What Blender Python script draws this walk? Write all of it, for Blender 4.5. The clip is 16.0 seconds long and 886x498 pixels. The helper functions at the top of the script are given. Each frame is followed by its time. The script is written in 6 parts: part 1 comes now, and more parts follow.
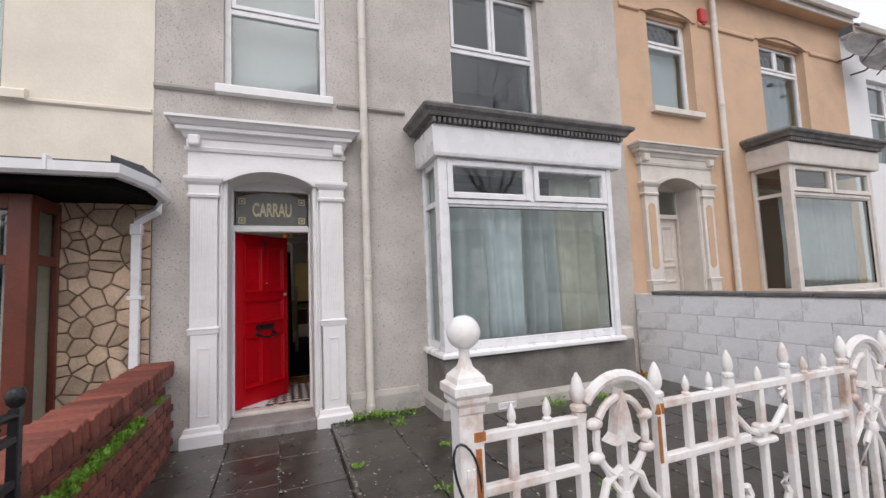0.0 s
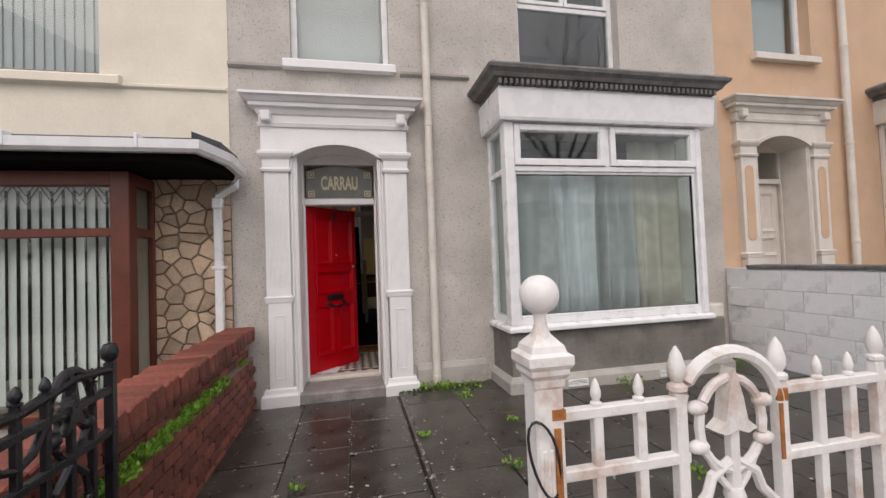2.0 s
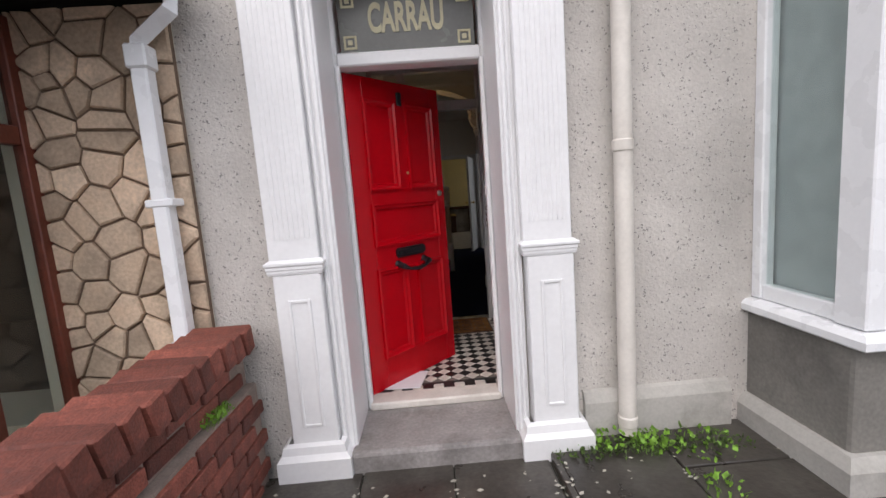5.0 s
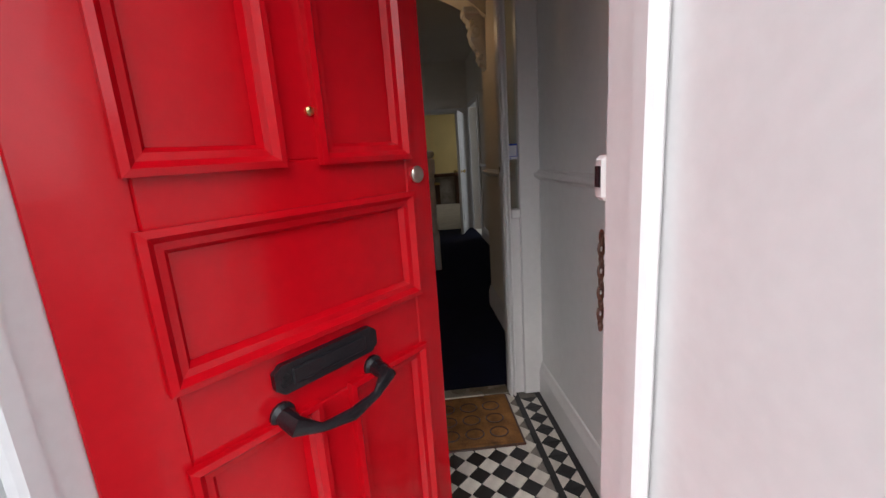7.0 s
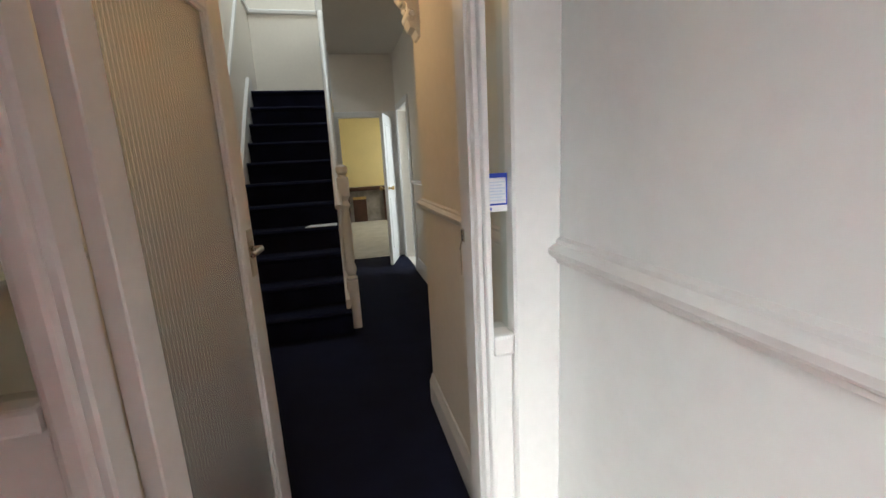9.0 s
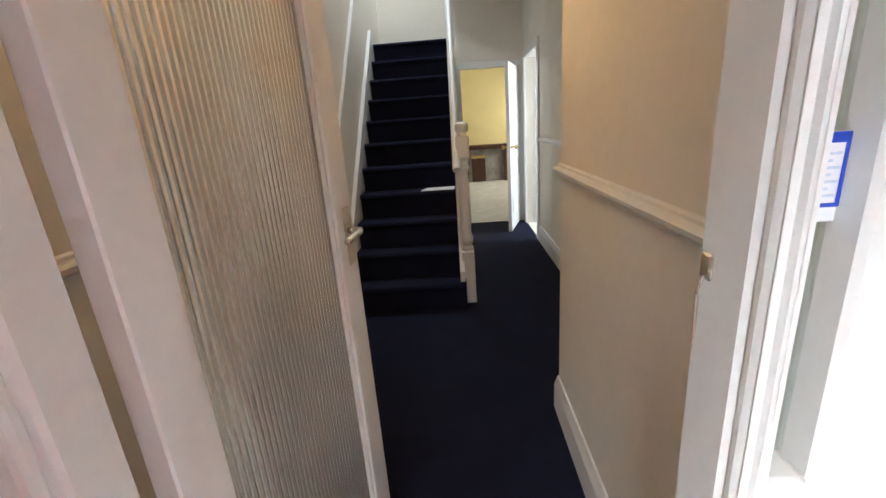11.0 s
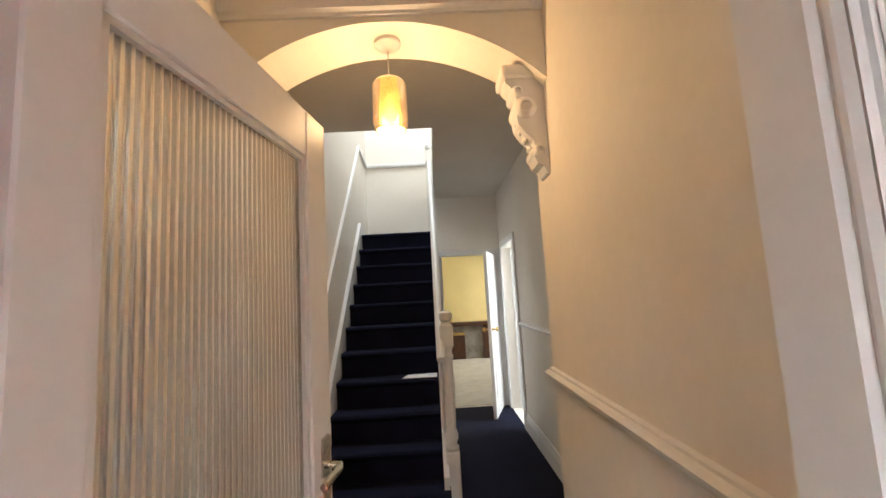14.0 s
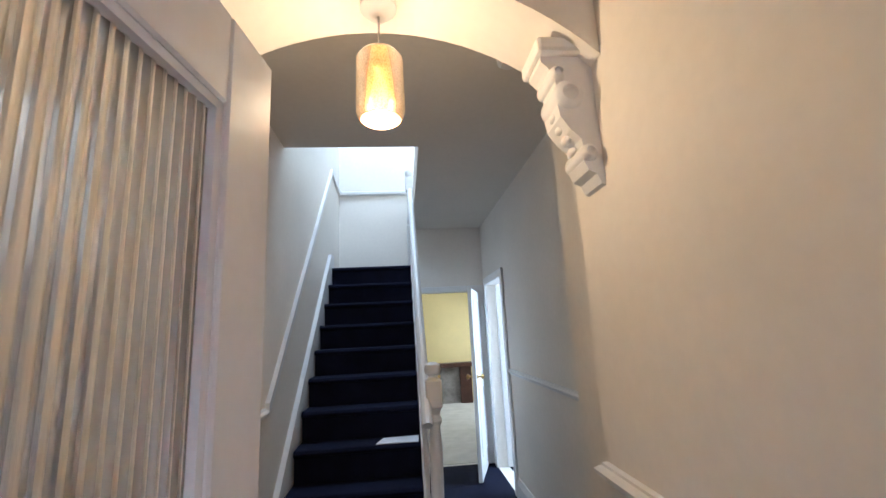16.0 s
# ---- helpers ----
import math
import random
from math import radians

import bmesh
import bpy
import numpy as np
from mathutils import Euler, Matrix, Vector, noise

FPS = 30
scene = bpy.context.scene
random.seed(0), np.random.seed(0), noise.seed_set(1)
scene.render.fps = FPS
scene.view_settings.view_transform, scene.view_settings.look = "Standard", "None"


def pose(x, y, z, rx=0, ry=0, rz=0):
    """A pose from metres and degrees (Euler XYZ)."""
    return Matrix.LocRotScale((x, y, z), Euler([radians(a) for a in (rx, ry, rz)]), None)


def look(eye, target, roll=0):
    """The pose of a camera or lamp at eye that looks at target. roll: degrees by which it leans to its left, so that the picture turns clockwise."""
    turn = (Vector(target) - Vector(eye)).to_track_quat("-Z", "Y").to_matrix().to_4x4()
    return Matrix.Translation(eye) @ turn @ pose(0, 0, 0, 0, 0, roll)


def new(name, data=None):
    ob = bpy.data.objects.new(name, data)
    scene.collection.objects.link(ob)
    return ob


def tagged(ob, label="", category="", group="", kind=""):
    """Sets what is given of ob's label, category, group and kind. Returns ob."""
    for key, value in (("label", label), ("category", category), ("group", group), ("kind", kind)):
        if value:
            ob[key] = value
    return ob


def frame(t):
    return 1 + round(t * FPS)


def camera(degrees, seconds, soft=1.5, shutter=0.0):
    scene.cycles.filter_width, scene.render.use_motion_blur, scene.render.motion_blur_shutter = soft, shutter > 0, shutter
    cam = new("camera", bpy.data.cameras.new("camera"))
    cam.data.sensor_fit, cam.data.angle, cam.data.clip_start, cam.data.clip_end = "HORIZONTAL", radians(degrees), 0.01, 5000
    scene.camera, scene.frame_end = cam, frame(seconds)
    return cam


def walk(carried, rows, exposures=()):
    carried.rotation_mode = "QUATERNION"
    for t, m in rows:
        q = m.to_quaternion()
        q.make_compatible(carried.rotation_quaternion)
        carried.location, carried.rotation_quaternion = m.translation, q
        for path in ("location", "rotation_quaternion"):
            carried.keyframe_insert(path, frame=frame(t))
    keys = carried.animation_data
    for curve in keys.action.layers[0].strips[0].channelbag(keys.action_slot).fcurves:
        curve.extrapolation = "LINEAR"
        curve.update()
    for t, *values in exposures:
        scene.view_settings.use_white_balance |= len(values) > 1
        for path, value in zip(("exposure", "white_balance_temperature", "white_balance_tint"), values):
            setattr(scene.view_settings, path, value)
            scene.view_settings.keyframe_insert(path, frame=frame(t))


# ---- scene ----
cam = camera(93.5, 16.0)
METRES, EYE, TILT, LEAN, TURN = 7.0, 1.4, 0.0, 0.0, -21.2
ROWS = [
    (0.0, 0.0, 0.0, 0.0, 0.18, 4.57, 2.24),
    (0.5, 0.0007, -0.0015, 0.004, 0.54, 7.43, 2.54),
    (1.0, 0.0012, -0.0026, 0.0068, 1.45, 10.06, 2.65),
    (1.5, 0.0015, 0.0027, 0.004, 4.33, 8.31, 2.42),
    (2.0, -0.0022, 0.0188, -0.0063, 9.1, 1.61, 2.11),
    (2.5, -0.0216, 0.0567, -0.0166, 12.5, -4.07, 2.29),
    (3.0, -0.0461, 0.1026, -0.0164, 14.29, -6.35, 2.9),
    (7.0, -0.2272, 0.5901, -0.0046, 16.39, -12.48, 3.8),
    (13.0, -0.2858, 0.8128, 0.0135, 21.28, -4.23, 3.5),
    (13.5, -0.2867, 0.8141, 0.0165, 20.49, 0.96, 3.14),
    (14.0, -0.2898, 0.8215, 0.0201, 20.1, 6.44, 3.22),
    (14.5, -0.2933, 0.8361, 0.0272, 19.71, 10.83, 3.08),
    (15.0, -0.3009, 0.8498, 0.0315, 18.71, 13.21, 3.19),
    (15.5, -0.3141, 0.8635, 0.0296, 17.24, 13.27, 3.07),
    (16.0, -0.325, 0.8792, 0.03, 16.06, 11.05, 2.87),
]
DOORWAY = [
    (5.5, look((-0.071, 3.046, 1.325), (-0.021, 5.026, 1.047), -4.3)),
    (6.0, look((-0.083, 3.508, 1.337), (0.008, 5.478, 1.003), -3.8)),
    (6.5, look((-0.048, 3.929, 1.316), (0.095, 5.899, 0.999), -3.2)),
    (7.5, look((0.008, 4.825, 1.374), (0.338, 6.741, 0.905), -2.4)),
    (8.0, look((0.051, 5.073, 1.437), (0.570, 6.934, 0.918), -3.0)),
    (8.5, look((0.118, 5.285, 1.428), (0.765, 7.133, 1.014), -4.9)),
    (9.0, look((0.221, 5.648, 1.432), (0.675, 7.551, 1.018), -3.0)),
    (9.5, look((0.226, 5.836, 1.432), (0.328, 7.776, 0.955), -3.7)),
    (12.0, look((0.209, 6.051, 1.431), (0.094, 7.962, 0.853), -4.3)),
    (12.5, look((0.180, 6.023, 1.466), (0.137, 7.987, 1.089), -4.1)),
]
walk(cam, sorted([(t, pose(0, 0, EYE, TILT, LEAN, TURN) @ pose(METRES * x, METRES * y, METRES * z, 90 + pitch, roll, yaw)) for t, x, y, z, yaw, pitch, roll in ROWS] + DOORWAY, key=lambda r: r[0]),
     [(0.0, 0.3, 6500, 15), (1.0, 0.25, 6600, 15), (2.0, 0.2, 6850, 16), (3.0, 0.62, 6550, 15), (5.5, 0.62, 6350, 14), (6.5, 0.45, 6300, 13), (7.0, 1.4, 6300, 11), (7.5, 2.05, 6300, 6), (8.0, 2.75, 6300, 4), (8.5, 3.15, 6350, 2), (9.0, 3.5, 6300, 2), (9.5, 3.85, 6250, 3), (12.0, 4.3, 6000, 3), (13.0, 4.25, 6250, 5), (14.5, 4.3, 6450, 7), (15.3, 4.25, 5450, 5), (16.0, 4.25, 4900, 4)])

# ---- light ----
world = bpy.data.worlds.new("overcast_sky")
scene.world = world
world.use_nodes = True
wn = world.node_tree
sky = wn.nodes.new("ShaderNodeTexSky")
sky.sky_type = "NISHITA"
sky.sun_disc = False
sky.sun_elevation, sky.sun_rotation = radians(48), radians(200)
sky.air_density, sky.dust_density, sky.ozone_density = 1.0, 4.0, 1.0
haze = wn.nodes.new("ShaderNodeMixRGB")
haze.inputs[0].default_value = 0.75
haze.inputs[2].default_value = (7.6, 7.7, 8.0, 1)
wn.links.new(sky.outputs[0], haze.inputs[1])
bg = wn.nodes["Background"]
bg.inputs[1].default_value = 0.13
wn.links.new(haze.outputs[0], bg.inputs[0])


def lamp(name, kind, m, power, colour, size=0.1, size_y=None):
    data = bpy.data.lights.new(name, kind)
    data.energy, data.color = power, colour
    ob = new(name, data)
    ob.matrix_basis = m
    if kind == "AREA":
        data.shape, data.size, data.size_y = "RECTANGLE", size, size_y or size
    elif kind == "SUN":
        data.angle = size
    else:
        data.shadow_soft_size = size
    return ob


lamp("sun", "SUN", look((-3, -6, 13), (0, 4, 0)), 0.8, (1, 0.97, 0.93), radians(60))
lamp("hall_bulb", "POINT", pose(0.06, 7.57, 2.2), 0.47, (1, 0.62, 0.31), 0.04)
lamp("landing_rooflight", "AREA", look((-0.1, 10.4, 5.55), (-0.1, 10.5, 2.4)), 3.3, (0.86, 0.93, 1.0), 0.7, 1.0)
lamp("side_room_window_light", "AREA", look((3.05, 10.6, 1.6), (1.2, 10.9, 1.2)), 5, (0.9, 0.95, 1.0), 1.0, 1.2)
lamp("back_room_window_light", "AREA", look((2.3, 14.6, 1.7), (0.6, 14.0, 1.0)), 2.6, (1.0, 0.95, 0.85), 1.0, 1.2)


# ---- materials ----
def material(name, colour, rough=0.6, metal=0.0, scale=8.0, vary=0.12, bump=0.15, fine=90.0, stain=None, stain_amt=0.35,
             stain_scale=1.3, spec=0.5, rand=0.0, coat=0.0, dist=0.004):
    """Painted, stony or metal surface: broad and fine mottling, stains, relief."""
    m = bpy.data.materials.new(name)
    m.use_nodes = True
    nt = m.node_tree
    nn, ln = nt.nodes.new, nt.links.new
    b = nt.nodes["Principled BSDF"]
    tc = nn("ShaderNodeTexCoord")
    n1, n2 = nn("ShaderNodeTexNoise"), nn("ShaderNodeTexNoise")
    n1.inputs["Scale"].default_value, n1.inputs["Detail"].default_value = scale, 5
    n2.inputs["Scale"].default_value, n2.inputs["Detail"].default_value = fine, 3
    ln(tc.outputs["Object"], n1.inputs["Vector"]), ln(tc.outputs["Object"], n2.inputs["Vector"])
    r1 = nn("ShaderNodeMapRange")
    r1.inputs[1].default_value, r1.inputs[2].default_value = 0.3, 0.7
    r1.inputs[3].default_value, r1.inputs[4].default_value = 1 - vary, 1 + vary
    ln(n1.outputs[0], r1.inputs[0])
    r2 = nn("ShaderNodeMapRange")
    r2.inputs[1].default_value, r2.inputs[2].default_value = 0.3, 0.7
    r2.inputs[3].default_value, r2.inputs[4].default_value = 1 - vary * 0.6, 1 + vary * 0.6
    ln(n2.outputs[0], r2.inputs[0])
    mul = nn("ShaderNodeMath")
    mul.operation = "MULTIPLY"
    ln(r1.outputs[0], mul.inputs[0]), ln(r2.outputs[0], mul.inputs[1])
    last = mul.outputs[0]
    if rand:
        oi = nn("ShaderNodeObjectInfo")
        r3 = nn("ShaderNodeMapRange")
        r3.inputs[3].default_value, r3.inputs[4].default_value = 1 - rand, 1 + rand
        ln(oi.outputs["Random"], r3.inputs[0])
        mul2 = nn("ShaderNodeMath")
        mul2.operation = "MULTIPLY"
        ln(last, mul2.inputs[0]), ln(r3.outputs[0], mul2.inputs[1])
        last = mul2.outputs[0]
    col = nn("ShaderNodeVectorMath")
    col.operation = "SCALE"
    col.inputs[0].default_value = colour
    ln(last, col.inputs["Scale"])
    out = col.outputs[0]
    if stain:
        n3 = nn("ShaderNodeTexNoise")
        n3.inputs["Scale"].default_value, n3.inputs["Detail"].default_value, n3.inputs["Roughness"].default_value = stain_scale, 8, 0.65
        ln(tc.outputs["Object"], n3.inputs["Vector"])
        r4 = nn("ShaderNodeMapRange")
        r4.inputs[1].default_value, r4.inputs[2].default_value = 0.5, 0.72
        r4.inputs[3].default_value, r4.inputs[4].default_value = 0, stain_amt
        ln(n3.outputs[0], r4.inputs[0])
        mx = nn("ShaderNodeMixRGB")
        mx.inputs[2].default_value = (*stain, 1)
        ln(r4.outputs[0], mx.inputs[0]), ln(out, mx.inputs[1])
        out = mx.outputs[0]
    ln(out, b.inputs["Base Color"])
    rr = nn("ShaderNodeMapRange")
    rr.inputs[3].default_value, rr.inputs[4].default_value = max(0.03, rough - 0.1), min(1, rough + 0.1)
    ln(n1.outputs[0], rr.inputs[0]), ln(rr.outputs[0], b.inputs["Roughness"])
    b.inputs["Metallic"].default_value = metal
    b.inputs["Specular IOR Level"].default_value = spec
    b.inputs["Coat Weight"].default_value = coat
    b.inputs["Coat Roughness"].default_value = 0.08
    bp = nn("ShaderNodeBump")
    bp.inputs["Strength"].default_value, bp.inputs["Distance"].default_value = bump, dist
    ln(n2.outputs[0], bp.inputs["Height"]), ln(bp.outputs[0], b.inputs["Normal"])
    return m


def dash_material(name, colour, chip, stone=45.0, bump=0.6, amount=0.42, stain=(0.12, 0.115, 0.1), stain_amt=0.45):
    """Pebbledash: chips of two tones in a rough render, with broad weather stains."""
    m = material(name, colour, 0.92, 0, 2.2, 0.1, bump, 60, stain, stain_amt, 0.9)
    nt = m.node_tree
    nn, ln = nt.nodes.new, nt.links.new
    b = nt.nodes["Principled BSDF"]
    src = b.inputs["Base Color"].links[0].from_socket
    tc = nn("ShaderNodeTexCoord")
    v = nn("ShaderNodeTexVoronoi")
    v.inputs["Scale"].default_value = stone
    wob = nn("ShaderNodeTexNoise")
    wob.inputs["Scale"].default_value = 55
    add = nn("ShaderNodeVectorMath")
    add.operation = "MULTIPLY_ADD"
    add.inputs[1].default_value = (0.035, 0.035, 0.035)
    ln(tc.outputs["Object"], wob.inputs["Vector"]), ln(wob.outputs["Color"], add.inputs[0])
    ln(tc.outputs["Object"], add.inputs[2]), ln(add.outputs[0], v.inputs["Vector"])
    sep = nn("ShaderNodeSeparateColor")
    ln(v.outputs["Color"], sep.inputs[0])
    pick = nn("ShaderNodeMath")
    pick.operation, pick.inputs[1].default_value = "GREATER_THAN", 1 - amount
    ln(sep.outputs[0], pick.inputs[0])
    near = nn("ShaderNodeMath")
    near.operation, near.inputs[1].default_value = "LESS_THAN", 0.34
    ln(v.outputs["Distance"], near.inputs[0])
    both = nn("ShaderNodeMath")
    both.operation = "MULTIPLY"
    ln(pick.outputs[0], both.inputs[0]), ln(near.outputs[0], both.inputs[1])
    mx = nn("ShaderNodeMixRGB")
    mx.inputs[2].default_value = (*chip, 1)
    ln(both.outputs[0], mx.inputs[0]), ln(src, mx.inputs[1]), ln(mx.outputs[0], b.inputs["Base Color"])
    bp = nn("ShaderNodeBump")
    bp.invert = True
    bp.inputs["Strength"].default_value, bp.inputs["Distance"].default_value = bump, 0.006
    ln(v.outputs["Distance"], bp.inputs["Height"])
    ln(b.inputs["Normal"].links[0].from_socket, bp.inputs["Normal"])
    ln(bp.outputs[0], b.inputs["Normal"])
    return m


def glass_material(name, tint=(0.9, 0.94, 0.93), rough=0.0, least=0.05):
    m = bpy.data.materials.new(name)
    m.use_nodes = True
    nt = m.node_tree
    nn, ln = nt.nodes.new, nt.links.new
    nt.nodes.remove(nt.nodes["Principled BSDF"])
    out = nt.nodes["Material Output"]
    mix, lw, fr = nn("ShaderNodeMixShader"), nn("ShaderNodeLayerWeight"), nn("ShaderNodeMath")
    pw = nn("ShaderNodeMath")
    lw.inputs[0].default_value = 0.5
    pw.operation, pw.inputs[1].default_value = "POWER", 4.0
    fr.operation, fr.inputs[1].default_value, fr.inputs[2].default_value = "MULTIPLY_ADD", 0.7, least
    ln(lw.outputs["Facing"], pw.inputs[0]), ln(pw.outputs[0], fr.inputs[0])
    tr, gl = nn("ShaderNodeBsdfTransparent"), nn("ShaderNodeBsdfGlossy")
    tr.inputs[0].default_value = (*tint, 1)
    gl.inputs["Roughness"].default_value = rough
    nz, bp, tc = nn("ShaderNodeTexNoise"), nn("ShaderNodeBump"), nn("ShaderNodeTexCoord")
    nz.inputs["Scale"].default_value = 2.5
    bp.inputs["Strength"].default_value, bp.inputs["Distance"].default_value = 0.08, 0.02
    ln(tc.outputs["Object"], nz.inputs[0]), ln(nz.outputs[0], bp.inputs["Height"]), ln(bp.outputs[0], gl.inputs["Normal"])
    ln(fr.outputs[0], mix.inputs[0]), ln(tr.outputs[0], mix.inputs[1]), ln(gl.outputs[0], mix.inputs[2])
    ln(mix.outputs[0], out.inputs[0])
    return m


def glow_material(name, colour, power):
    m = bpy.data.materials.new(name)
    m.use_nodes = True
    b = m.node_tree.nodes["Principled BSDF"]
    b.inputs["Base Color"].default_value = (*colour, 1)
    b.inputs["Emission Color"].default_value, b.inputs["Emission Strength"].default_value = (*colour, 1), power
    return m


DASH = dash_material("grey_pebbledash", (0.56, 0.53, 0.49), (0.25, 0.235, 0.22), stone=70, amount=0.22, stain=(0.27, 0.255, 0.23), stain_amt=0.5)
SMOOTH = material("grey_smooth_render", (0.42, 0.40, 0.37), 0.9, 0, 3, 0.12, 0.3, 70, (0.13, 0.125, 0.11), 0.6, 1.6)
DWARF = material("dark_weathered_render", (0.20, 0.19, 0.17), 0.9, 0, 2.5, 0.2, 0.5, 60, (0.07, 0.066, 0.06), 0.8, 2.2)
FOOT = material("pale_rendered_plinth", (0.44, 0.425, 0.39), 0.85, 0, 3, 0.1, 0.3, 60, (0.20, 0.19, 0.16), 0.6, 4.0)
CREAM = material("cream_render", (0.78, 0.73, 0.62), 0.85, 0, 3, 0.05, 0.35, 60, (0.55, 0.5, 0.4), 0.25, 1.2)
PEACH = material("peach_render", (0.62, 0.43, 0.29), 0.85, 0, 3, 0.06, 0.3, 60, (0.4, 0.3, 0.22), 0.35, 1.4)
WHITE = material("white_gloss_paint", (0.80, 0.80, 0.80), 0.35, 0, 5, 0.03, 0.12, 40, (0.6, 0.59, 0.56), 0.08, 2.0)
UPVC = material("white_plastic", (0.82, 0.83, 0.84), 0.28, 0, 6, 0.02, 0.03, 60)
AGED = material("aged_cream_white_paint", (0.70, 0.66, 0.60), 0.5, 0, 6, 0.06, 0.2, 60, (0.35, 0.3, 0.25), 0.4, 2.5)
REDP = material("red_gloss_paint", (0.50, 0.002, 0.008), 0.16, 0, 4, 0.06, 0.10, 35, spec=0.35)
BLACK = material("black_painted_iron", (0.009, 0.0095, 0.012), 0.3, 0.0, 12, 0.3, 0.4, 120)
BRICK = material("red_brick", (0.21, 0.062, 0.042), 0.7, 0, 14, 0.35, 0.8, 120, (0.03, 0.018, 0.018), 0.8, 6, rand=0.4)
MORTAR = material("mortar", (0.25, 0.20, 0.17), 0.95, 0, 14, 0.2, 0.6, 150)
STONE = material("buff_cladding_stone", (0.52, 0.40, 0.29), 0.85, 0, 7, 0.25, 0.7, 60, (0.36, 0.24, 0.15), 0.6, 3.5, rand=0.28)
JOINT = material("dark_stone_joint", (0.16, 0.11, 0.075), 0.95, 0, 10, 0.2, 0.6, 100)
SLAB = material("wet_dark_slate_slab", (0.046, 0.040, 0.034), 0.30, 0, 5, 0.35, 0.5, 45, (0.10, 0.10, 0.085), 0.5, 4.0, rand=0.25)
EARTH = material("dark_joint_earth", (0.035, 0.034, 0.025), 0.9, 0, 8, 0.3, 0.8, 80)
STEP = material("worn_grey_slate_step", (0.27, 0.25, 0.24), 0.6, 0, 5, 0.25, 0.3, 60, (0.12, 0.11, 0.10), 0.7, 6)
WALLW = material("white_painted_blockwork", (0.84, 0.85, 0.86), 0.8, 0, 4, 0.05, 0.5, 50, (0.13, 0.145, 0.135), 0.7, 2.2)
LEAD = material("weathered_grey_lead", (0.17, 0.165, 0.16), 0.75, 0, 6, 0.3, 0.5, 60, (0.06, 0.06, 0.055), 0.7, 4)
BROWN = material("brown_stained_timber", (0.13, 0.032, 0.018), 0.4, 0, 5, 0.2, 0.2, 60)
RUST = material("rust", (0.35, 0.13, 0.035), 0.9, 0, 20, 0.4, 0.6, 140)
IRONW = material("chipped_white_iron_paint", (0.78, 0.77, 0.75), 0.45, 0, 9, 0.06, 0.5, 60, (0.36, 0.15, 0.05), 0.75, 7.0)
LEAF = material("small_green_leaves", (0.17, 0.33, 0.035), 0.6, 0, 20, 0.5, 0.2, 60)
MOSS = material("moss", (0.06, 0.10, 0.02), 0.95, 0, 30, 0.5, 0.8, 120)
DUST = material("pale_litter", (0.42, 0.40, 0.34), 0.8, 0, 10, 0.3, 0.2, 60)
GLASS = glass_material("window_glass")
SKYGL = glass_material("coated_window_glass", (0.75, 0.8, 0.8), least=0.09)
NET = material("pale_curtain_cloth", (0.45, 0.475, 0.48), 0.95, 0, 10, 0.1, 0.3, 200)
VOILE = material("white_voile_cloth", (0.62, 0.66, 0.69), 0.95, 0, 10, 0.1, 0.3, 200)
LINEN = material("pale_linen_cloth", (0.52, 0.50, 0.43), 0.95, 0, 10, 0.12, 0.3, 200)
BLIND = material("white_vertical_blind", (0.8, 0.8, 0.78), 0.8, 0, 10, 0.05, 0.2, 200)
PLASTER = material("cream_wall_paint", (0.80, 0.755, 0.69), 0.65, 0, 2.0, 0.03, 0.10, 30)
LOBBYP = material("pale_grey_lobby_paint", (0.80, 0.81, 0.80), 0.5, 0, 2.0, 0.03, 0.14, 25)
CEILP = material("ceiling_paint", (0.72, 0.67, 0.60), 0.8, 0, 2.0, 0.03, 0.1, 30)
TRIM = material("white_trim_paint", (0.78, 0.77, 0.76), 0.35, 0, 4, 0.03, 0.08, 40)
YELLOW = material("yellow_wall_paint", (0.75, 0.62, 0.30), 0.7, 0, 3, 0.04, 0.1, 40)
CARPET = material("navy_carpet", (0.008, 0.0095, 0.026), 0.98, 0, 6, 0.25, 0.8, 420, spec=0.15)
PALEC = material("pale_carpet", (0.5, 0.48, 0.44), 0.98, 0, 6, 0.1, 0.6, 300)
DARKW = material("dark_wood", (0.06, 0.022, 0.012), 0.4, 0, 6, 0.3, 0.2, 60)
TILEB = material("black_floor_tile", (0.018, 0.017, 0.018), 0.35, 0, 10, 0.3, 0.1, 60)
TILEW = material("cream_floor_tile", (0.62, 0.58, 0.52), 0.35, 0, 10, 0.1, 0.1, 60, rand=0.12)
GROUT = material("tile_grout", (0.20, 0.18, 0.16), 0.9, 0, 20, 0.2, 0.3, 120)
COIR = material("brown_coir", (0.25, 0.11, 0.03), 1.0, 0, 14, 0.35, 1.0, 260, (0.03, 0.014, 0.008), 0.9, 9)
PAPER = material("white_paper", (0.82, 0.82, 0.84), 0.7, 0, 5, 0.02, 0.02, 60)
BLUE = material("blue_ink", (0.03, 0.08, 0.55), 0.5, 0, 8, 0.05, 0.02, 60)
STEEL = material("satin_nickel", (0.62, 0.58, 0.50), 0.28, 1.0, 9, 0.08, 0.05, 80)
BRASS = material("brass", (0.65, 0.47, 0.2), 0.3, 1.0, 9, 0.1, 0.05, 80)
SIGN = material("dark_plaque_glass", (0.13, 0.13, 0.115), 0.25, 0, 7, 0.1, 0.05, 50)
GOLD = material("pale_gold_lettering", (0.60, 0.55, 0.36), 0.5, 0, 8, 0.1, 0.05, 60)
# dark tone that puts the dimness of an interior into the wall colour
DARK = material("dim_interior_tone", (0.05, 0.045, 0.04), 0.9, 0, 3, 0.1, 0.1, 30)
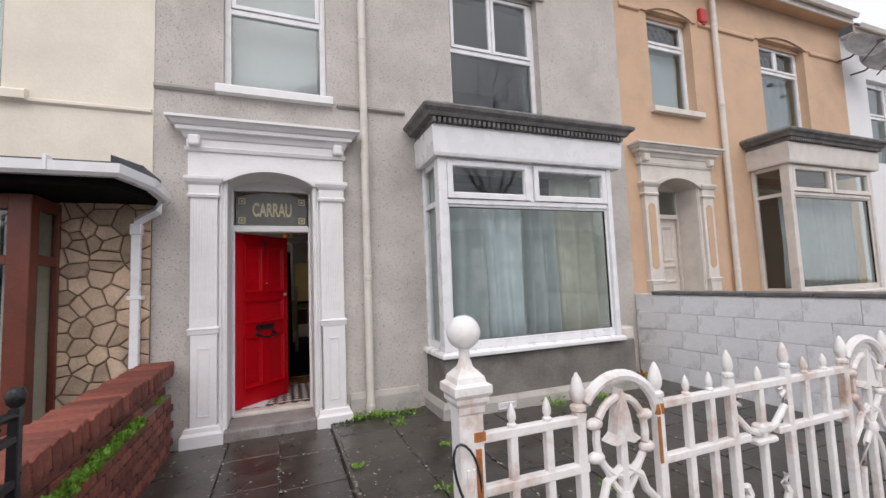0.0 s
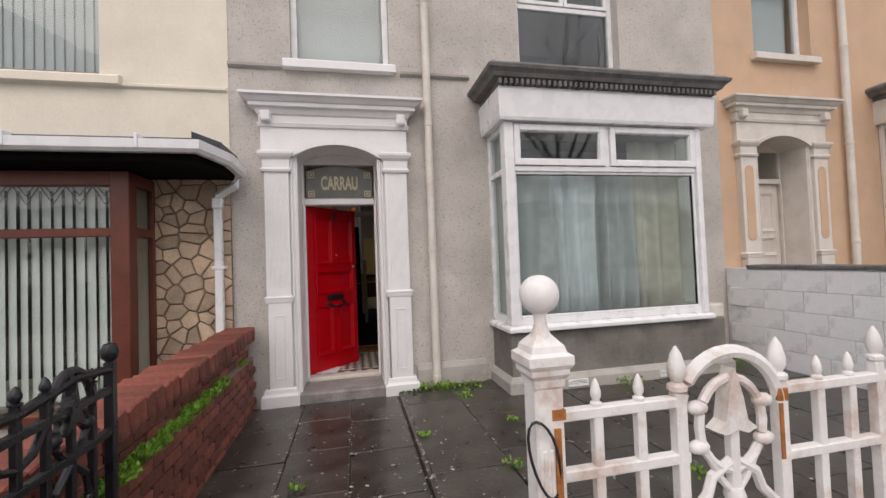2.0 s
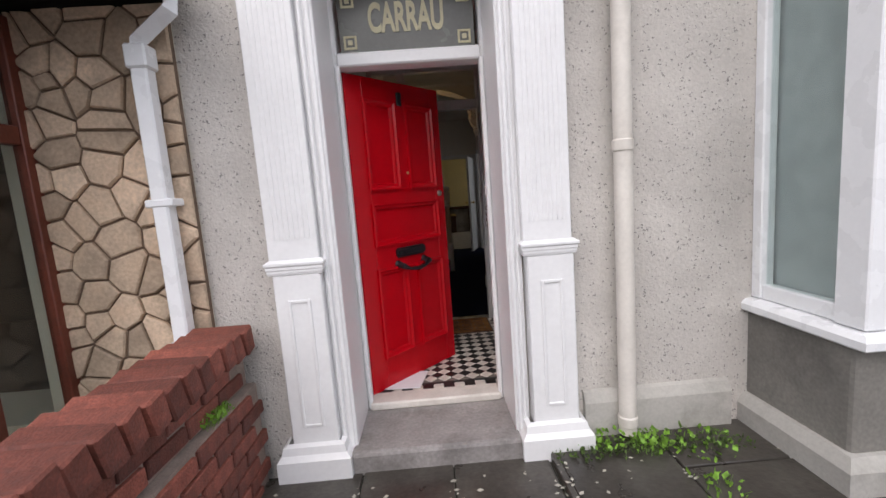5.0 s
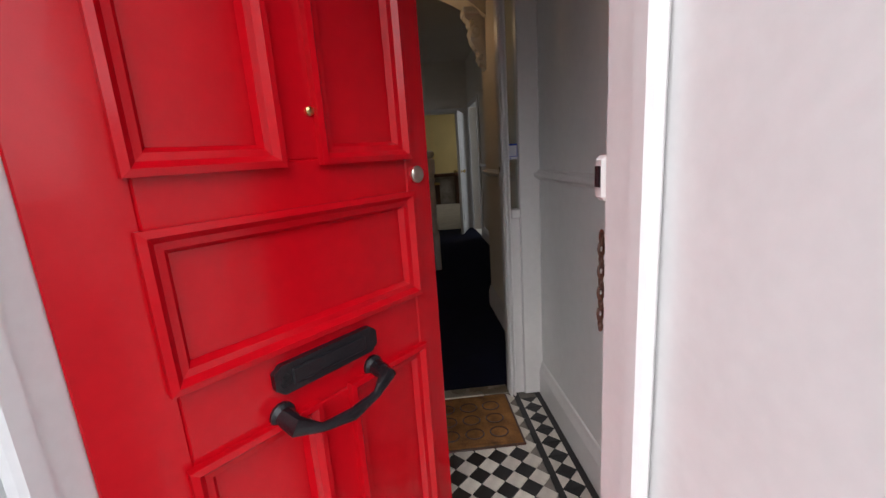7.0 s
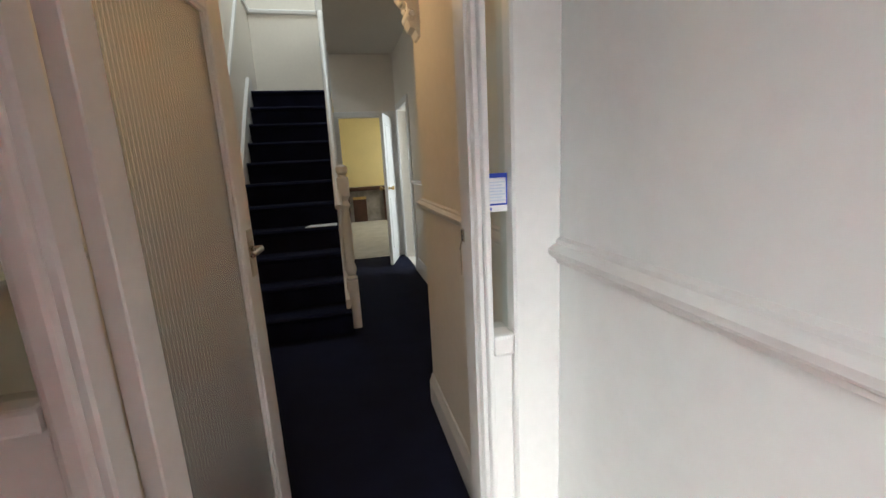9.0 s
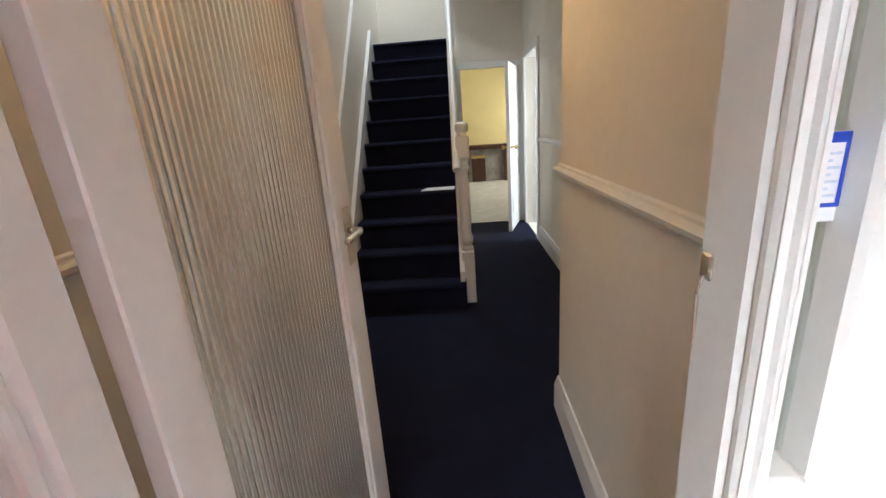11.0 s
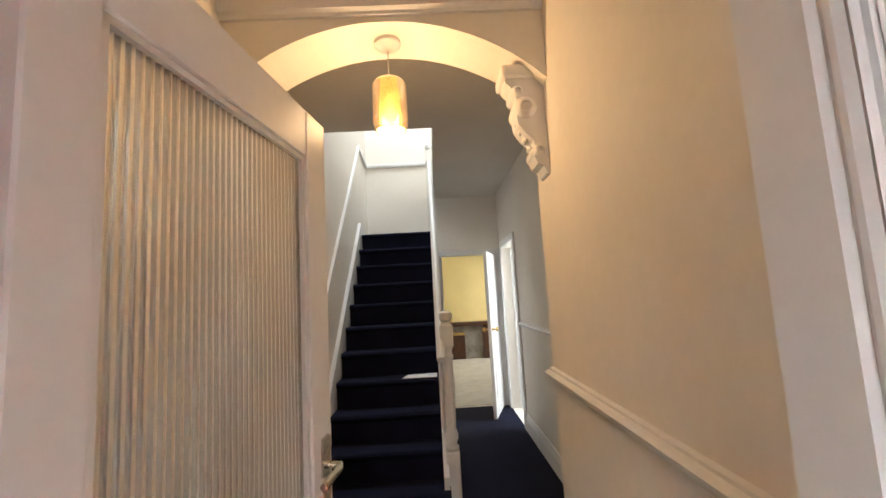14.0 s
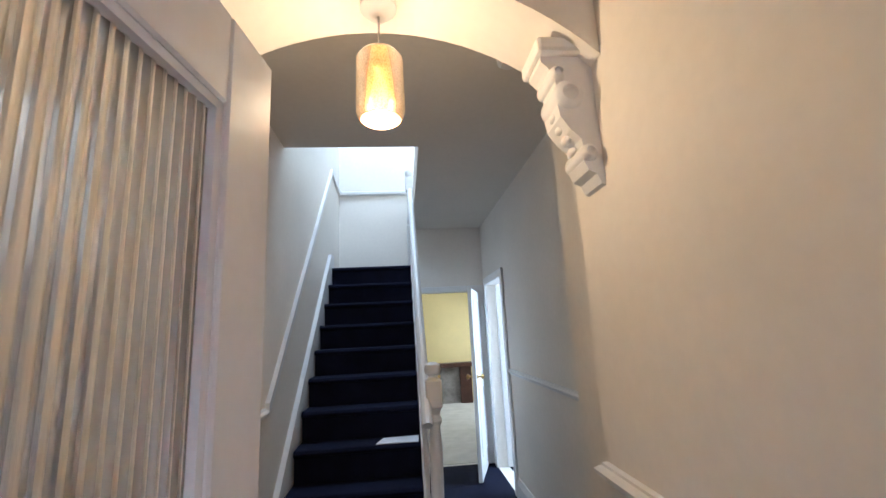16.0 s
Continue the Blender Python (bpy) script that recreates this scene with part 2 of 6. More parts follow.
SLATER = material("roof_slate", (0.07, 0.075, 0.085), 0.6, 0, 5, 0.25, 0.5, 40)
ASPH = material("asphalt", (0.05, 0.05, 0.05), 0.9, 0, 6, 0.2, 0.8, 120)
WARMG = glow_material("lit_lamp_glass", (1.0, 0.72, 0.35), 0.7)


# ---- building blocks ----
def thing(name, base=(0, 0, 0), label="", category="", group="", kind=""):
    ob = new(name)
    ob.empty_display_size = 0.1
    ob.location = base
    return tagged(ob, label, category, group, kind)


def part(name, bm, mat, parent=None, label="", smooth=False):
    me = bpy.data.meshes.new(name)
    if smooth:
        for fc in bm.faces:
            fc.smooth = True
    bm.to_mesh(me)
    bm.free()
    me.materials.append(mat)
    if smooth:
        me.set_sharp_from_angle(angle=radians(35))
    ob = new(name, me)
    if parent is not None:
        ob.parent = parent
        if parent.type == "EMPTY":
            ob.matrix_parent_inverse = parent.matrix_basis.inverted()
    if label:
        ob["label"] = label
    return ob


def solid(name, bm, mat, label, category, kind="", group="", smooth=False):
    return tagged(part(name, bm, mat, None, "", smooth), label, category, group, kind)


def B(*boxes, bevel=0.0, seg=1):
    """A mesh of boxes (x0, x1, y0, y1, z0, z1)."""
    bm = bmesh.new()
    for x0, x1, y0, y1, z0, z1 in boxes:
        v = [bm.verts.new(p) for p in ((x0, y0, z0), (x1, y0, z0), (x1, y1, z0), (x0, y1, z0), (x0, y0, z1), (x1, y0, z1), (x1, y1, z1), (x0, y1, z1))]
        for q in ((3, 2, 1, 0), (4, 5, 6, 7), (0, 1, 5, 4), (1, 2, 6, 5), (2, 3, 7, 6), (3, 0, 4, 7)):
            bm.faces.new([v[i] for i in q])
    if bevel:
        bmesh.ops.bevel(bm, geom=bm.edges[:], offset=bevel, segments=seg, affect="EDGES", profile=0.5)
    return bm


def sweep(profile, path, closed=False, bm=None, caps=True):
    """Sweep a closed outline of (out, up) along a level path of (x, y), mitred; out lies to the right of the path."""
    bm = bm or bmesh.new()
    n = len(path)
    rings = []
    for i, (x, y, *zz) in enumerate(path):
        z = zz[0] if zz else 0
        p = Vector((x, y))
        a = Vector(path[i - 1][:2]) if i or closed else None
        b = Vector(path[(i + 1) % n][:2]) if i < n - 1 or closed else None
        d0 = (p - a).normalized() if a is not None else (b - p).normalized()
        d1 = (b - p).normalized() if b is not None else d0
        n0, n1 = Vector((d0.y, -d0.x)), Vector((d1.y, -d1.x))
        m = (n0 + n1).normalized()
        m = m / max(0.2, m.dot(n0))
        rings.append([bm.verts.new((p.x + m.x * o, p.y + m.y * o, z + u)) for o, u in profile])
    k = len(profile)
    for i in range(n if closed else n - 1):
        r0, r1 = rings[i], rings[(i + 1) % n]
        for j in range(k):
            bm.faces.new((r0[j], r0[(j + 1) % k], r1[(j + 1) % k], r1[j]))
    if caps and not closed:
        bm.faces.new(rings[0][::-1])
        bm.faces.new(rings[-1])
    bmesh.ops.recalc_face_normals(bm, faces=bm.faces[:])
    return bm


def lathe(profile, at=(0, 0, 0), seg=24, bm=None):
    """Turn an outline of (radius, height) about the upright through at."""
    bm = bm or bmesh.new()
    rings = []
    for r, z in profile:
        rings.append([bm.verts.new((at[0] + r * math.cos(2 * math.pi * i / seg), at[1] + r * math.sin(2 * math.pi * i / seg), at[2] + z)) for i in range(seg)])
    for a, b in zip(rings, rings[1:]):
        for i in range(seg):
            bm.faces.new((a[i], a[(i + 1) % seg], b[(i + 1) % seg], b[i]))
    bm.faces.new(rings[0][::-1])
    bm.faces.new(rings[-1])
    return bm


def tube(points, r, seg=8, bm=None, closed=False):
    """A round bar along a line of points."""
    bm = bm or bmesh.new()
    pts = [Vector(p) for p in points]
    n = len(pts)
    rings = []
    for i, p in enumerate(pts):
        a = pts[i - 1] if i or closed else p
        b = pts[(i + 1) % n] if i < n - 1 or closed else p
        d = (b - a).normalized()
        u = d.cross(Vector((0, 0, 1)) if abs(d.z) < 0.9 else Vector((1, 0, 0))).normalized()
        w = d.cross(u)
        rr = r[i] if isinstance(r, (list, tuple)) else r
        rings.append([bm.verts.new(p + (u * math.cos(2 * math.pi * j / seg) + w * math.sin(2 * math.pi * j / seg)) * rr) for j in range(seg)])
    for i in range(n if closed else n - 1):
        a, b = rings[i], rings[(i + 1) % n]
        for j in range(seg):
            bm.faces.new((a[j], a[(j + 1) % seg], b[(j + 1) % seg], b[j]))
    if not closed:
        bm.faces.new(rings[0][::-1])
        bm.faces.new(rings[-1])
    bmesh.ops.recalc_face_normals(bm, faces=bm.faces[:])
    return bm


def prism(outline, lo, hi, axis="y", bm=None):
    """An outline of two coordinates given depth along an axis; (x, z) for y, (y, z) for x, (x, y) for z."""
    bm = bm or bmesh.new()

    def at(a, b, c):
        return {"y": (a, c, b), "x": (c, a, b), "z": (a, b, c)}[axis]
    v0 = [bm.verts.new(at(a, b, lo)) for a, b in outline]
    v1 = [bm.verts.new(at(a, b, hi)) for a, b in outline]
    n = len(outline)
    bm.faces.new(v0)
    bm.faces.new(v1[::-1])
    for i in range(n):
        bm.faces.new((v0[i], v1[i], v1[(i + 1) % n], v0[(i + 1) % n]))
    bmesh.ops.recalc_face_normals(bm, faces=bm.faces[:])
    return bm


def holed(u0, u1, z0, z1, a, b, holes, along="x"):
    """A wall from u0 to u1 with thickness a to b and rectangular openings (ua, ub, za, zb) that go through it."""
    us = sorted({u0, u1, *[v for h in holes for v in h[:2] if u0 < v < u1]})
    zs = sorted({z0, z1, *[v for h in holes for v in h[2:] if z0 < v < z1]})
    bm = bmesh.new()
    cache = {}

    def vert(u, d, z):
        key = (round(u, 5), round(d, 5), round(z, 5))
        if key not in cache:
            cache[key] = bm.verts.new((u, d, z) if along == "x" else (d, u, z))
        return cache[key]

    def full(i, j):
        if not (0 <= i < len(us) - 1 and 0 <= j < len(zs) - 1):
            return False
        cu, cz = (us[i] + us[i + 1]) / 2, (zs[j] + zs[j + 1]) / 2
        return not any(h[0] < cu < h[1] and h[2] < cz < h[3] for h in holes)
    for i in range(len(us) - 1):
        for j in range(len(zs) - 1):
            if not full(i, j):
                continue
            p, q, r, s = us[i], us[i + 1], zs[j], zs[j + 1]
            for d in (a, b):
                bm.faces.new([vert(p, d, r), vert(q, d, r), vert(q, d, s), vert(p, d, s)])
            for ni, nj, e in ((i - 1, j, ((p, r), (p, s))), (i + 1, j, ((q, r), (q, s))), (i, j - 1, ((p, r), (q, r))), (i, j + 1, ((p, s), (q, s)))):
                if not full(ni, nj):
                    (e0, e1), (f0, f1) = e
                    bm.faces.new([vert(e0, a, e1), vert(f0, a, f1), vert(f0, b, f1), vert(e0, b, e1)])
    bmesh.ops.recalc_face_normals(bm, faces=bm.faces[:])
    return bm


def ring(x0, x1, z0, z1, w, y0, y1, bevel=0.004):
    """A picture-frame of four bars in an upright plane facing y."""
    return B((x0, x0 + w, y0, y1, z0, z1), (x1 - w, x1, y0, y1, z0, z1), (x0 + w, x1 - w, y0, y1, z0, z0 + w), (x0 + w, x1 - w, y0, y1, z1 - w, z1), bevel=bevel)


def arch_points(x0, x1, zs, za, n=14):
    """Points of a flat segmental arch from (x1, zs) over (mid, za) to (x0, zs)."""
    c, h = (x1 - x0) / 2, za - zs
    r = (c * c + h * h) / (2 * h)
    a = math.asin(c / r)
    return [((x0 + x1) / 2 + r * math.sin(t), za - r + r * math.cos(t)) for t in [a - 2 * a * i / n for i in range(n + 1)]]


# ---- ground ----
FRONT, FLOOR = 4.57, 0.14
solid("ground", B((-60, 60, -60, 60, -0.4, -0.06)), EARTH, "dark earth bedding under the street and yards", "ground", "structure")
solid("pavement", B((-30, 30, -3.5, 0.75, -0.06, -0.015)), STEP, "grey worn street pavement in front of the houses", "pavement", "structure")
solid("road", B((-30, 30, -14, -3.5, -0.06, -0.05)), ASPH, "dark asphalt road along the terrace", "road", "structure")

# ---- the terrace fronts ----
W1, W2 = (-0.54, 0.475, 3.48, 5.25), (1.97, 3.28, 3.38, 5.25)
W3, W4, UP = (5.30, 6.26, 3.68, 5.25), (7.95, 9.25, 3.38, 5.27), 0.27
DOORGAP, BAYGAP = (-0.53, 0.31, -0.06, 2.62), (1.62, 3.78, 0.75, 2.70)
SPAN = 5.77


def terrace_front(name, x0, x1, mat, label, holes):
    w = solid(name, holed(x0, x1, -0.06, 6.0, FRONT, FRONT + 0.43, holes), mat, label, "house wall", "structure")
    return w


terrace_front("wall_front", -1.13, 4.66, DASH, "weathered grey pebbledashed front wall of the house", [W1, W2, DOORGAP, BAYGAP])
shift = lambda h: (h[0] + SPAN, h[1] + SPAN, h[2], h[3])
def raised(ob, up=UP):
    """Lift a thing of the next house, which stands higher up the sloping street."""
    ob.matrix_basis = pose(0, 0, up) @ ob.matrix_basis
    return ob


raised(terrace_front("wall_front_peach", 4.66, 10.5, PEACH, "peach painted rendered front wall of the next house", [W3, W4, shift(DOORGAP), shift(BAYGAP)]))
solid("yard_peach", B((4.85, 17.0, 0.76, FRONT + 0.43, -0.06, 0.215)), SLAB, "dark raised yard before the next house", "yard", "structure")
terrace_front("wall_front_grey", 10.5, 17.0, LOBBYP, "pale grey rendered front wall of the far house", [(11.3, 12.2, 3.47, 5.25), (13.6, 14.9, 3.4, 5.3)])
solid("wall_front_cream", holed(-7.5, -1.13, -0.06, 6.0, FRONT - 0.012, FRONT + 0.43, [(-3.75, -2.24, 3.22, 5.1), (-5.6, -1.95, 0.35, 2.2)]), CREAM,
      "cream rendered front wall of the neighbouring house", "house wall", "structure")
# thin string course that steps out over the pebbledash
for nm, a, b, z, mt, pr in (("string_course", -1.13, -0.62, 3.36, SMOOTH, 0.03), ("string_course", 0.58, 1.35, 3.36, SMOOTH, 0.03), ("string_course", -7.5, -1.14, 3.09, CREAM, 0.03)):
    solid(nm, sweep([(0, 0), (pr, 0.02), (pr, 0.045), (0, 0.06)], [(a, FRONT - 0.012, z), (b, FRONT - 0.012, z)]), mt, "narrow rendered string course under the upper windows", "string course", "structure")
# plinth along the foot of the grey front
for a, b in ((0.66, 1.42),):
    solid("plinth", sweep([(0, 0), (0.04, 0), (0.04, 0.21), (0.02, 0.26), (0, 0.27)], [(a, FRONT, 0), (b, FRONT, 0)]), FOOT, "rendered plinth at the foot of the wall", "plinth", "structure")


def eaves(name, x0, x1, z, soffit):
    t = thing(name, (x0, FRONT, z), "white fascia and plastic gutter below a slate roof edge", "roof edge", kind="structure")
    part("soffit_board", B((x0, x1, FRONT - 0.22, FRONT + 0.1, z - 0.03, z)), soffit, t)
    part("fascia", B((x0, x1, FRONT - 0.25, FRONT - 0.222, z - 0.05, z + 0.13)), AGED, t)
    part("gutter", sweep([(0.0, 0.06), (0.02, 0.0), (0.08, -0.01), (0.11, 0.06), (0.098, 0.06), (0.07, 0.006), (0.03, 0.012), (0.012, 0.06)],
                         [(x0, FRONT - 0.252, z + 0.05), (x1, FRONT - 0.252, z + 0.05)]), AGED, t)
    part("roof_slope", prism([(FRONT - 0.3, z + 0.13), (FRONT + 4.5, z + 2.9), (FRONT + 4.5, z + 2.8), (FRONT - 0.3, z + 0.09)], x0, x1, "x"), SLATER, t)
    return t


eaves("eaves_grey_house", -1.13, 4.66, 5.92, WHITE)
raised(eaves("eaves_peach_house", 4.67, 10.5, 5.98, PEACH), 0.2)
eaves("eaves_far_house", 10.51, 17, 6.0, WHITE)
eaves("eaves_cream_house", -7.5, -1.14, 5.95, CREAM)
solid("verge_slates", B((4.2, 4.72, FRONT - 0.3, FRONT + 0.4, 6.06, 6.10), (4.3, 4.75, FRONT - 0.28, FRONT + 0.4, 6.105, 6.13)), SLATER, "dark slates at the party line of the roofs", "roof slates", "structure")


def sash_window(name, x0, x1, z0, z1, y, cols, split, label, frame_mat=UPVC, lead=False):
    """A plastic window: outer frame, transom, opening lights above, one pane a light."""
    w = thing(name, ((x0 + x1) / 2, y, z0), label, "window", kind="structure")
    part("window_frame", ring(x0, x1, z0, z1, 0.06, y, y + 0.07), frame_mat, w)
    part("transom", B((x0 + 0.06, x1 - 0.06, y + 0.004, y + 0.066, split - 0.03, split + 0.03), bevel=0.004), frame_mat, w)
    step = (x1 - x0 - 0.12) / cols
    for i in range(cols):
        a, b = x0 + 0.06 + i * step, x0 + 0.06 + (i + 1) * step
        s = part("opening_light", ring(a + 0.004, b - 0.004, split + 0.034, z1 - 0.064, 0.045, y - 0.012, y + 0.05), frame_mat, w)
        g = part("pane", B((a + 0.045, b - 0.045, y + 0.018, y + 0.024, split + 0.075, z1 - 0.105)), SKYGL, w)
        g.visible_shadow = False
        if lead:
            bm = bmesh.new()
            u0, u1, v0, v1 = a + 0.05, b - 0.05, split + 0.08, z1 - 0.11
            k = 0.13
            n = int((u1 - u0 + v1 - v0) / k) + 1
            for sgn in (1, -1):
                for j in range(-n, n + 1):
                    pts = []
                    for s2 in range(13):
                        u = u0 + (u1 - u0) * s2 / 12
                        v = v0 + sgn * (u - u0) * 1.5 + j * k * 1.5
                        if v0 <= v <= v1:
                            pts.append((u, y + 0.014, v))
                    if len(pts) > 1:
                        tube([pts[0], pts[-1]], 0.003, 4, bm)
            part("lead_lattice", bm, LEAD, w)
    g = part("pane", B((x0 + 0.055, x1 - 0.055, y + 0.03, y + 0.036, z0 + 0.055, split - 0.025)), SKYGL, w)
    g.visible_shadow = False
    return w


def sill(name, x0, x1, z, mat, label, out=0.09):
    return solid(name, sweep([(-0.1, -0.09), (out, -0.09), (out, -0.02), (out - 0.02, 0.0), (-0.1, 0.03)], [(x0, FRONT, z), (x1, FRONT, z)]), mat, label, "window sill", "structure")


sash_window("window_1", W1[0], W1[1], W1[2], W1[3], FRONT + 0.10, 1, 4.34, "white plastic window over the front door reflecting the sky")
sill("window_sill", -0.605, 0.53, 3.46, WHITE, "thick white painted sill under the upper window")
sash_window("window_2", W2[0], W2[1], W2[2], W2[3], FRONT + 0.12, 2, 4.36, "white plastic upper window above the bay reflecting bare branches")
raised(sash_window("window_3", *W3, FRONT + 0.14, 1, 4.76, "white plastic window with leaded top light in a peach wall", lead=True))
raised(sill("window_sill_peach", W3[0] - 0.06, W3[1] + 0.06, 3.67, AGED, "painted stone sill below the neighbour's window"))
raised(sash_window("window_4", *W4, FRONT + 0.14, 2, 4.75, "white plastic upper window with leaded top lights", lead=True))
sash_window("window_5", 11.3, 12.2, 3.47, 5.25, FRONT + 0.1, 1, 4.5, "white plastic window of the far grey house")
sash_window("window_6", -3.75, -2.24, 3.22, 5.1, FRONT + 0.1, 2, 4.62, "brown framed upper window with leaded lights and blinds", BROWN, lead=True)
sill("window_sill_cream", -3.9, -2.05, 3.2, CREAM, "cream painted sill of the neighbour's upper window")


# hood mouldings over the upper windows
def hood(name, x0, x1, z, mat, drop, rise=0.12):
    t = thing(name, ((x0 + x1) / 2, FRONT, z), "moulded segmental hood over an upper window", "hood mould", kind="structure")
    up = arch_points(x0, x1, z, z + rise)
    out = arch_points(x0 - 0.1, x1 + 0.1, z + 0.01, z + rise + 0.1)
    part("arch_band", prism(up + out[::-1], FRONT - 0.03, FRONT + 0.02), mat, t)
    part("arch_fill", prism(up + [(x0, z - drop), (x1, z - drop)], FRONT + 0.09, FRONT + 0.2), mat, t)
    return t


hood("window_hood", W2[0] - 0.02, W2[1] + 0.02, 5.2, SMOOTH, 0.01)
raised(hood("window_hood_peach", W3[0] - 0.02, W3[1] + 0.02, 5.2, PEACH, 0.02))
raised(hood("window_hood_peach", W4[0] - 0.02, W4[1] + 0.02, 5.22, PEACH, 0.02))
for a, b in ((4.75, 5.15), (6.42, 7.8), (9.4, 10.45)):
    solid("string_course", sweep([(0, 0), (0.035, 0.02), (0.035, 0.06), (0.02, 0.09), (0, 0.1)], [(a, FRONT, 5.16 + UP), (b, FRONT, 5.16 + UP)]), PEACH, "peach moulded string course between window hoods", "string course", "structure")


def portal(dx, paint, group, label, panel_mat=None):
    """Classical door surround: pilasters on pedestals, arched head, frieze and cornice."""
    t = thing("door_surround", (-0.12 + dx, FRONT, 0), label, "door surround", group, "structure")
    for x0, x1, near in ((-0.81, -0.578, 1), (0.375, 0.608, -1)):
        a, b = x0 + dx, x1 + dx
        p = part("pilaster", B((a, b, FRONT - 0.075, FRONT + 0.02, 1.06, 2.32), bevel=0.004), paint, t)
        part("pedestal", B((a + 0.012, b + 0.002, FRONT - 0.09, FRONT + 0.02, 0.15, 1.0), bevel=0.005), paint, t)
        part("pedestal_panel", ring(a + 0.07, b - 0.055, 0.25, 0.88, 0.016, FRONT - 0.097, FRONT - 0.089, 0.003), paint, t)
        part("plinth_block", sweep([(0, -0.06), (0.05, -0.06), (0.05, 0.1), (0.03, 0.125), (0.022, 0.16), (0, 0.17)],
                                   [(a - 0.01, FRONT + 0.0), (a - 0.01, FRONT - 0.09), (b + 0.01, FRONT - 0.09), (b + 0.01, FRONT + 0.0)]), paint, t)
        part("pedestal_cap", sweep([(0, 1.0), (0.008, 1.0), (0.012, 1.012), (0.012, 1.02), (0.015, 1.026), (0.015, 1.038), (0.021, 1.046), (0.021, 1.056), (0, 1.07)],
                                   [(a + 0.004, FRONT), (a + 0.004, FRONT - 0.085), (b + 0.004, FRONT - 0.085), (b + 0.004, FRONT)]), paint, t)
        if panel_mat is None:
            k = 8
            w = (b - a - 0.05) / k
            bm = bmesh.new()
            for i in range(k):
                c = a + 0.025 + (i + 0.5) * w
                prism([(c - w * 0.32, FRONT - 0.074), (c - w * 0.22, FRONT - 0.0785), (c + w * 0.22, FRONT - 0.0785), (c + w * 0.32, FRONT - 0.074)], 1.16, 2.24, "z", bm)
            part("fluting", bm, paint, p)
        else:
            c, r = (a + b) / 2, 0.065
            o = [(c + r * math.cos(q), 2.12 + r * math.sin(q)) for q in [math.pi * i / 10 for i in range(11)]]
            o += [(c - r * math.cos(q), 1.28 - r * math.sin(q)) for q in [math.pi * i / 10 for i in range(11)]]
            part("inset_panel", prism(o, FRONT - 0.081, FRONT - 0.07), panel_mat, p)
        part("capital", sweep([(0, 2.30), (0.02, 2.30), (0.028, 2.325), (0.012, 2.34), (0.012, 2.42), (0.035, 2.445), (0.05, 2.475), (0.05, 2.5), (0, 2.52)],
                              [(a, FRONT), (a, FRONT - 0.075), (b, FRONT - 0.075), (b, FRONT)]), paint, t)
        inner = b if near > 0 else a
        e0, e1 = (inner, inner + 0.08) if near > 0 else (inner - 0.071, inner)
        part("door_architrave", B((e0, e1, FRONT - 0.035, FRONT + 0.40, -0.06, 2.47), bevel=0.006), paint, t)
        part("architrave_bead", B((e0 + 0.012, e0 + 0.034, FRONT - 0.052, FRONT - 0.03, -0.04, 2.45), (e0 + 0.042, e1 - 0.012, FRONT - 0.044, FRONT - 0.03, -0.04, 2.45), bevel=0.006), paint, t)
    l, r = -0.575 + dx, 0.36 + dx
    up = arch_points(l + 0.05, r - 0.05, 2.45, 2.585)
    part("arched_head", prism(up + [(l - 0.26, 2.45), (l - 0.26, 2.76), (r + 0.26, 2.76), (r + 0.26, 2.45)], FRONT - 0.06, FRONT + 0.36), paint, t)
    lo = arch_points(l + 0.03, r - 0.03, 2.445, 2.58)
    hi = arch_points(l - 0.01, r + 0.01, 2.475, 2.63)
    part("arch_moulding", prism(lo + hi[::-1], FRONT - 0.09, FRONT - 0.055), paint, t)
    side = [(l - 0.26, FRONT), (l - 0.26, FRONT - 0.06), (r + 0.26, FRONT - 0.06), (r + 0.26, FRONT)]
    part("frieze", sweep([(0, 2.75), (0.02, 2.755), (0.03, 2.79), (0.012, 2.80), (0.012, 2.9), (0, 2.9)], side), paint, t)
    part("cornice", sweep([(0, 2.86), (0.03, 2.88), (0.05, 2.93), (0.09, 2.94), (0.09, 2.975), (0.11, 2.985), (0.135, 3.02), (0.165, 3.03), (0.165, 3.055), (0, 3.09)], side), paint, t)
    for x in (l - 0.2, r + 0.2):
        part("scroll_bracket", B((x - 0.05, x + 0.05, FRONT - 0.15, FRONT - 0.06, 2.79, 2.9), bevel=0.02, seg=2), paint, t)
    return t


portal(0, WHITE, "terrace door surrounds", "white painted classical door surround with fluted pilasters")
raised(portal(SPAN - 0.05, AGED, "terrace door surrounds", "cream door surround with peach inset panels", PEACH), 0.25)


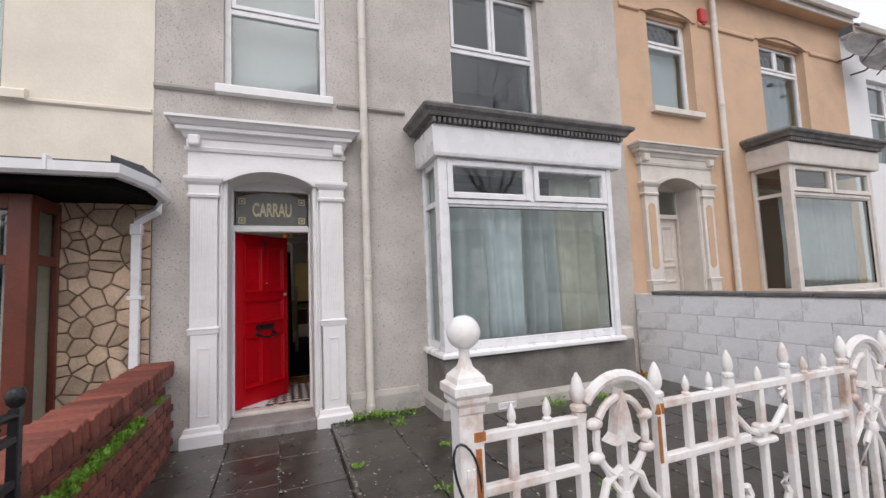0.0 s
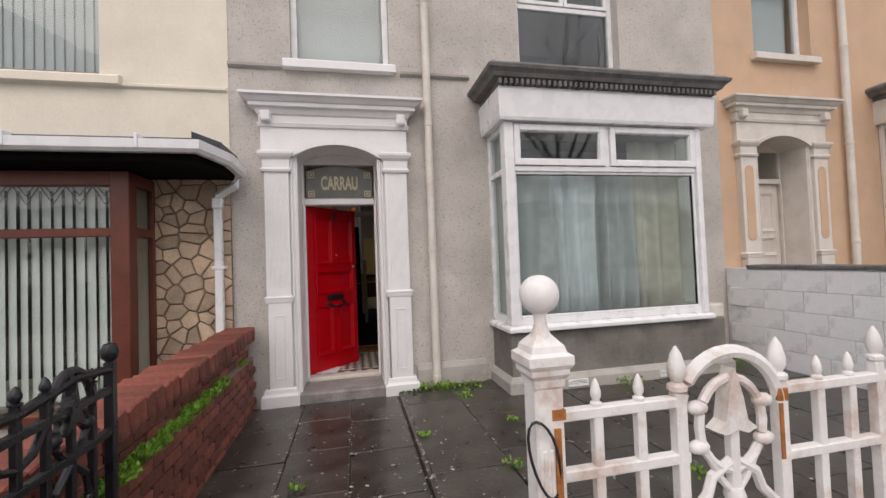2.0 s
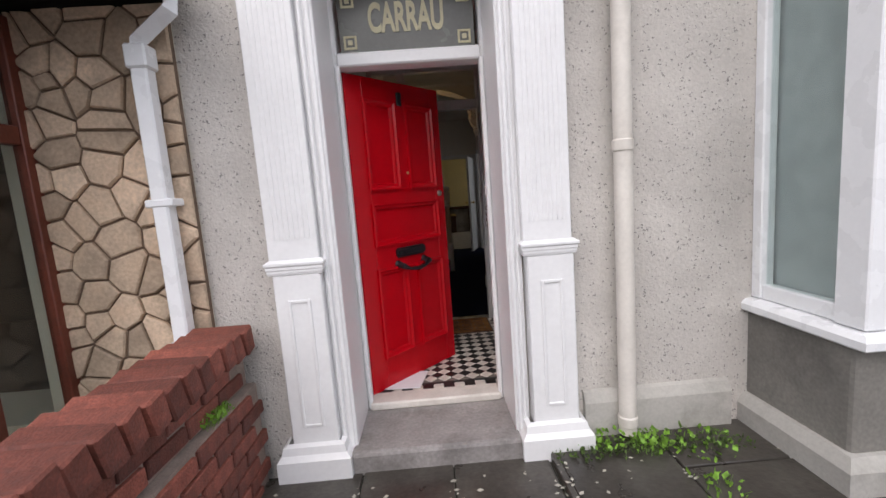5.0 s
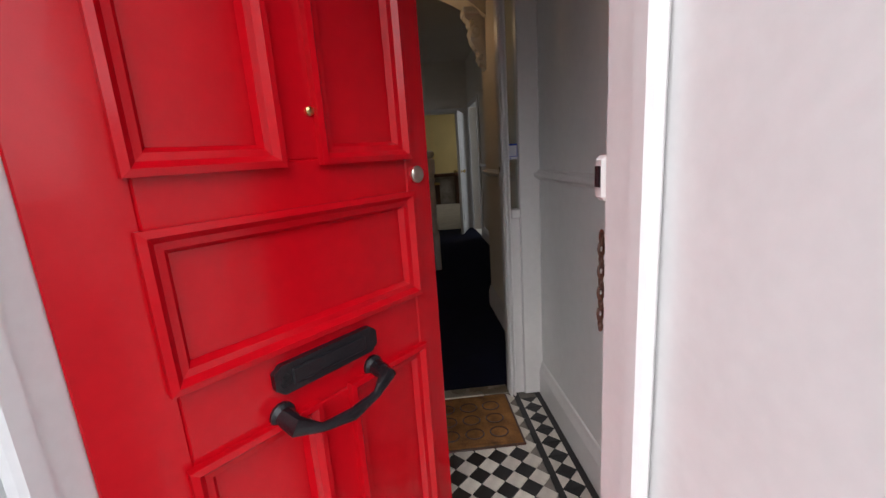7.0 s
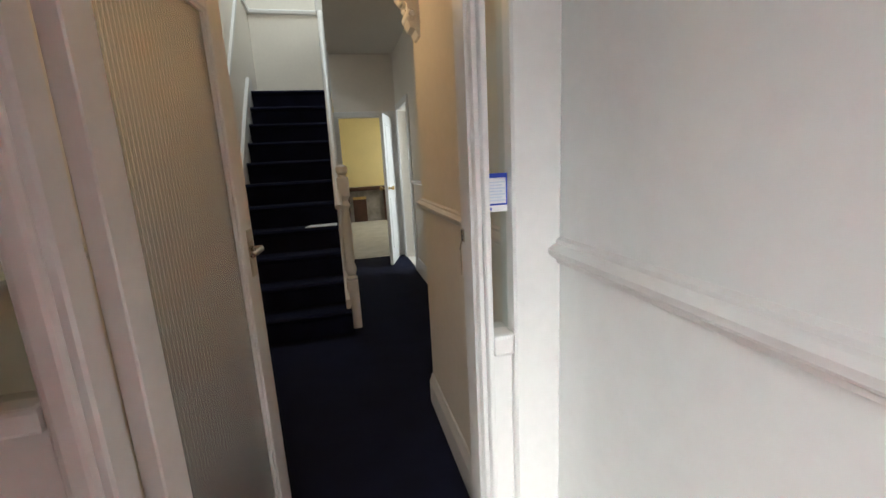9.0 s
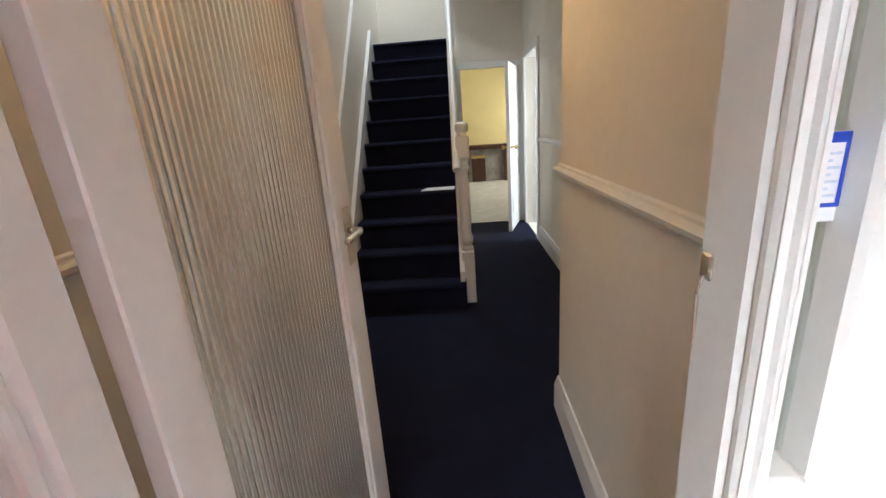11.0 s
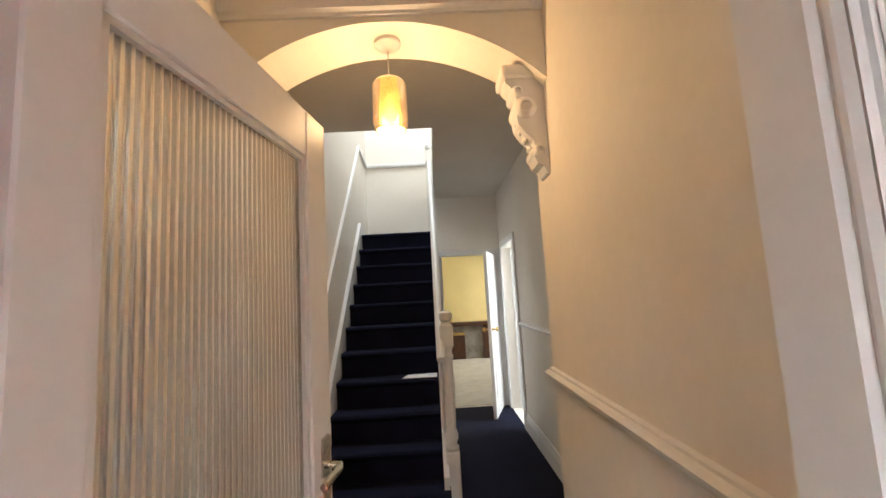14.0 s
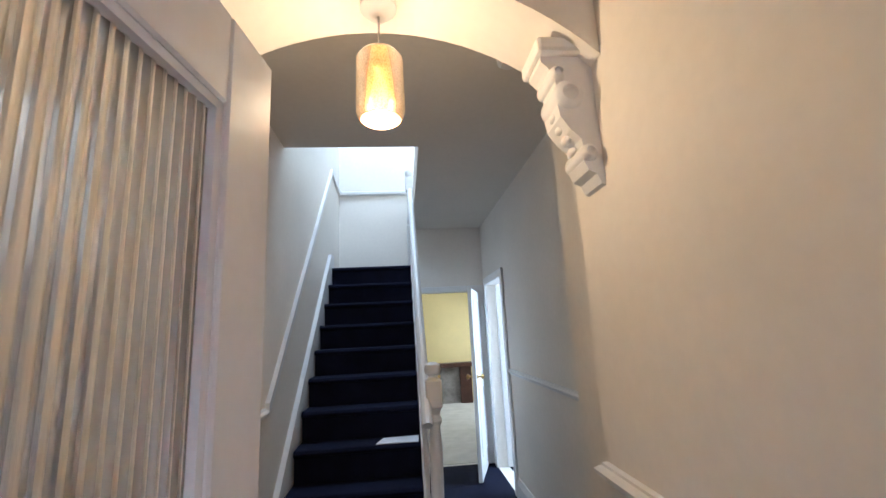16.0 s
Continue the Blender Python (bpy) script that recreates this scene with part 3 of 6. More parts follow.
def bay(dx, name, paint, roofmat, label, below, foot):
    """Square bay window with dwarf wall, sill, posts, opening top lights, deep fascia and lead roof."""
    a, b, y = 1.53 + dx, 3.83 + dx, 4.0
    e = b + 0.23
    t = thing(name, ((a + b) / 2, y, 0), label, "bay window", kind="structure")
    part("dwarf_wall", B((a + 0.0, e, y + 0.03, FRONT + 0.02, -0.05, 0.62), bevel=0.02, seg=2), below, t)
    part("plinth_band", sweep([(-0.03, -0.05), (0.05, -0.05), (0.05, 0.13), (0.02, 0.18), (-0.03, 0.185)], [(a, FRONT), (a, y + 0.03), (e, y + 0.03), (e, FRONT)]), foot, t)
    part("sill", sweep([(-0.12, 0.622), (0.03, 0.622), (0.038, 0.63), (0.038, 0.66), (0.02, 0.68), (-0.12, 0.70)], [(a, FRONT), (a, y), (b, y), (b, FRONT)]), paint, t)
    for x0, x1, y0, y1 in ((a, a + 0.10, y, y + 0.13), (b - 0.07, b, y, y + 0.13), (a + 0.01, a + 0.08, FRONT - 0.06, FRONT), (b - 0.08, b - 0.01, FRONT - 0.06, FRONT)):
        part("post", B((x0, x1, y0, y1, 0.69, 2.72), bevel=0.006), paint, t)
    part("bottom_rail", B((a + 0.10, b - 0.07, y + 0.03, y + 0.11, 0.69, 0.75), bevel=0.005), paint, t)
    part("transom", B((a + 0.10, b - 0.07, y + 0.02, y + 0.11, 2.225, 2.28), bevel=0.005), paint, t)
    part("head_rail", B((a + 0.10, b - 0.07, y + 0.03, y + 0.11, 2.68, 2.72), bevel=0.005), paint, t)
    mid = (a + b) / 2
    part("mullion", B((mid - 0.025, mid + 0.025, y + 0.025, y + 0.11, 2.28, 2.68), bevel=0.004), paint, t)
    for x0, x1 in ((a + 0.10, mid - 0.025), (mid + 0.025, b - 0.07)):
        part("opening_light", ring(x0 + 0.005, x1 - 0.005, 2.285, 2.70, 0.062, y + 0.0, y + 0.07), paint, t)
        part("light_bead", ring(x0 + 0.064, x1 - 0.064, 2.344, 2.641, 0.012, y + 0.014, y + 0.06, 0.004), paint, t)
        g = part("pane", B((x0 + 0.06, x1 - 0.06, y + 0.04, y + 0.046, 2.34, 2.645)), GLASS, t)
        g.visible_shadow = False
    part("glazing_bead", ring(a + 0.10, b - 0.07, 0.75, 2.225, 0.028, y + 0.038, y + 0.09, 0.006), paint, t)
    part("glazing_gasket", ring(a + 0.128, b - 0.098, 0.778, 2.197, 0.006, y + 0.05, y + 0.075, 0.001), BLACK, t)
    g = part("pane", B((a + 0.12, b - 0.09, y + 0.06, y + 0.066, 0.77, 2.21)), GLASS, t)
    g.visible_shadow = False
    for x in (a + 0.03, b - 0.07):
        part("side_transom", B((x - 0.01, x + 0.05, y + 0.13, FRONT - 0.06, 2.22, 2.28), bevel=0.004), paint, t)
        part("side_bottom_rail", B((x - 0.01, x + 0.05, y + 0.13, FRONT - 0.06, 0.69, 0.76), bevel=0.004), paint, t)
        part("side_head_rail", B((x - 0.01, x + 0.05, y + 0.13, FRONT - 0.06, 2.66, 2.72), bevel=0.004), paint, t)
        g = part("side_pane", B((x + 0.01, x + 0.016, y + 0.13, FRONT - 0.06, 0.76, 2.66)), GLASS, t)
        g.visible_shadow = False
    path = [(a, FRONT), (a, y), (b + 0.06, y), (b + 0.06, FRONT)]
    part("fascia", sweep([(-0.16, 2.72), (0.05, 2.72), (0.06, 2.75), (0.075, 3.02), (0.06, 3.05), (-0.16, 3.05)], path), paint, t)
    n = 44
    bm = B(*[(a - 0.08 + i * (b - a + 0.22) / n, a - 0.08 + (i + 0.55) * (b - a + 0.22) / n, y - 0.125, y - 0.06, 3.05, 3.10) for i in range(n)])
    part("dentil_course", bm, roofmat, t)
    part("roof_cornice", sweep([(-0.2, 3.05), (0.055, 3.05), (0.055, 3.105), (0.13, 3.115), (0.15, 3.15), (0.19, 3.18), (0.20, 3.21), (0.15, 3.25), (-0.2, 3.28)], path), roofmat, t)
    part("roof_top", B((a + 0.1, b, y + 0.1, FRONT, 3.23, 3.30)), roofmat, t)
    return t


bay(0, "bay_window", UPVC, LEAD, "square white bay window with dentilled lead cornice", DWARF, FOOT)
raised(bay(SPAN + 0.08, "bay_window_peach", AGED, LEAD, "neighbouring aged white bay window with curtains", PEACH, PEACH), 0.33)
for x in (2.2, 3.25):
    t = thing("air_brick", (x, 3.98, 0.08), "small white louvred vent at the foot of the bay", "vent", "bay vents")
    part("vent_frame", ring(x - 0.11, x + 0.11, 0.05, 0.12, 0.012, 3.968, 3.99, 0.002), UPVC, t)
    for i in range(3):
        part("vent_slat", B((x - 0.1, x + 0.1, 3.972, 3.986, 0.066 + i * 0.015, 0.075 + i * 0.015)), UPVC, t)


# the corbelled stone end of the sill beside the garden wall
solid("sill_end_stone", B((3.87, 4.09, 4.06, FRONT, 0.60, 0.77), bevel=0.03, seg=2), AGED, "pale worn stone block beside the bay", "stone block", "structure")


def downpipe(name, x, y, z0, z1, r, mat, square=False):
    t = thing(name, (x, y, z0), "white painted rainwater pipe fixed to the wall", "downpipe", "rainwater pipes")
    if square:
        part("pipe", B((x - r, x + r, y - r, y + r, z0, z1), bevel=0.008), mat, t)
    else:
        part("pipe", lathe([(r, z0), (r, z1)], (x, y, 0), 14), mat, t, smooth=True)
    for zz in [z0 + 0.04 + 1.35 * i for i in range(int((z1 - z0) / 1.35) + 1)]:
        part("collar", lathe([(r + 0.001, zz), (r + 0.006, zz + 0.006), (r + 0.006, zz + 0.05), (r + 0.001, zz + 0.056)], (x, y, 0), 14), mat, t, smooth=True)
    return t


downpipe("downpipe", 0.86, FRONT - 0.075, 0.06, 5.95, 0.042, AGED)
downpipe("downpipe", 0.86 + SPAN + 0.1, FRONT - 0.075, 0.0, 5.98, 0.045, AGED)


# ---- front door ----
def door_frame(dx, paint, name):
    t = thing(name, (-0.12 + dx, 4.93, 0.1), "white painted timber frame round the front door", "door frame", kind="structure")
    y0, y1 = 4.90, 5.0
    part("jamb", B((-0.535 + dx, -0.475 + dx, y0, y1, 0.1, 2.60), bevel=0.005), paint, t)
    part("jamb", B((0.285 + dx, 0.315 + dx, y0, y1, 0.1, 2.60), bevel=0.005), paint, t)
    part("jamb_bead", B((-0.49 + dx, -0.465 + dx, y0 - 0.02, y0 + 0.02, 0.1, 2.03), bevel=0.006), paint, t)
    part("jamb_bead", B((0.275 + dx, 0.30 + dx, y0 - 0.02, y0 + 0.02, 0.1, 2.03), bevel=0.006), paint, t)
    part("transom", B((-0.475 + dx, 0.285 + dx, y0 - 0.02, y1, 2.02, 2.09), bevel=0.008), paint, t)
    part("head", B((-0.475 + dx, 0.285 + dx, y0, y1, 2.47, 2.62), bevel=0.004), paint, t)
    return t


door_frame(0, WHITE, "door_frame")
raised(door_frame(SPAN - 0.05, AGED, "door_frame_peach"), 0.25)
t = thing("house_name_plaque", (-0.09, 4.93, 2.1), "dark glass fanlight with pale house name lettering", "name plaque")
up = arch_points(-0.455, 0.265, 2.40, 2.46)
part("plaque_panel", prism(up + [(-0.455, 2.10), (0.265, 2.10)], 4.925, 4.945), SIGN, t)


def letters(body, size, at, mat, parent, name="lettering", wide=1.0):
    cu = bpy.data.curves.new(name, "FONT")
    cu.body, cu.size, cu.align_x, cu.align_y, cu.extrude, cu.offset = body, size, "CENTER", "CENTER", 0.002, 0.006
    tmp = bpy.data.objects.new(name, cu)
    scene.collection.objects.link(tmp)
    bpy.context.view_layer.update()
    me = bpy.data.meshes.new_from_object(tmp.evaluated_get(bpy.context.evaluated_depsgraph_get()))
    bpy.data.objects.remove(tmp)
    me.transform(pose(*at, 90, 0, 0) @ Matrix.Diagonal((wide, 1, 1, 1)))
    me.materials.append(mat)
    ob = new(name, me)
    ob.parent = parent
    ob.matrix_parent_inverse = parent.matrix_basis.inverted()
    return ob


letters("CARRAU", 0.205, (-0.095, 4.921, 2.26), GOLD, t, wide=0.50)
for x in (-0.40, 0.21):
    for z in (2.15, 2.36):
        part("corner_ornament", ring(x - 0.035, x + 0.035, z - 0.035, z + 0.035, 0.012, 4.919, 4.926, 0.002), GOLD, t)
        part("ornament_boss", B((x - 0.012, x + 0.012, 4.918, 4.926, z - 0.012, z + 0.012)), GOLD, t)


def front_door(name, hinge, angle, width, height, paint, label, letterbox=True):
    """A panelled door leaf built along +x from its hinge, outer face to -y, then turned."""
    d = thing(name, hinge, label, "front door", kind="structure")

    def add(nm, bm, mat, parent=d, lab="", smooth=False):
        ob = part(nm, bm, mat, parent, lab, smooth)
        ob.matrix_parent_inverse = Matrix()
        return ob
    W, H = width, height
    st, sr = 0.12, 0.085
    add("leaf_core", B((0.005, W - 0.005, 0.012, 0.032, 0.005, H - 0.005)), paint)
    for a, b in ((0, st), (W - sr, W)):
        add("stile", B((a, b, 0, 0.044, 0, H), bevel=0.003), paint)
    for z0, z1 in ((0.0, 0.2), (0.74, 0.90), (1.14, 1.24), (H - 0.13, H)):
        add("rail", B((st, W - sr, 0.001, 0.043, z0, z1), bevel=0.003), paint)
    mx = (st + W - sr) / 2
    for z0, z1 in ((0.2, 0.74), (1.24, H - 0.13)):
        add("muntin", B((mx - 0.05, mx + 0.05, 0.001, 0.043, z0, z1), bevel=0.003), paint)
    cells = [(st, mx - 0.05, 0.2, 0.74), (mx + 0.05, W - sr, 0.2, 0.74), (st, W - sr, 0.90, 1.14), (st, mx - 0.05, 1.24, H - 0.13), (mx + 0.05, W - sr, 1.24, H - 0.13)]
    for x0, x1, z0, z1 in cells:
        bm = bmesh.new()
        prof = [(0.0, -0.016), (0.012, -0.018), (0.022, -0.006), (0.034, -0.004), (0.042, 0.010)]
        rings = []
        for o, yy in prof:
            rings.append([bm.verts.new(p) for p in ((x0 - 0.012 + o, yy, z0 - 0.012 + o), (x1 + 0.012 - o, yy, z0 - 0.012 + o), (x1 + 0.012 - o, yy, z1 + 0.012 - o), (x0 - 0.012 + o, yy, z1 + 0.012 - o))])
        back = [bm.verts.new((v.co.x, 0.006, v.co.z)) for v in rings[0]]
        rings = [back] + rings
        for r0, r1 in zip(rings, rings[1:]):
            for j in range(4):
                bm.faces.new((r0[j], r0[(j + 1) % 4], r1[(j + 1) % 4], r1[j]))
        add("panel_moulding", bm, paint)
    if letterbox:
        lx, lz = W * 0.52, 0.815
        o = [(-0.125, 0.035), (-0.108, 0.048), (0.108, 0.048), (0.125, 0.035), (0.125, 0.003), (0.108, -0.012), (-0.108, -0.012), (-0.125, 0.003)]
        lb = add("letter_plate", prism([(lx + p, lz + q) for p, q in o], -0.014, 0.002), BLACK, d, "black iron letter plate")
        add("flap", B((lx - 0.09, lx + 0.09, -0.02, -0.013, lz + 0.002, lz + 0.036), bevel=0.003), BLACK, lb)
        pts = [(lx - 0.115, -0.012, lz - 0.055), (lx - 0.115, -0.05, lz - 0.062), (lx - 0.07, -0.062, lz - 0.085), (lx, -0.066, lz - 0.094), (lx + 0.07, -0.062, lz - 0.085), (lx + 0.115, -0.05, lz - 0.062), (lx + 0.115, -0.012, lz - 0.055)]
        add("pull_handle", tube(pts, [0.02, 0.02, 0.009, 0.014, 0.009, 0.02, 0.02], 10), BLACK, d, "black iron pull handle", True)
        for s in (-0.115, 0.115):
            bm = lathe([(0.026, 0.0), (0.026, 0.008), (0.018, 0.014), (0.012, 0.02)], seg=14)
            bmesh.ops.transform(bm, matrix=pose(lx + s, 0.002, lz - 0.055, 90, 0, 0), verts=bm.verts[:])
            add("handle_rose", bm, BLACK, d, "", True)
        bm = lathe([(0.02, 0.0), (0.021, 0.006), (0.016, 0.011), (0.006, 0.013)], seg=18)
        bmesh.ops.transform(bm, matrix=pose(W - 0.05, 0.0, 1.19, 90, 0, 0), verts=bm.verts[:])
        add("lock_cylinder", bm, STEEL, d, "worn nickel lock cylinder", True)
        bm = lathe([(0.009, 0.0), (0.009, 0.006), (0.005, 0.009)], seg=12)
        bmesh.ops.transform(bm, matrix=pose(mx + 0.03, 0.001, 1.33, 90, 0, 0), verts=bm.verts[:])
        add("peephole", bm, BRASS, d, "small brass door viewer", True)
        add("knocker_plate", B((mx - 0.02, mx + 0.02, -0.01, 0.002, 1.74, 1.82), bevel=0.004), BLACK, d, "small black metal plate")
    d.matrix_basis = pose(*hinge, 0, 0, angle)
    return d


front_door("door_1", (-0.468, 4.975, FLOOR), 45.5, 0.76, 1.88, REDP, "glossy red panelled front door standing half open")
front_door("door_2", (SPAN - 0.52, 4.94, 0.37), 0, 0.755, 1.9, AGED, "closed cream panelled front door of the next house", False)
solid("fanlight", B((SPAN - 0.52, SPAN + 0.23, 4.93, 4.94, 2.35, 2.72)), GLASS, "glass fanlight over the neighbour's door", "fanlight", "structure")
solid("door_step", B((-0.53, 0.33, 4.46, 4.90, -0.05, 0.10), bevel=0.02, seg=2), STEP, "worn grey slate doorstep", "doorstep", "structure")
solid("threshold", B((-0.475, 0.285, 4.86, 5.0, 0.10, 0.145), bevel=0.008), AGED, "painted timber threshold of the front door", "threshold", "structure")
solid("door_step_peach", B((SPAN - 0.58, SPAN + 0.28, 4.46, 4.93, 0.2, 0.37), bevel=0.02), STEP, "worn doorstep of the next house", "doorstep", "structure")


# ---- hall ----
XL, XS, XR, PART, ARCH0, ARCH1, XR2, CEIL1, CEIL2, BACK = -0.50, -0.64, 0.615, 6.38, 7.45, 7.68, 1.06, 2.70, 2.83, 11.5
LAND = FLOOR + 11 * 0.195
solid("floor", B((-0.9, 4.6, 5.0, 16.0, -0.06, FLOOR - 0.012)), GROUT, "grout bed and boards under the hall floor", "floor", "structure")
solid("carpet", B((XS, XR2, 6.44, BACK, FLOOR - 0.012, FLOOR)), CARPET, "dark navy fitted carpet through the hall", "carpet", "structure")
solid("wall_left", B((XL - 0.25, XL, 5.0, ARCH1, -0.06, CEIL1), (XS - 0.15, XS, ARCH1, 11.6, -0.06, 5.6)), PLASTER, "cream painted party wall along hall and stairs", "wall", "structure")
solid("wall_right", B((XR, XR + 0.12, PART + 0.03, ARCH1, -0.06, CEIL1)), PLASTER, "cream painted hall wall", "wall", "structure")
solid("wall_lobby_right", B((XR, XR + 0.12, 5.0, PART + 0.03, -0.06, CEIL1)), LOBBYP, "pale grey painted lobby wall", "wall", "structure")
solid("wall_lobby_left", B((XL, XL + 0.004, 5.0, PART - 0.03, -0.06, CEIL1)), LOBBYP, "pale grey painted lobby wall", "wall", "structure")
solid("wall_return", B((XL - 0.1, XR2 + 0.1, ARCH1 - 0.1, ARCH1, CEIL1, CEIL2 + 0.2), (XR + 0.12, XR2 + 0.1, ARCH1 - 0.1, ARCH1, -0.06, CEIL1)), PLASTER, "cream return wall beyond the arch", "wall", "structure")
solid("wall_hall_right", holed(ARCH1, BACK, -0.06, CEIL2, XR2, XR2 + 0.12, [(10.55, 11.32, FLOOR, 2.10)], "y"), PLASTER, "cream painted wall of the inner hall", "wall", "structure")
solid("wall_back", holed(0.25, XR2 + 0.12, -0.06, CEIL2, BACK, BACK + 0.12, [(0.30, 0.98, FLOOR, 2.05)]), PLASTER, "wall with the doorway to the back room", "wall", "structure")
solid("ceiling_front_hall", B((XL - 0.1, XR + 0.12, 4.95, ARCH1, CEIL1, CEIL1 + 0.1)), CEILP, "cream painted hall ceiling", "ceiling", "structure")
solid("ceiling_inner_hall", B((XS - 0.1, XR2 + 0.12, ARCH1, 9.18, CEIL2, CEIL2 + 0.25), (0.235, XR2 + 0.12, 9.18, BACK + 0.1, CEIL2, CEIL2 + 0.25)), CEILP, "cream painted inner hall ceiling beside the stairwell", "ceiling", "structure")
# upper landing round the stairwell
solid("wall_landing_far", B((XS, 0.24, 11.5, 11.62, LAND - 0.2, 5.6), (0.24, 1.3, 11.5, 11.62, CEIL2 + 0.26, 5.6)), PLASTER, "pale wall at the head of the stairs", "wall", "structure")
solid("landing_floor", B((XS, 0.235, 10.83, 11.5, LAND - 0.14, LAND - 0.002)), CARPET, "carpeted half landing at the stair head", "landing", "structure")
solid("wall_landing_right", B((1.2, 1.32, 8.6, 11.5, CEIL2 + 0.25, 5.6)), PLASTER, "pale landing wall", "wall", "structure")
solid("wall_landing_front", B((XS, 1.3, 9.05, 9.18, CEIL2 + 0.25, 5.6)), PLASTER, "pale wall above the stairwell edge", "wall", "structure")
solid("ceiling_landing", B((XS - 0.15, 1.32, 9.0, 11.62, 5.6, 5.7)), CEILP, "white ceiling high above the stairs", "ceiling", "structure")
solid("dado_rail", sweep([(0, 0), (0.03, 0.01), (0.035, 0.04), (0, 0.06)], [(XS, 11.498, 3.27), (0.9, 11.498, 3.27)]), TRIM, "white moulding along the landing wall", "dado rail", "structure")
bm = bmesh.new()
sl = [(8.95, 1.22), (9.02, 1.29), (10.93, 3.33), (11.2, 3.29), (11.5, 3.27)]
prism([(y, z) for y, z in sl] + [(y, z + 0.06) for y, z in sl[::-1]], XS, XS + 0.025, "x", bm)
solid("dado_rail", bm, TRIM, "white dado rail climbing beside the stairs", "dado rail", "structure")

# arch across the hall
t = thing("hall_arch", (0.05, ARCH0, 2.2), "cream plaster arch across the hall on scrolled corbels", "arch", kind="structure")
up = arch_points(XL + 0.001, XR - 0.001, 2.27, 2.50, 24)
part("arch_wall", prism(up + [(XL + 0.001, CEIL1), (XR - 0.001, CEIL1)], ARCH0, ARCH1), PLASTER, t)
CORN = [(0, -0.18), (0.012, -0.18), (0.016, -0.17), (0.028, -0.16), (0.03, -0.12), (0.06, -0.09), (0.075, -0.05), (0.10, -0.04), (0.105, 0.0), (0, 0.0)]
part("cornice", sweep(CORN, [(XL, ARCH0, CEIL1), (XR, ARCH0, CEIL1)]), TRIM, t)
solid("cornice_side", sweep(CORN, [(XR, ARCH0 - 0.1, CEIL1), (XR, PART + 0.03, CEIL1)]), TRIM, "plaster cornice along the hall ceiling", "cornice", "structure")
solid("cornice_side", sweep(CORN, [(XL, PART + 0.03, CEIL1), (XL, ARCH0 - 0.1, CEIL1)]), TRIM, "plaster cornice along the hall ceiling", "cornice", "structure")


def corbel(x, sgn):
    """Scrolled plaster bracket on the wall under the arch."""
    t = thing("corbel", (x, 7.55, 2.0), "white plaster scroll corbel with acanthus relief", "corbel", "arch corbels", "structure")
    o = [(0, 2.31), (0.135, 2.31), (0.135, 2.285), (0.12, 2.27), (0.105, 2.25), (0.10, 2.22), (0.105, 2.18), (0.098, 2.13), (0.075, 2.095), (0.05, 2.07), (0.046, 2.04), (0.05, 2.01), (0.04, 1.985), (0.02, 1.975), (0.01, 1.95), (0, 1.945)]
    part("bracket", prism([(x + sgn * p, z) for p, z in o], ARCH0 + 0.055, ARCH0 + 0.155), TRIM, t)
    part("abacus", B((min(x, x + sgn * 0.15), max(x, x + sgn * 0.15), ARCH0 + 0.03, ARCH0 + 0.18, 2.30, 2.345), bevel=0.012, seg=2), TRIM, t)
    for q, z, r in ((0.07, 2.19, 0.042), (0.035, 2.03, 0.024), (0.095, 2.25, 0.022)):
        bm = lathe([(r * 0.35, 0), (r * 0.5, 0.006), (r * 0.8, 0.0), (r, -0.012), (r, -0.108), (r * 0.8, -0.12), (r * 0.35, -0.12)], seg=18)
        bmesh.ops.transform(bm, matrix=pose(x + sgn * q, ARCH0 + 0.045, z, 90, 0, 0), verts=bm.verts[:])
        part("scroll", bm, TRIM, t, smooth=True)
    rng = random.Random(4)
    for i in range(7):
        z = 2.02 + i * 0.032
        pr = 0.042 + 0.055 * min(1, i / 4)
        bm = bmesh.new()
        bmesh.ops.create_icosphere(bm, subdivisions=2, radius=0.013)
        bmesh.ops.transform(bm, matrix=pose(x + sgn * pr, ARCH0 + 0.105, z, 0, 20 * sgn, 0) @ Matrix.Diagonal((0.8, 2.0 - 0.12 * i, 1.0, 1)), verts=bm.verts[:])
        part("acanthus_leaf", bm, TRIM, t, smooth=True)
    return t


corbel(XR, -1)
corbel(XL, 1)

RAIL = [(0, -0.025), (0.009, -0.024), (0.011, -0.016), (0.016, -0.014), (0.026, -0.006), (0.028, 0.004), (0.02, 0.011), (0.012, 0.014), (0.011, 0.021), (0, 0.025)]
SKIRT = [(0, 0), (0.018, 0), (0.018, 0.12), (0.014, 0.135), (0.010, 0.15), (0.006, 0.17), (0, 0.175)]
DZ = 1.232


def run(name, prof, pts, z, label):
    return solid(name, sweep(prof, [(x, y, z) for x, y in pts]), TRIM, label, name.replace("_", " "), "structure")


run("dado_rail", RAIL, [(XR, PART - 0.035), (XR, 5.03)], DZ + 0.025, "white moulded dado rail along the lobby wall")
run("dado_rail", RAIL, [(XL + 0.004, 5.9), (XL + 0.004, PART - 0.035)], DZ + 0.025, "white moulded dado rail along the lobby wall")
run("dado_rail", RAIL, [(XR2, ARCH1), (XR, ARCH1), (XR, PART + 0.035)], DZ, "cream moulded dado rail along the hall wall")
run("dado_rail", RAIL, [(XL, PART + 0.035), (XL, ARCH1), (XS, ARCH1), (XS, 8.95)], DZ, "cream moulded dado rail along the hall wall")
run("dado_rail", RAIL, [(XR2, 10.47), (XR2, ARCH1 + 0.04)], DZ - 0.02, "cream moulded dado rail in the inner hall")
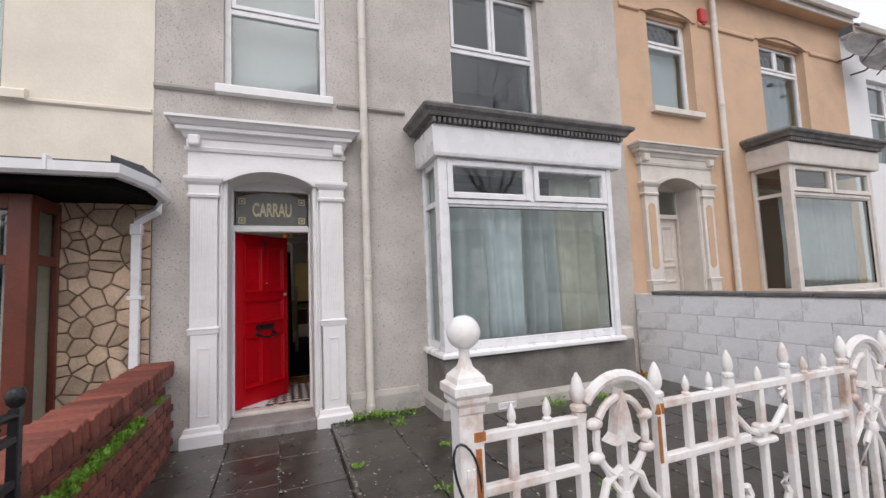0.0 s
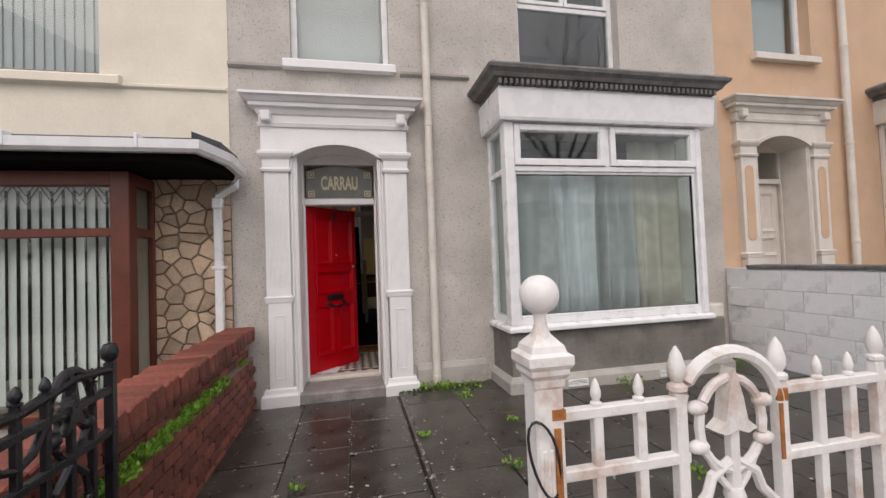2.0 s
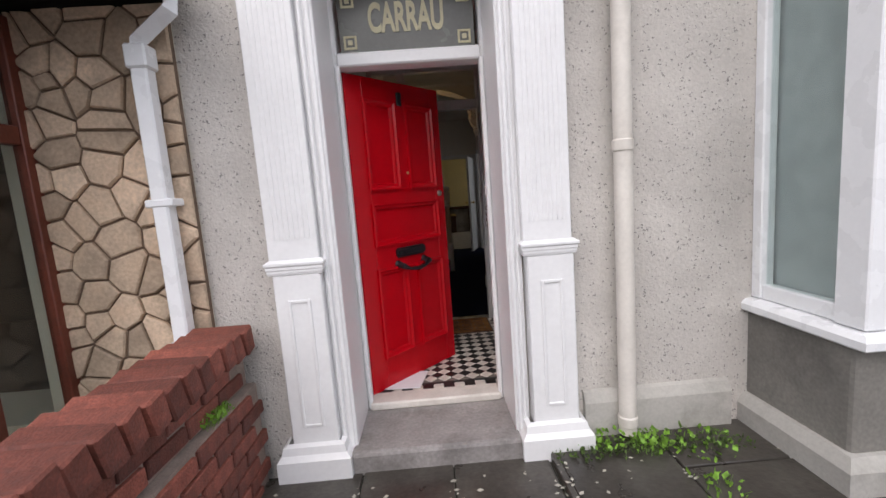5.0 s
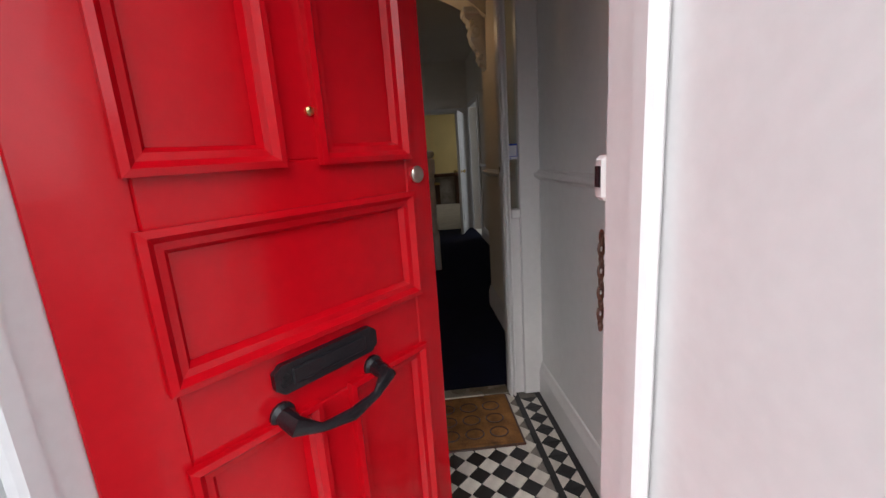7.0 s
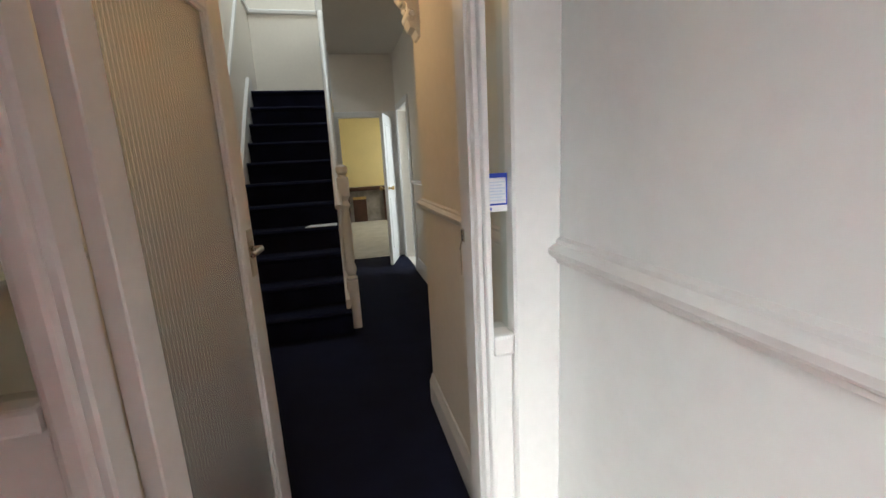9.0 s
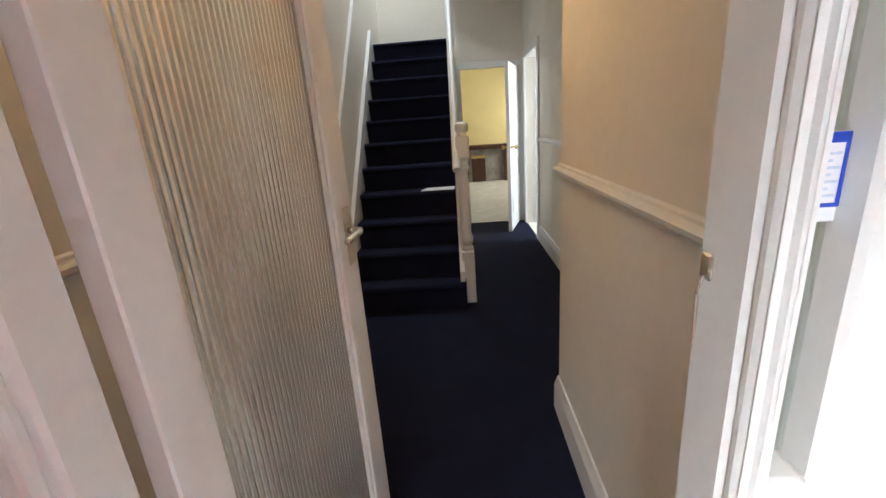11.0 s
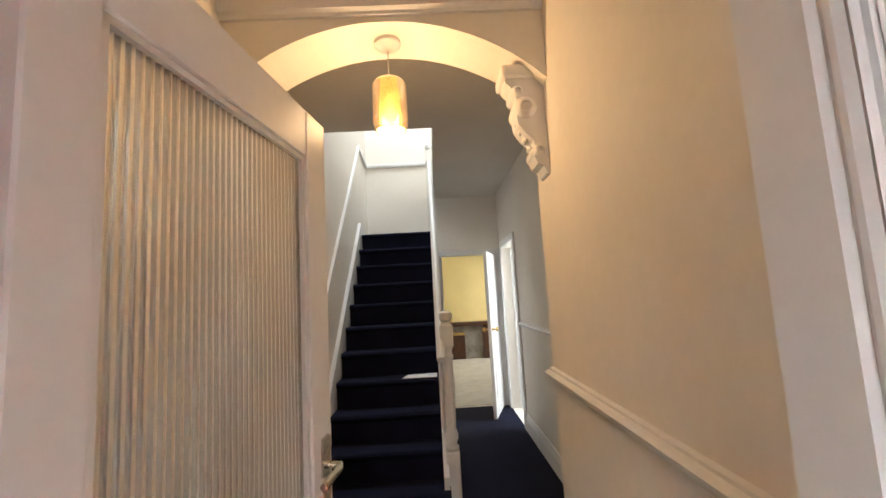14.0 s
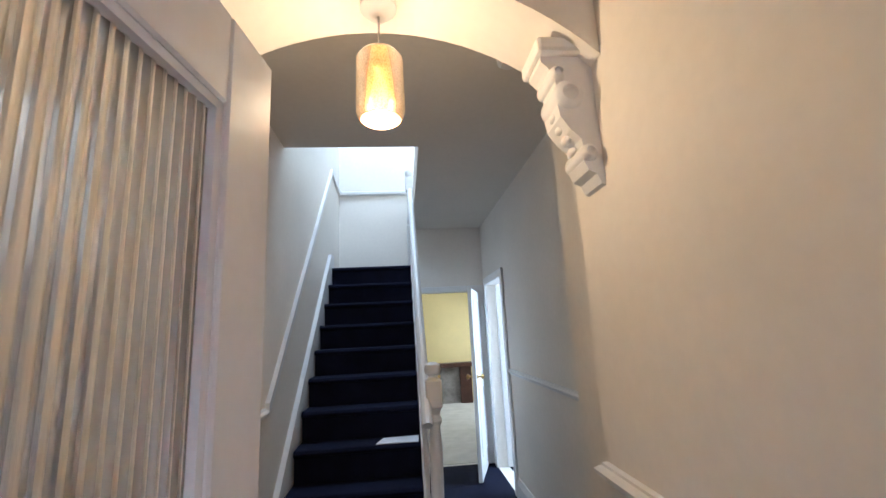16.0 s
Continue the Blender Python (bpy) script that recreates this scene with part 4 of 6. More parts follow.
run("baseboard", SKIRT, [(XR, PART - 0.035), (XR, 5.0)], FLOOR, "white moulded skirting in the lobby")
run("baseboard", SKIRT, [(XL + 0.004, 5.0), (XL + 0.004, PART - 0.035)], FLOOR, "white moulded skirting in the lobby")
run("baseboard", SKIRT, [(XR2 - 0.02, ARCH1), (XR, ARCH1), (XR, PART + 0.035)], FLOOR, "white moulded skirting in the hall")
run("baseboard", SKIRT, [(XL, PART + 0.035), (XL, ARCH1), (XS, ARCH1), (XS, 8.75)], FLOOR, "white moulded skirting in the hall")
run("baseboard", SKIRT, [(XR2, 10.47), (XR2, ARCH1 + 0.02)], FLOOR, "white moulded skirting in the inner hall")

# ---- lobby partition ----
PL, PR = -0.175, 0.44
t = thing("lobby_partition", (0.05, PART, FLOOR), "white timber screen with glazed side lights and open doorway", "partition", kind="structure")
for a, b, nm in ((PL - 0.07, PL, "door_post"), (PR, PR + 0.035, "door_post"), (XL + 0.004, XL + 0.05, "wall_post"), (XR - 0.096, XR, "wall_post")):
    part(nm, B((a, b, PART - 0.04, PART + 0.03, FLOOR, 2.38), bevel=0.005), TRIM, t)
for a, b in ((PL - 0.055, PL - 0.015), (PR + 0.003, PR + 0.014), (PR + 0.018, PR + 0.032)):
    part("post_bead", B((a, b, PART - 0.058, PART - 0.035, FLOOR, 2.36), bevel=0.009, seg=2), TRIM, t)
part("head_beam", B((XL + 0.004, XR, PART - 0.045, PART + 0.035, 2.05, 2.13), bevel=0.005), TRIM, t)
part("top_beam", B((XL + 0.004, XR, PART - 0.04, PART + 0.03, 2.38, 2.44), bevel=0.005), TRIM, t)
part("screen_wall", B((XL + 0.004, XR, PART - 0.03, PART + 0.02, 2.44, CEIL1)), PLASTER, t)
for a, b in ((XL + 0.05, PL - 0.07), (PR + 0.035, XR - 0.096)):
    part("side_panel", B((a, b, PART - 0.025, PART + 0.015, FLOOR, 1.06), bevel=0.004), TRIM, t)
    part("side_rail", B((a, b, PART - 0.045, PART + 0.03, 1.06, 1.105), bevel=0.008, seg=2), TRIM, t)
    g = part("side_glass", B((a, b, PART - 0.006, PART, 1.105, 2.05)), GLASS, t)
    g.visible_shadow = False
g = part("top_glass", B((PL, PR, PART - 0.006, PART, 2.13, 2.38)), GLASS, t)
g.visible_shadow = False
part("metal_threshold", B((PL, PR, PART - 0.02, PART + 0.06, FLOOR, FLOOR + 0.008), bevel=0.003), STEEL, t)
part("lock_keep", B((PR - 0.003, PR + 0.002, PART + 0.006, PART + 0.022, 1.28, 1.305), bevel=0.002), STEEL, t, "metal lock keep on the post")
part("key", tube([(PR - 0.003, PART + 0.014, 1.283), (PR - 0.007, PART + 0.014, 1.27), (PR - 0.006, PART + 0.014, 1.215)], 0.0015, 6), STEEL, t, "small steel key")
x = PR + 0.058
n = thing("safety_notice", (x, PART - 0.012, 1.335), "blue and white printed notice stuck to the side glass", "notice")
part("sheet", B((x - 0.022, x + 0.022, PART - 0.0115, PART - 0.0085, 1.335, 1.405)), PAPER, n)
part("blue_border", ring(x - 0.022, x + 0.022, 1.347, 1.405, 0.0032, PART - 0.0135, PART - 0.0116, 0.0005), BLUE, n, "blue printed border")
part("printed_heading", B((x - 0.019, x + 0.019, PART - 0.0135, PART - 0.0116, 1.397, 1.403)), BLUE, n, "blue printed heading bar")
INK = material("pale_blue_ink", (0.62, 0.67, 0.78), 0.6)
for i in range(7):
    part("printed_line", B((x - 0.017, x + 0.017 - 0.006 * (i % 2), PART - 0.013, PART - 0.0116, 1.355 + i * 0.0055, 1.357 + i * 0.0055)), INK, n)
part("printed_mark", B((x - 0.016, x - 0.010, PART - 0.013, PART - 0.0116, 1.338, 1.343)), BLUE, n, "small blue printed mark")


def reeded_door(hinge, angle, W, H):
    """Glazed inner door: white frame, reeded glass in a mid-rail-free leaf, lever handle."""
    d = thing("inner_door", hinge, "white glazed inner door with reeded glass standing open", "door", kind="structure")

    def add(nm, bm, mat, parent=d, lab="", smooth=False):
        ob = part(nm, bm, mat, parent, lab, smooth)
        ob.matrix_parent_inverse = Matrix()
        return ob
    h, s = 0.075, 0.10
    add("stile", B((0, h, -0.02, 0.02, 0, H), bevel=0.003), TRIM)
    add("stile", B((W - s, W, -0.02, 0.02, 0, H), bevel=0.003), TRIM)
    add("top_rail", B((h, W - s, -0.019, 0.019, H - 0.11, H), bevel=0.003), TRIM)
    add("bottom_rail", B((h, W - s, -0.019, 0.019, 0, 0.18), bevel=0.003), TRIM)
    bm = bmesh.new()
    n = 34
    w = (W - s - h) / n
    front, back = [], []
    for i in range(n * 6 + 1):
        x = h + i * w / 6
        yy = -0.003 - 0.004 * math.sin(math.pi * (i % 6) / 6)
        front.append((x, yy))
    for z in (0.18, H - 0.11):
        back.append([bm.verts.new((x, yy, z)) for x, yy in front])
    for i in range(len(front) - 1):
        bm.faces.new((back[0][i], back[0][i + 1], back[1][i + 1], back[1][i]))
    lo, hi = (bm.verts.new((h, 0.003, 0.18)), bm.verts.new((W - s, 0.003, 0.18))), (bm.verts.new((h, 0.003, H - 0.11)), bm.verts.new((W - s, 0.003, H - 0.11)))
    bm.faces.new((lo[1], lo[0], hi[0], hi[1]))
    g = add("reeded_glass", bm, REED, d, "vertically reeded obscure glass")
    add("glazing_bead", B((h - 0.002, h + 0.012, -0.014, -0.004, 0.18, H - 0.11), (W - s - 0.012, W - s + 0.002, -0.014, -0.004, 0.18, H - 0.11), (h, W - s, -0.014, -0.004, 0.172, 0.19), (h, W - s, -0.014, -0.004, H - 0.12, H - 0.104)), TRIM)
    p = add("handle_plate", B((W - 0.062, W - 0.022, -0.026, -0.018, 0.95, 1.10), bevel=0.003), STEEL, d, "satin metal handle plate")
    add("lever", tube([(W - 0.042, -0.02, 1.04), (W - 0.042, -0.055, 1.04), (W - 0.06, -0.06, 1.04), (W - 0.14, -0.058, 1.035)], 0.008, 8), STEEL, p, "", True)
    p = add("handle_plate", B((W - 0.062, W - 0.022, 0.018, 0.026, 0.95, 1.10), bevel=0.003), STEEL, d, "satin metal handle plate")
    add("latch", B((W - 0.002, W + 0.003, -0.012, 0.012, 0.98, 1.08)), STEEL)
    d.matrix_basis = pose(*hinge, 0, 0, angle)
    return d


REED = bpy.data.materials.new("reeded_glass")
REED.use_nodes = True
rb = REED.node_tree.nodes["Principled BSDF"]
rb.inputs["Base Color"].default_value = (0.93, 0.92, 0.89, 1)
rb.inputs["Transmission Weight"].default_value, rb.inputs["Roughness"].default_value, rb.inputs["IOR"].default_value = 0.85, 0.12, 1.45
reeded_door((PL + 0.005, PART + 0.055, FLOOR + 0.012), 82.6, 0.665, 1.82)

# ---- stairs ----
RISE, GO, Y0, SX0, SX1 = 0.195, 0.20, 8.80, XS + 0.035, 0.185
t = thing("staircase", (-0.1, Y0, FLOOR), "steep straight stairs carpeted in dark navy", "stairs", kind="structure")
for i in range(11):
    z, y = FLOOR + (i + 1) * RISE, Y0 + i * GO
    o = [(y + 0.025, z - RISE + (0 if i == 0 else -0.02)), (y + 0.025, z - 0.045), (y + 0.004, z - 0.035), (y - 0.004, z - 0.018), (y + 0.006, z - 0.003), (y + 0.02, z), (y + GO + 0.026, z), (y + GO + 0.026, z - RISE - 0.02)]
    part("carpeted_step", prism(o, SX0, SX1 if i else SX1 + 0.04, "x"), CARPET, t)
run_ = [(Y0 - 0.06, FLOOR), (Y0 - 0.06, FLOOR + 0.24), (Y0 + 10 * GO, FLOOR + 10 * RISE + 0.33), (Y0 + 10 * GO + 0.15, FLOOR + 10 * RISE + 0.33), (Y0 + 10 * GO + 0.15, FLOOR + 9 * RISE), (Y0 + 0.15, FLOOR)]
part("wall_string", prism(run_, XS, XS + 0.032, "x"), TRIM, t, "white painted wall string")
out = [(Y0 + 0.05, FLOOR), (Y0 + 0.05, FLOOR + 0.27), (Y0 + 10 * GO, FLOOR + 10 * RISE + 0.30), (Y0 + 10 * GO + 0.1, FLOOR + 10 * RISE + 0.30), (Y0 + 10 * GO + 0.1, FLOOR + 9 * RISE - 0.12), (Y0 + 0.35, FLOOR)]
part("outer_string", prism(out, SX1, SX1 + 0.035, "x"), TRIM, t, "white painted outer string")
part("spandrel_panel", prism([(Y0 + 0.3, FLOOR), (Y0 + 10 * GO, FLOOR + 10 * RISE - 0.05), (BACK, FLOOR + 10 * RISE - 0.05), (BACK, FLOOR)], SX1 + 0.004, SX1 + 0.024, "x"), PLASTER, t, "cream panelling under the stairs")
slope = (10 * RISE) / (10 * GO)
hr = [(SX1 + 0.02, Y0 + 0.02, FLOOR + RISE + 0.80), (SX1 + 0.02, Y0 + 10 * GO, FLOOR + 11 * RISE + 0.80)]
part("handrail", tube(hr, 0.028, 10), TRIM, t, "white painted handrail", True)
for i in range(1, 11):
    y = Y0 + i * GO + 0.02
    z0 = FLOOR + i * RISE + 0.27
    part("baluster", lathe([(0.013, z0), (0.013, z0 + 0.08), (0.02, z0 + 0.11), (0.011, z0 + 0.15), (0.017, z0 + 0.32), (0.011, z0 + 0.5), (0.018, z0 + 0.53), (0.012, z0 + 0.58), (0.012, z0 + 0.72)], (SX1 + 0.018, y, 0), 8), TRIM, t, smooth=True)


def newel(name, x, y, z, h):
    n = thing(name, (x, y, z), "cream painted turned newel post with ball cap", "newel post", "stair newels")
    w = 0.045
    part("square_base", B((x - w, x + w, y - w, y + w, z, z + 0.40), bevel=0.006), TRIM, n)
    k = h - 0.40 - 0.24
    pr = [(0.04, 0.40), (0.046, 0.42), (0.03, 0.44), (0.042, 0.47), (0.044, 0.50), (0.03, 0.54), (0.034, 0.60), (0.036, 0.40 + k * 0.7), (0.028, 0.40 + k * 0.85), (0.042, 0.40 + k * 0.9), (0.03, 0.40 + k * 0.95), (0.04, 0.40 + k)]
    part("turned_shaft", lathe(pr, (x, y, z), 18), TRIM, n, smooth=True)
    part("square_block", B((x - w, x + w, y - w, y + w, z + h - 0.24, z + h - 0.09), bevel=0.01, seg=2), TRIM, n)
    part("ball_cap", lathe([(0.03, h - 0.09), (0.026, h - 0.075), (0.042, h - 0.06), (0.047, h - 0.035), (0.04, h - 0.012), (0.02, h)], (x, y, z), 18), TRIM, n, smooth=True)
    return n


newel("newel_post", 0.25, 8.95, FLOOR, 1.30)
newel("newel_post", 0.205, 10.86, LAND, 1.05)
p = thing("paper_sheet", (0.1, 9.5, FLOOR + 4 * RISE), "loose white paper lying on a carpeted stair", "paper")
part("sheet", prism([(-0.10, 9.42), (0.17, 9.41), (0.175, 9.57), (-0.06, 9.56)], FLOOR + 4 * RISE + 0.001, FLOOR + 4 * RISE + 0.006, "z"), PAPER, p)

# ---- pendant ----
LX, LY = 0.06, 7.57
t = thing("pendant_lamp", (LX, LY, 2.49), "lit warm glass cylinder pendant hanging from the arch", "pendant lamp")
part("ceiling_rose", lathe([(0.05, 2.50), (0.05, 2.485), (0.035, 2.47), (0.012, 2.462)], (LX, LY, 0), 20), TRIM, t, "white plastic ceiling rose", True)
part("flex", tube([(LX, LY, 2.465), (LX, LY, 2.35)], 0.003, 6), TRIM, t)
part("lamp_holder", lathe([(0.015, 2.36), (0.02, 2.34), (0.02, 2.30)], (LX, LY, 0), 14), TRIM, t, "", True)
LAMPG = bpy.data.materials.new("mottled_amber_glass")
LAMPG.use_nodes = True
lt = LAMPG.node_tree
lb = lt.nodes["Principled BSDF"]
v = lt.nodes.new("ShaderNodeTexVoronoi")
v.inputs["Scale"].default_value = 38
cr = lt.nodes.new("ShaderNodeValToRGB")
cr.color_ramp.elements[0].color, cr.color_ramp.elements[1].color = (0.9, 0.62, 0.28, 1), (0.5, 0.22, 0.04, 1)
lt.links.new(v.outputs["Distance"], cr.inputs[0])
lt.links.new(cr.outputs[0], lb.inputs["Base Color"]), lt.links.new(cr.outputs[0], lb.inputs["Emission Color"])
lb.inputs["Emission Strength"].default_value, lb.inputs["Transmission Weight"].default_value, lb.inputs["Roughness"].default_value = 0.015, 0.5, 0.3
sh = part("shade", lathe([(0.02, 2.355), (0.05, 2.345), (0.062, 2.33), (0.064, 2.18), (0.056, 2.155), (0.052, 2.155), (0.06, 2.18), (0.058, 2.328), (0.02, 2.345)], (LX, LY, 0), 28), LAMPG, t, "mottled amber glass shade", True)
sh.visible_shadow = False
bl = part("bulb", lathe([(0.008, 2.29), (0.018, 2.26), (0.028, 2.225), (0.024, 2.195), (0.008, 2.182)], (LX, LY, 0), 16), WARMG, t, "glowing lamp bulb", True)
bl.visible_shadow = False
solid("smoke_alarm", lathe([(0.05, CEIL2), (0.05, CEIL2 - 0.02), (0.035, CEIL2 - 0.034), (0.01, CEIL2 - 0.036)], (0.62, 8.25, 0), 20), TRIM, "round white smoke alarm on the hall ceiling", "smoke alarm", smooth=True)

# ---- the back room seen through its doorway ----
solid("wall_back_room", B((-1.2, 3.4, 15.6, 15.72, -0.06, 2.7)), YELLOW, "yellow painted far wall of the back room", "wall", "structure")
solid("wall_back_room_left", B((-1.3, -1.2, BACK + 0.12, 15.6, -0.06, 2.7)), YELLOW, "yellow painted back room wall", "wall", "structure")
solid("wall_back_room_right", B((3.3, 3.4, BACK + 0.12, 15.6, -0.06, 2.7)), YELLOW, "yellow painted back room wall", "wall", "structure")
solid("ceiling_back_room", B((-1.3, 3.4, BACK + 0.13, 15.72, 2.7, 2.8)), CEILP, "white back room ceiling", "ceiling", "structure")
solid("carpet_back_room", B((-1.2, 3.3, BACK + 0.05, 15.6, FLOOR - 0.012, FLOOR + 0.004)), PALEC, "pale carpet in the back room", "carpet", "structure")
t = thing("fireplace", (0.75, 15.5, FLOOR), "dark wood fire surround with a grey insert", "fireplace")
part("mantel", B((0.1, 1.5, 15.28, 15.6, 0.86, 0.94), bevel=0.01), DARKW, t)
part("leg_panel", B((0.18, 0.42, 15.36, 15.6, FLOOR, 0.86), bevel=0.008), DARKW, t)
part("leg_panel", B((1.2, 1.44, 15.36, 15.6, FLOOR, 0.86), bevel=0.008), DARKW, t)
part("insert", B((0.42, 1.2, 15.44, 15.6, FLOOR, 0.86)), STEP, t, "grey stone insert")
part("fire_opening", B((0.5, 0.8, 15.425, 15.445, FLOOR, 0.72), bevel=0.004), DARKW, t)
part("fire_canopy", B((0.5, 0.8, 15.40, 15.43, 0.66, 0.72), bevel=0.004), BRASS, t)


def plain_door(name, hinge, angle, W, H, label):
    d = thing(name, hinge, label, "door", kind="structure")

    def add(nm, bm, mat, parent=d, smooth=False):
        ob = part(nm, bm, mat, parent, "", smooth)
        ob.matrix_parent_inverse = Matrix()
        return ob
    add("leaf", B((0, W, -0.02, 0.02, 0, H), bevel=0.003), TRIM)
    for z0, z1 in ((0.2, 0.85), (1.0, H - 0.11)):
        for s in (-1, 1):
            add("panel_moulding", ring(0.11, W - 0.11, z0, z1, 0.02, -0.026 if s < 0 else 0.018, -0.018 if s < 0 else 0.026, 0.002), TRIM)
    for s in (-1, 1):
        bm = lathe([(0.025, 0), (0.025, 0.006), (0.01, 0.012), (0.01, 0.035), (0.024, 0.045), (0.026, 0.06), (0.015, 0.072)], seg=14)
        bmesh.ops.transform(bm, matrix=pose(W - 0.06, 0.02 * s, 0.98, -90 * s, 0, 0), verts=bm.verts[:])
        add("door_knob", bm, BRASS, d, True)
    d.matrix_basis = pose(*hinge, 0, 0, angle)
    return d


plain_door("back_room_door", (0.97, BACK - 0.02, FLOOR + 0.01), -107, 0.62, 1.88, "white panelled back room door standing ajar")
t = thing("door_casing", (0.67, BACK, FLOOR), "white architrave round the back room doorway", "architrave", kind="structure")
for a, b in ((0.235, 0.30), (0.98, 1.055)):
    part("casing_side", B((a, b, BACK - 0.02, BACK - 0.001, FLOOR, 2.05), bevel=0.005), TRIM, t)
part("casing_head", B((0.235, 1.055, BACK - 0.02, BACK - 0.001, 2.05, 2.12), bevel=0.005), TRIM, t)
t = thing("door_casing", (XR2, 10.93, FLOOR), "white architrave round the side doorway", "architrave", kind="structure")
for a, b in ((10.47, 10.55), (11.32, 11.4)):
    part("casing_side", B((XR2 - 0.022, XR2 - 0.001, a, b, FLOOR, 2.10), bevel=0.005), TRIM, t)
part("casing_head", B((XR2 - 0.022, XR2 - 0.001, 10.47, 11.4, 2.10, 2.18), bevel=0.005), TRIM, t)
plain_door("side_door", (XR2 + 0.10, 11.30, FLOOR + 0.01), -8, 0.74, 1.93, "white panelled side door opened into its room")
solid("walls_side_room", B((3.15, 3.25, 9.3, 11.62, -0.06, 2.7), (XR2 + 0.12, 3.15, 9.3, 9.4, -0.06, 2.7), (XR2 + 0.12, 3.15, 11.5, 11.62, -0.06, 2.7), (XR2 + 0.12, 3.25, 9.3, 11.62, 2.7, 2.8)), PLASTER, "plain pale walls of the side room", "room walls", "structure")
solid("carpet_side_room", B((XR2 + 0.0, 3.15, 9.4, 11.5, FLOOR - 0.011, FLOOR - 0.001)), CARPET, "navy carpet in the side room", "carpet", "structure")


# ---- rooms behind the windows ----
def room(name, x0, x1, y0, y1, z0, z1, label, paint=PLASTER):
    k = 0.06
    return solid(name, B((x0, x1, y1, y1 + k, z0, z1), (x0 - k, x0, y0, y1 + k, z0, z1), (x1, x1 + k, y0, y1 + k, z0, z1), (x0 - k, x1 + k, y0, y1 + k, z0 - k, z0), (x0 - k, x1 + k, y0, y1 + k, z1, z1 + k)), paint, label, "room walls", "structure")


room("walls_front_room", 0.85, 4.55, 5.01, 8.2, 0.1, 2.85, "plain pale walls of the front room behind the bay")
room("walls_bedroom", 0.95, 4.55, 5.01, 8.2, 3.1, 5.6, "plain pale walls of the upstairs front bedroom")
room("walls_small_bedroom", -1.05, 0.85, 5.01, 7.4, 3.1, 5.6, "plain pale walls of the small upstairs room")
room("walls_front_room_peach", 6.8, 10.3, 5.01, 8.2, 0.1, 2.85, "plain walls of the next house's front room")
room("walls_bedroom_peach", 4.8, 10.3, 5.01, 8.2, 3.1, 5.6, "plain walls of the next house's upper room")
# dark walls here carry the room's shade, seen between the blind slats
room("walls_front_room_cream", -6.5, -1.3, 5.01, 8.0, 0.1, 2.6, "neighbour's front room walls coloured dark for room shade", DARK)
room("walls_bedroom_cream", -6.5, -1.3, 5.01, 8.0, 2.95, 5.6, "plain walls of the neighbour's upper room")
room("walls_far_house", 10.8, 16.5, 5.01, 8.0, 3.1, 5.6, "plain walls inside the far grey house")
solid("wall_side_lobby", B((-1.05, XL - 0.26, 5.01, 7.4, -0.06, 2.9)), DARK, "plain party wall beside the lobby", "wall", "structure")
for x, y in ((0.05, 5.9), (2.4, 6.3)):
    t = thing("ceiling_lamp", (x, y, 5.6), "lit round ceiling lamp in an upstairs room", "ceiling lamp", "upstairs lamps")
    part("lamp_base", lathe([(0.16, 5.6), (0.16, 5.57), (0.1, 5.56)], (x, y, 0), 20), TRIM, t, smooth=True)
    part("lamp_bowl", lathe([(0.15, 5.565), (0.14, 5.52), (0.09, 5.48), (0.02, 5.47)], (x, y, 0), 20), WARMG, t, "glowing opal glass bowl", True)


def curtain(name, x0, x1, y, z0, z1, mat, label, amp=0.03, wave=0.11, seed=1, gap=None):
    """A hanging cloth with uneven pleats."""
    rng = random.Random(seed)
    n = int((x1 - x0) / 0.012)
    ph, row = 0.0, []
    for i in range(n + 1):
        ph += 0.012 / wave * (0.7 + 0.6 * noise.noise(Vector((i * 0.03, seed * 3.1, 0)))) * 2 * math.pi
        row.append((x0 + (x1 - x0) * i / n, math.sin(ph) * amp * (0.75 + 0.5 * noise.noise(Vector((i * 0.05, seed, 4)))) ))
    bm = bmesh.new()
    lv = []
    for k in range(7):
        f = k / 6
        lv.append([bm.verts.new((x + 0.012 * math.sin(3 * f + x * 9), y + d * (0.55 + 0.45 * (1 - f)) + 0.01 * math.sin(5 * f + 7 * x), z0 + (z1 - z0) * f)) for x, d in row])
    for a, b in zip(lv, lv[1:]):
        for i in range(n):
            bm.faces.new((a[i], a[i + 1], b[i + 1], b[i]))
    ob = solid(name, bm, mat, label, "curtain", smooth=True)
    ob.modifiers.new("cloth_thickness", "SOLIDIFY").thickness = 0.003
    return ob


curtain("net_curtain", 1.64, 2.14, 4.26, 0.72, 2.30, NET, "long pale grey curtain hanging in the bay window", 0.085, 0.13, 2)
curtain("net_curtain", 2.10, 2.60, 4.21, 0.72, 2.30, VOILE, "long white voile curtain hanging in the bay window", 0.07, 0.12, 3)
curtain("net_curtain", 2.56, 3.15, 4.28, 0.72, 2.30, NET, "long pale grey curtain hanging in the bay window", 0.085, 0.12, 5)
curtain("net_curtain", 3.10, 3.76, 4.24, 0.72, 2.62, LINEN, "long pale linen curtain drawn at the end of the bay", 0.075, 0.12, 7)
curtain("net_curtain", 1.74 + SPAN, 3.78 + SPAN, 4.26, 1.05, 2.60, NET, "pale curtains closed in the neighbour's bay", 0.03, 0.14, 9)
curtain("net_curtain", W4[0] + 0.05, W4[1] - 0.05, 4.86, 3.67, 5.02, NET, "pale net curtain in the neighbour's upper window", 0.025, 0.15, 11)
curtain("net_curtain", W3[0] + 0.05, W3[1] - 0.05, 4.86, 3.95, 5.0, BLIND, "flat white screen in the neighbour's upper window", 0.004, 0.3, 13)
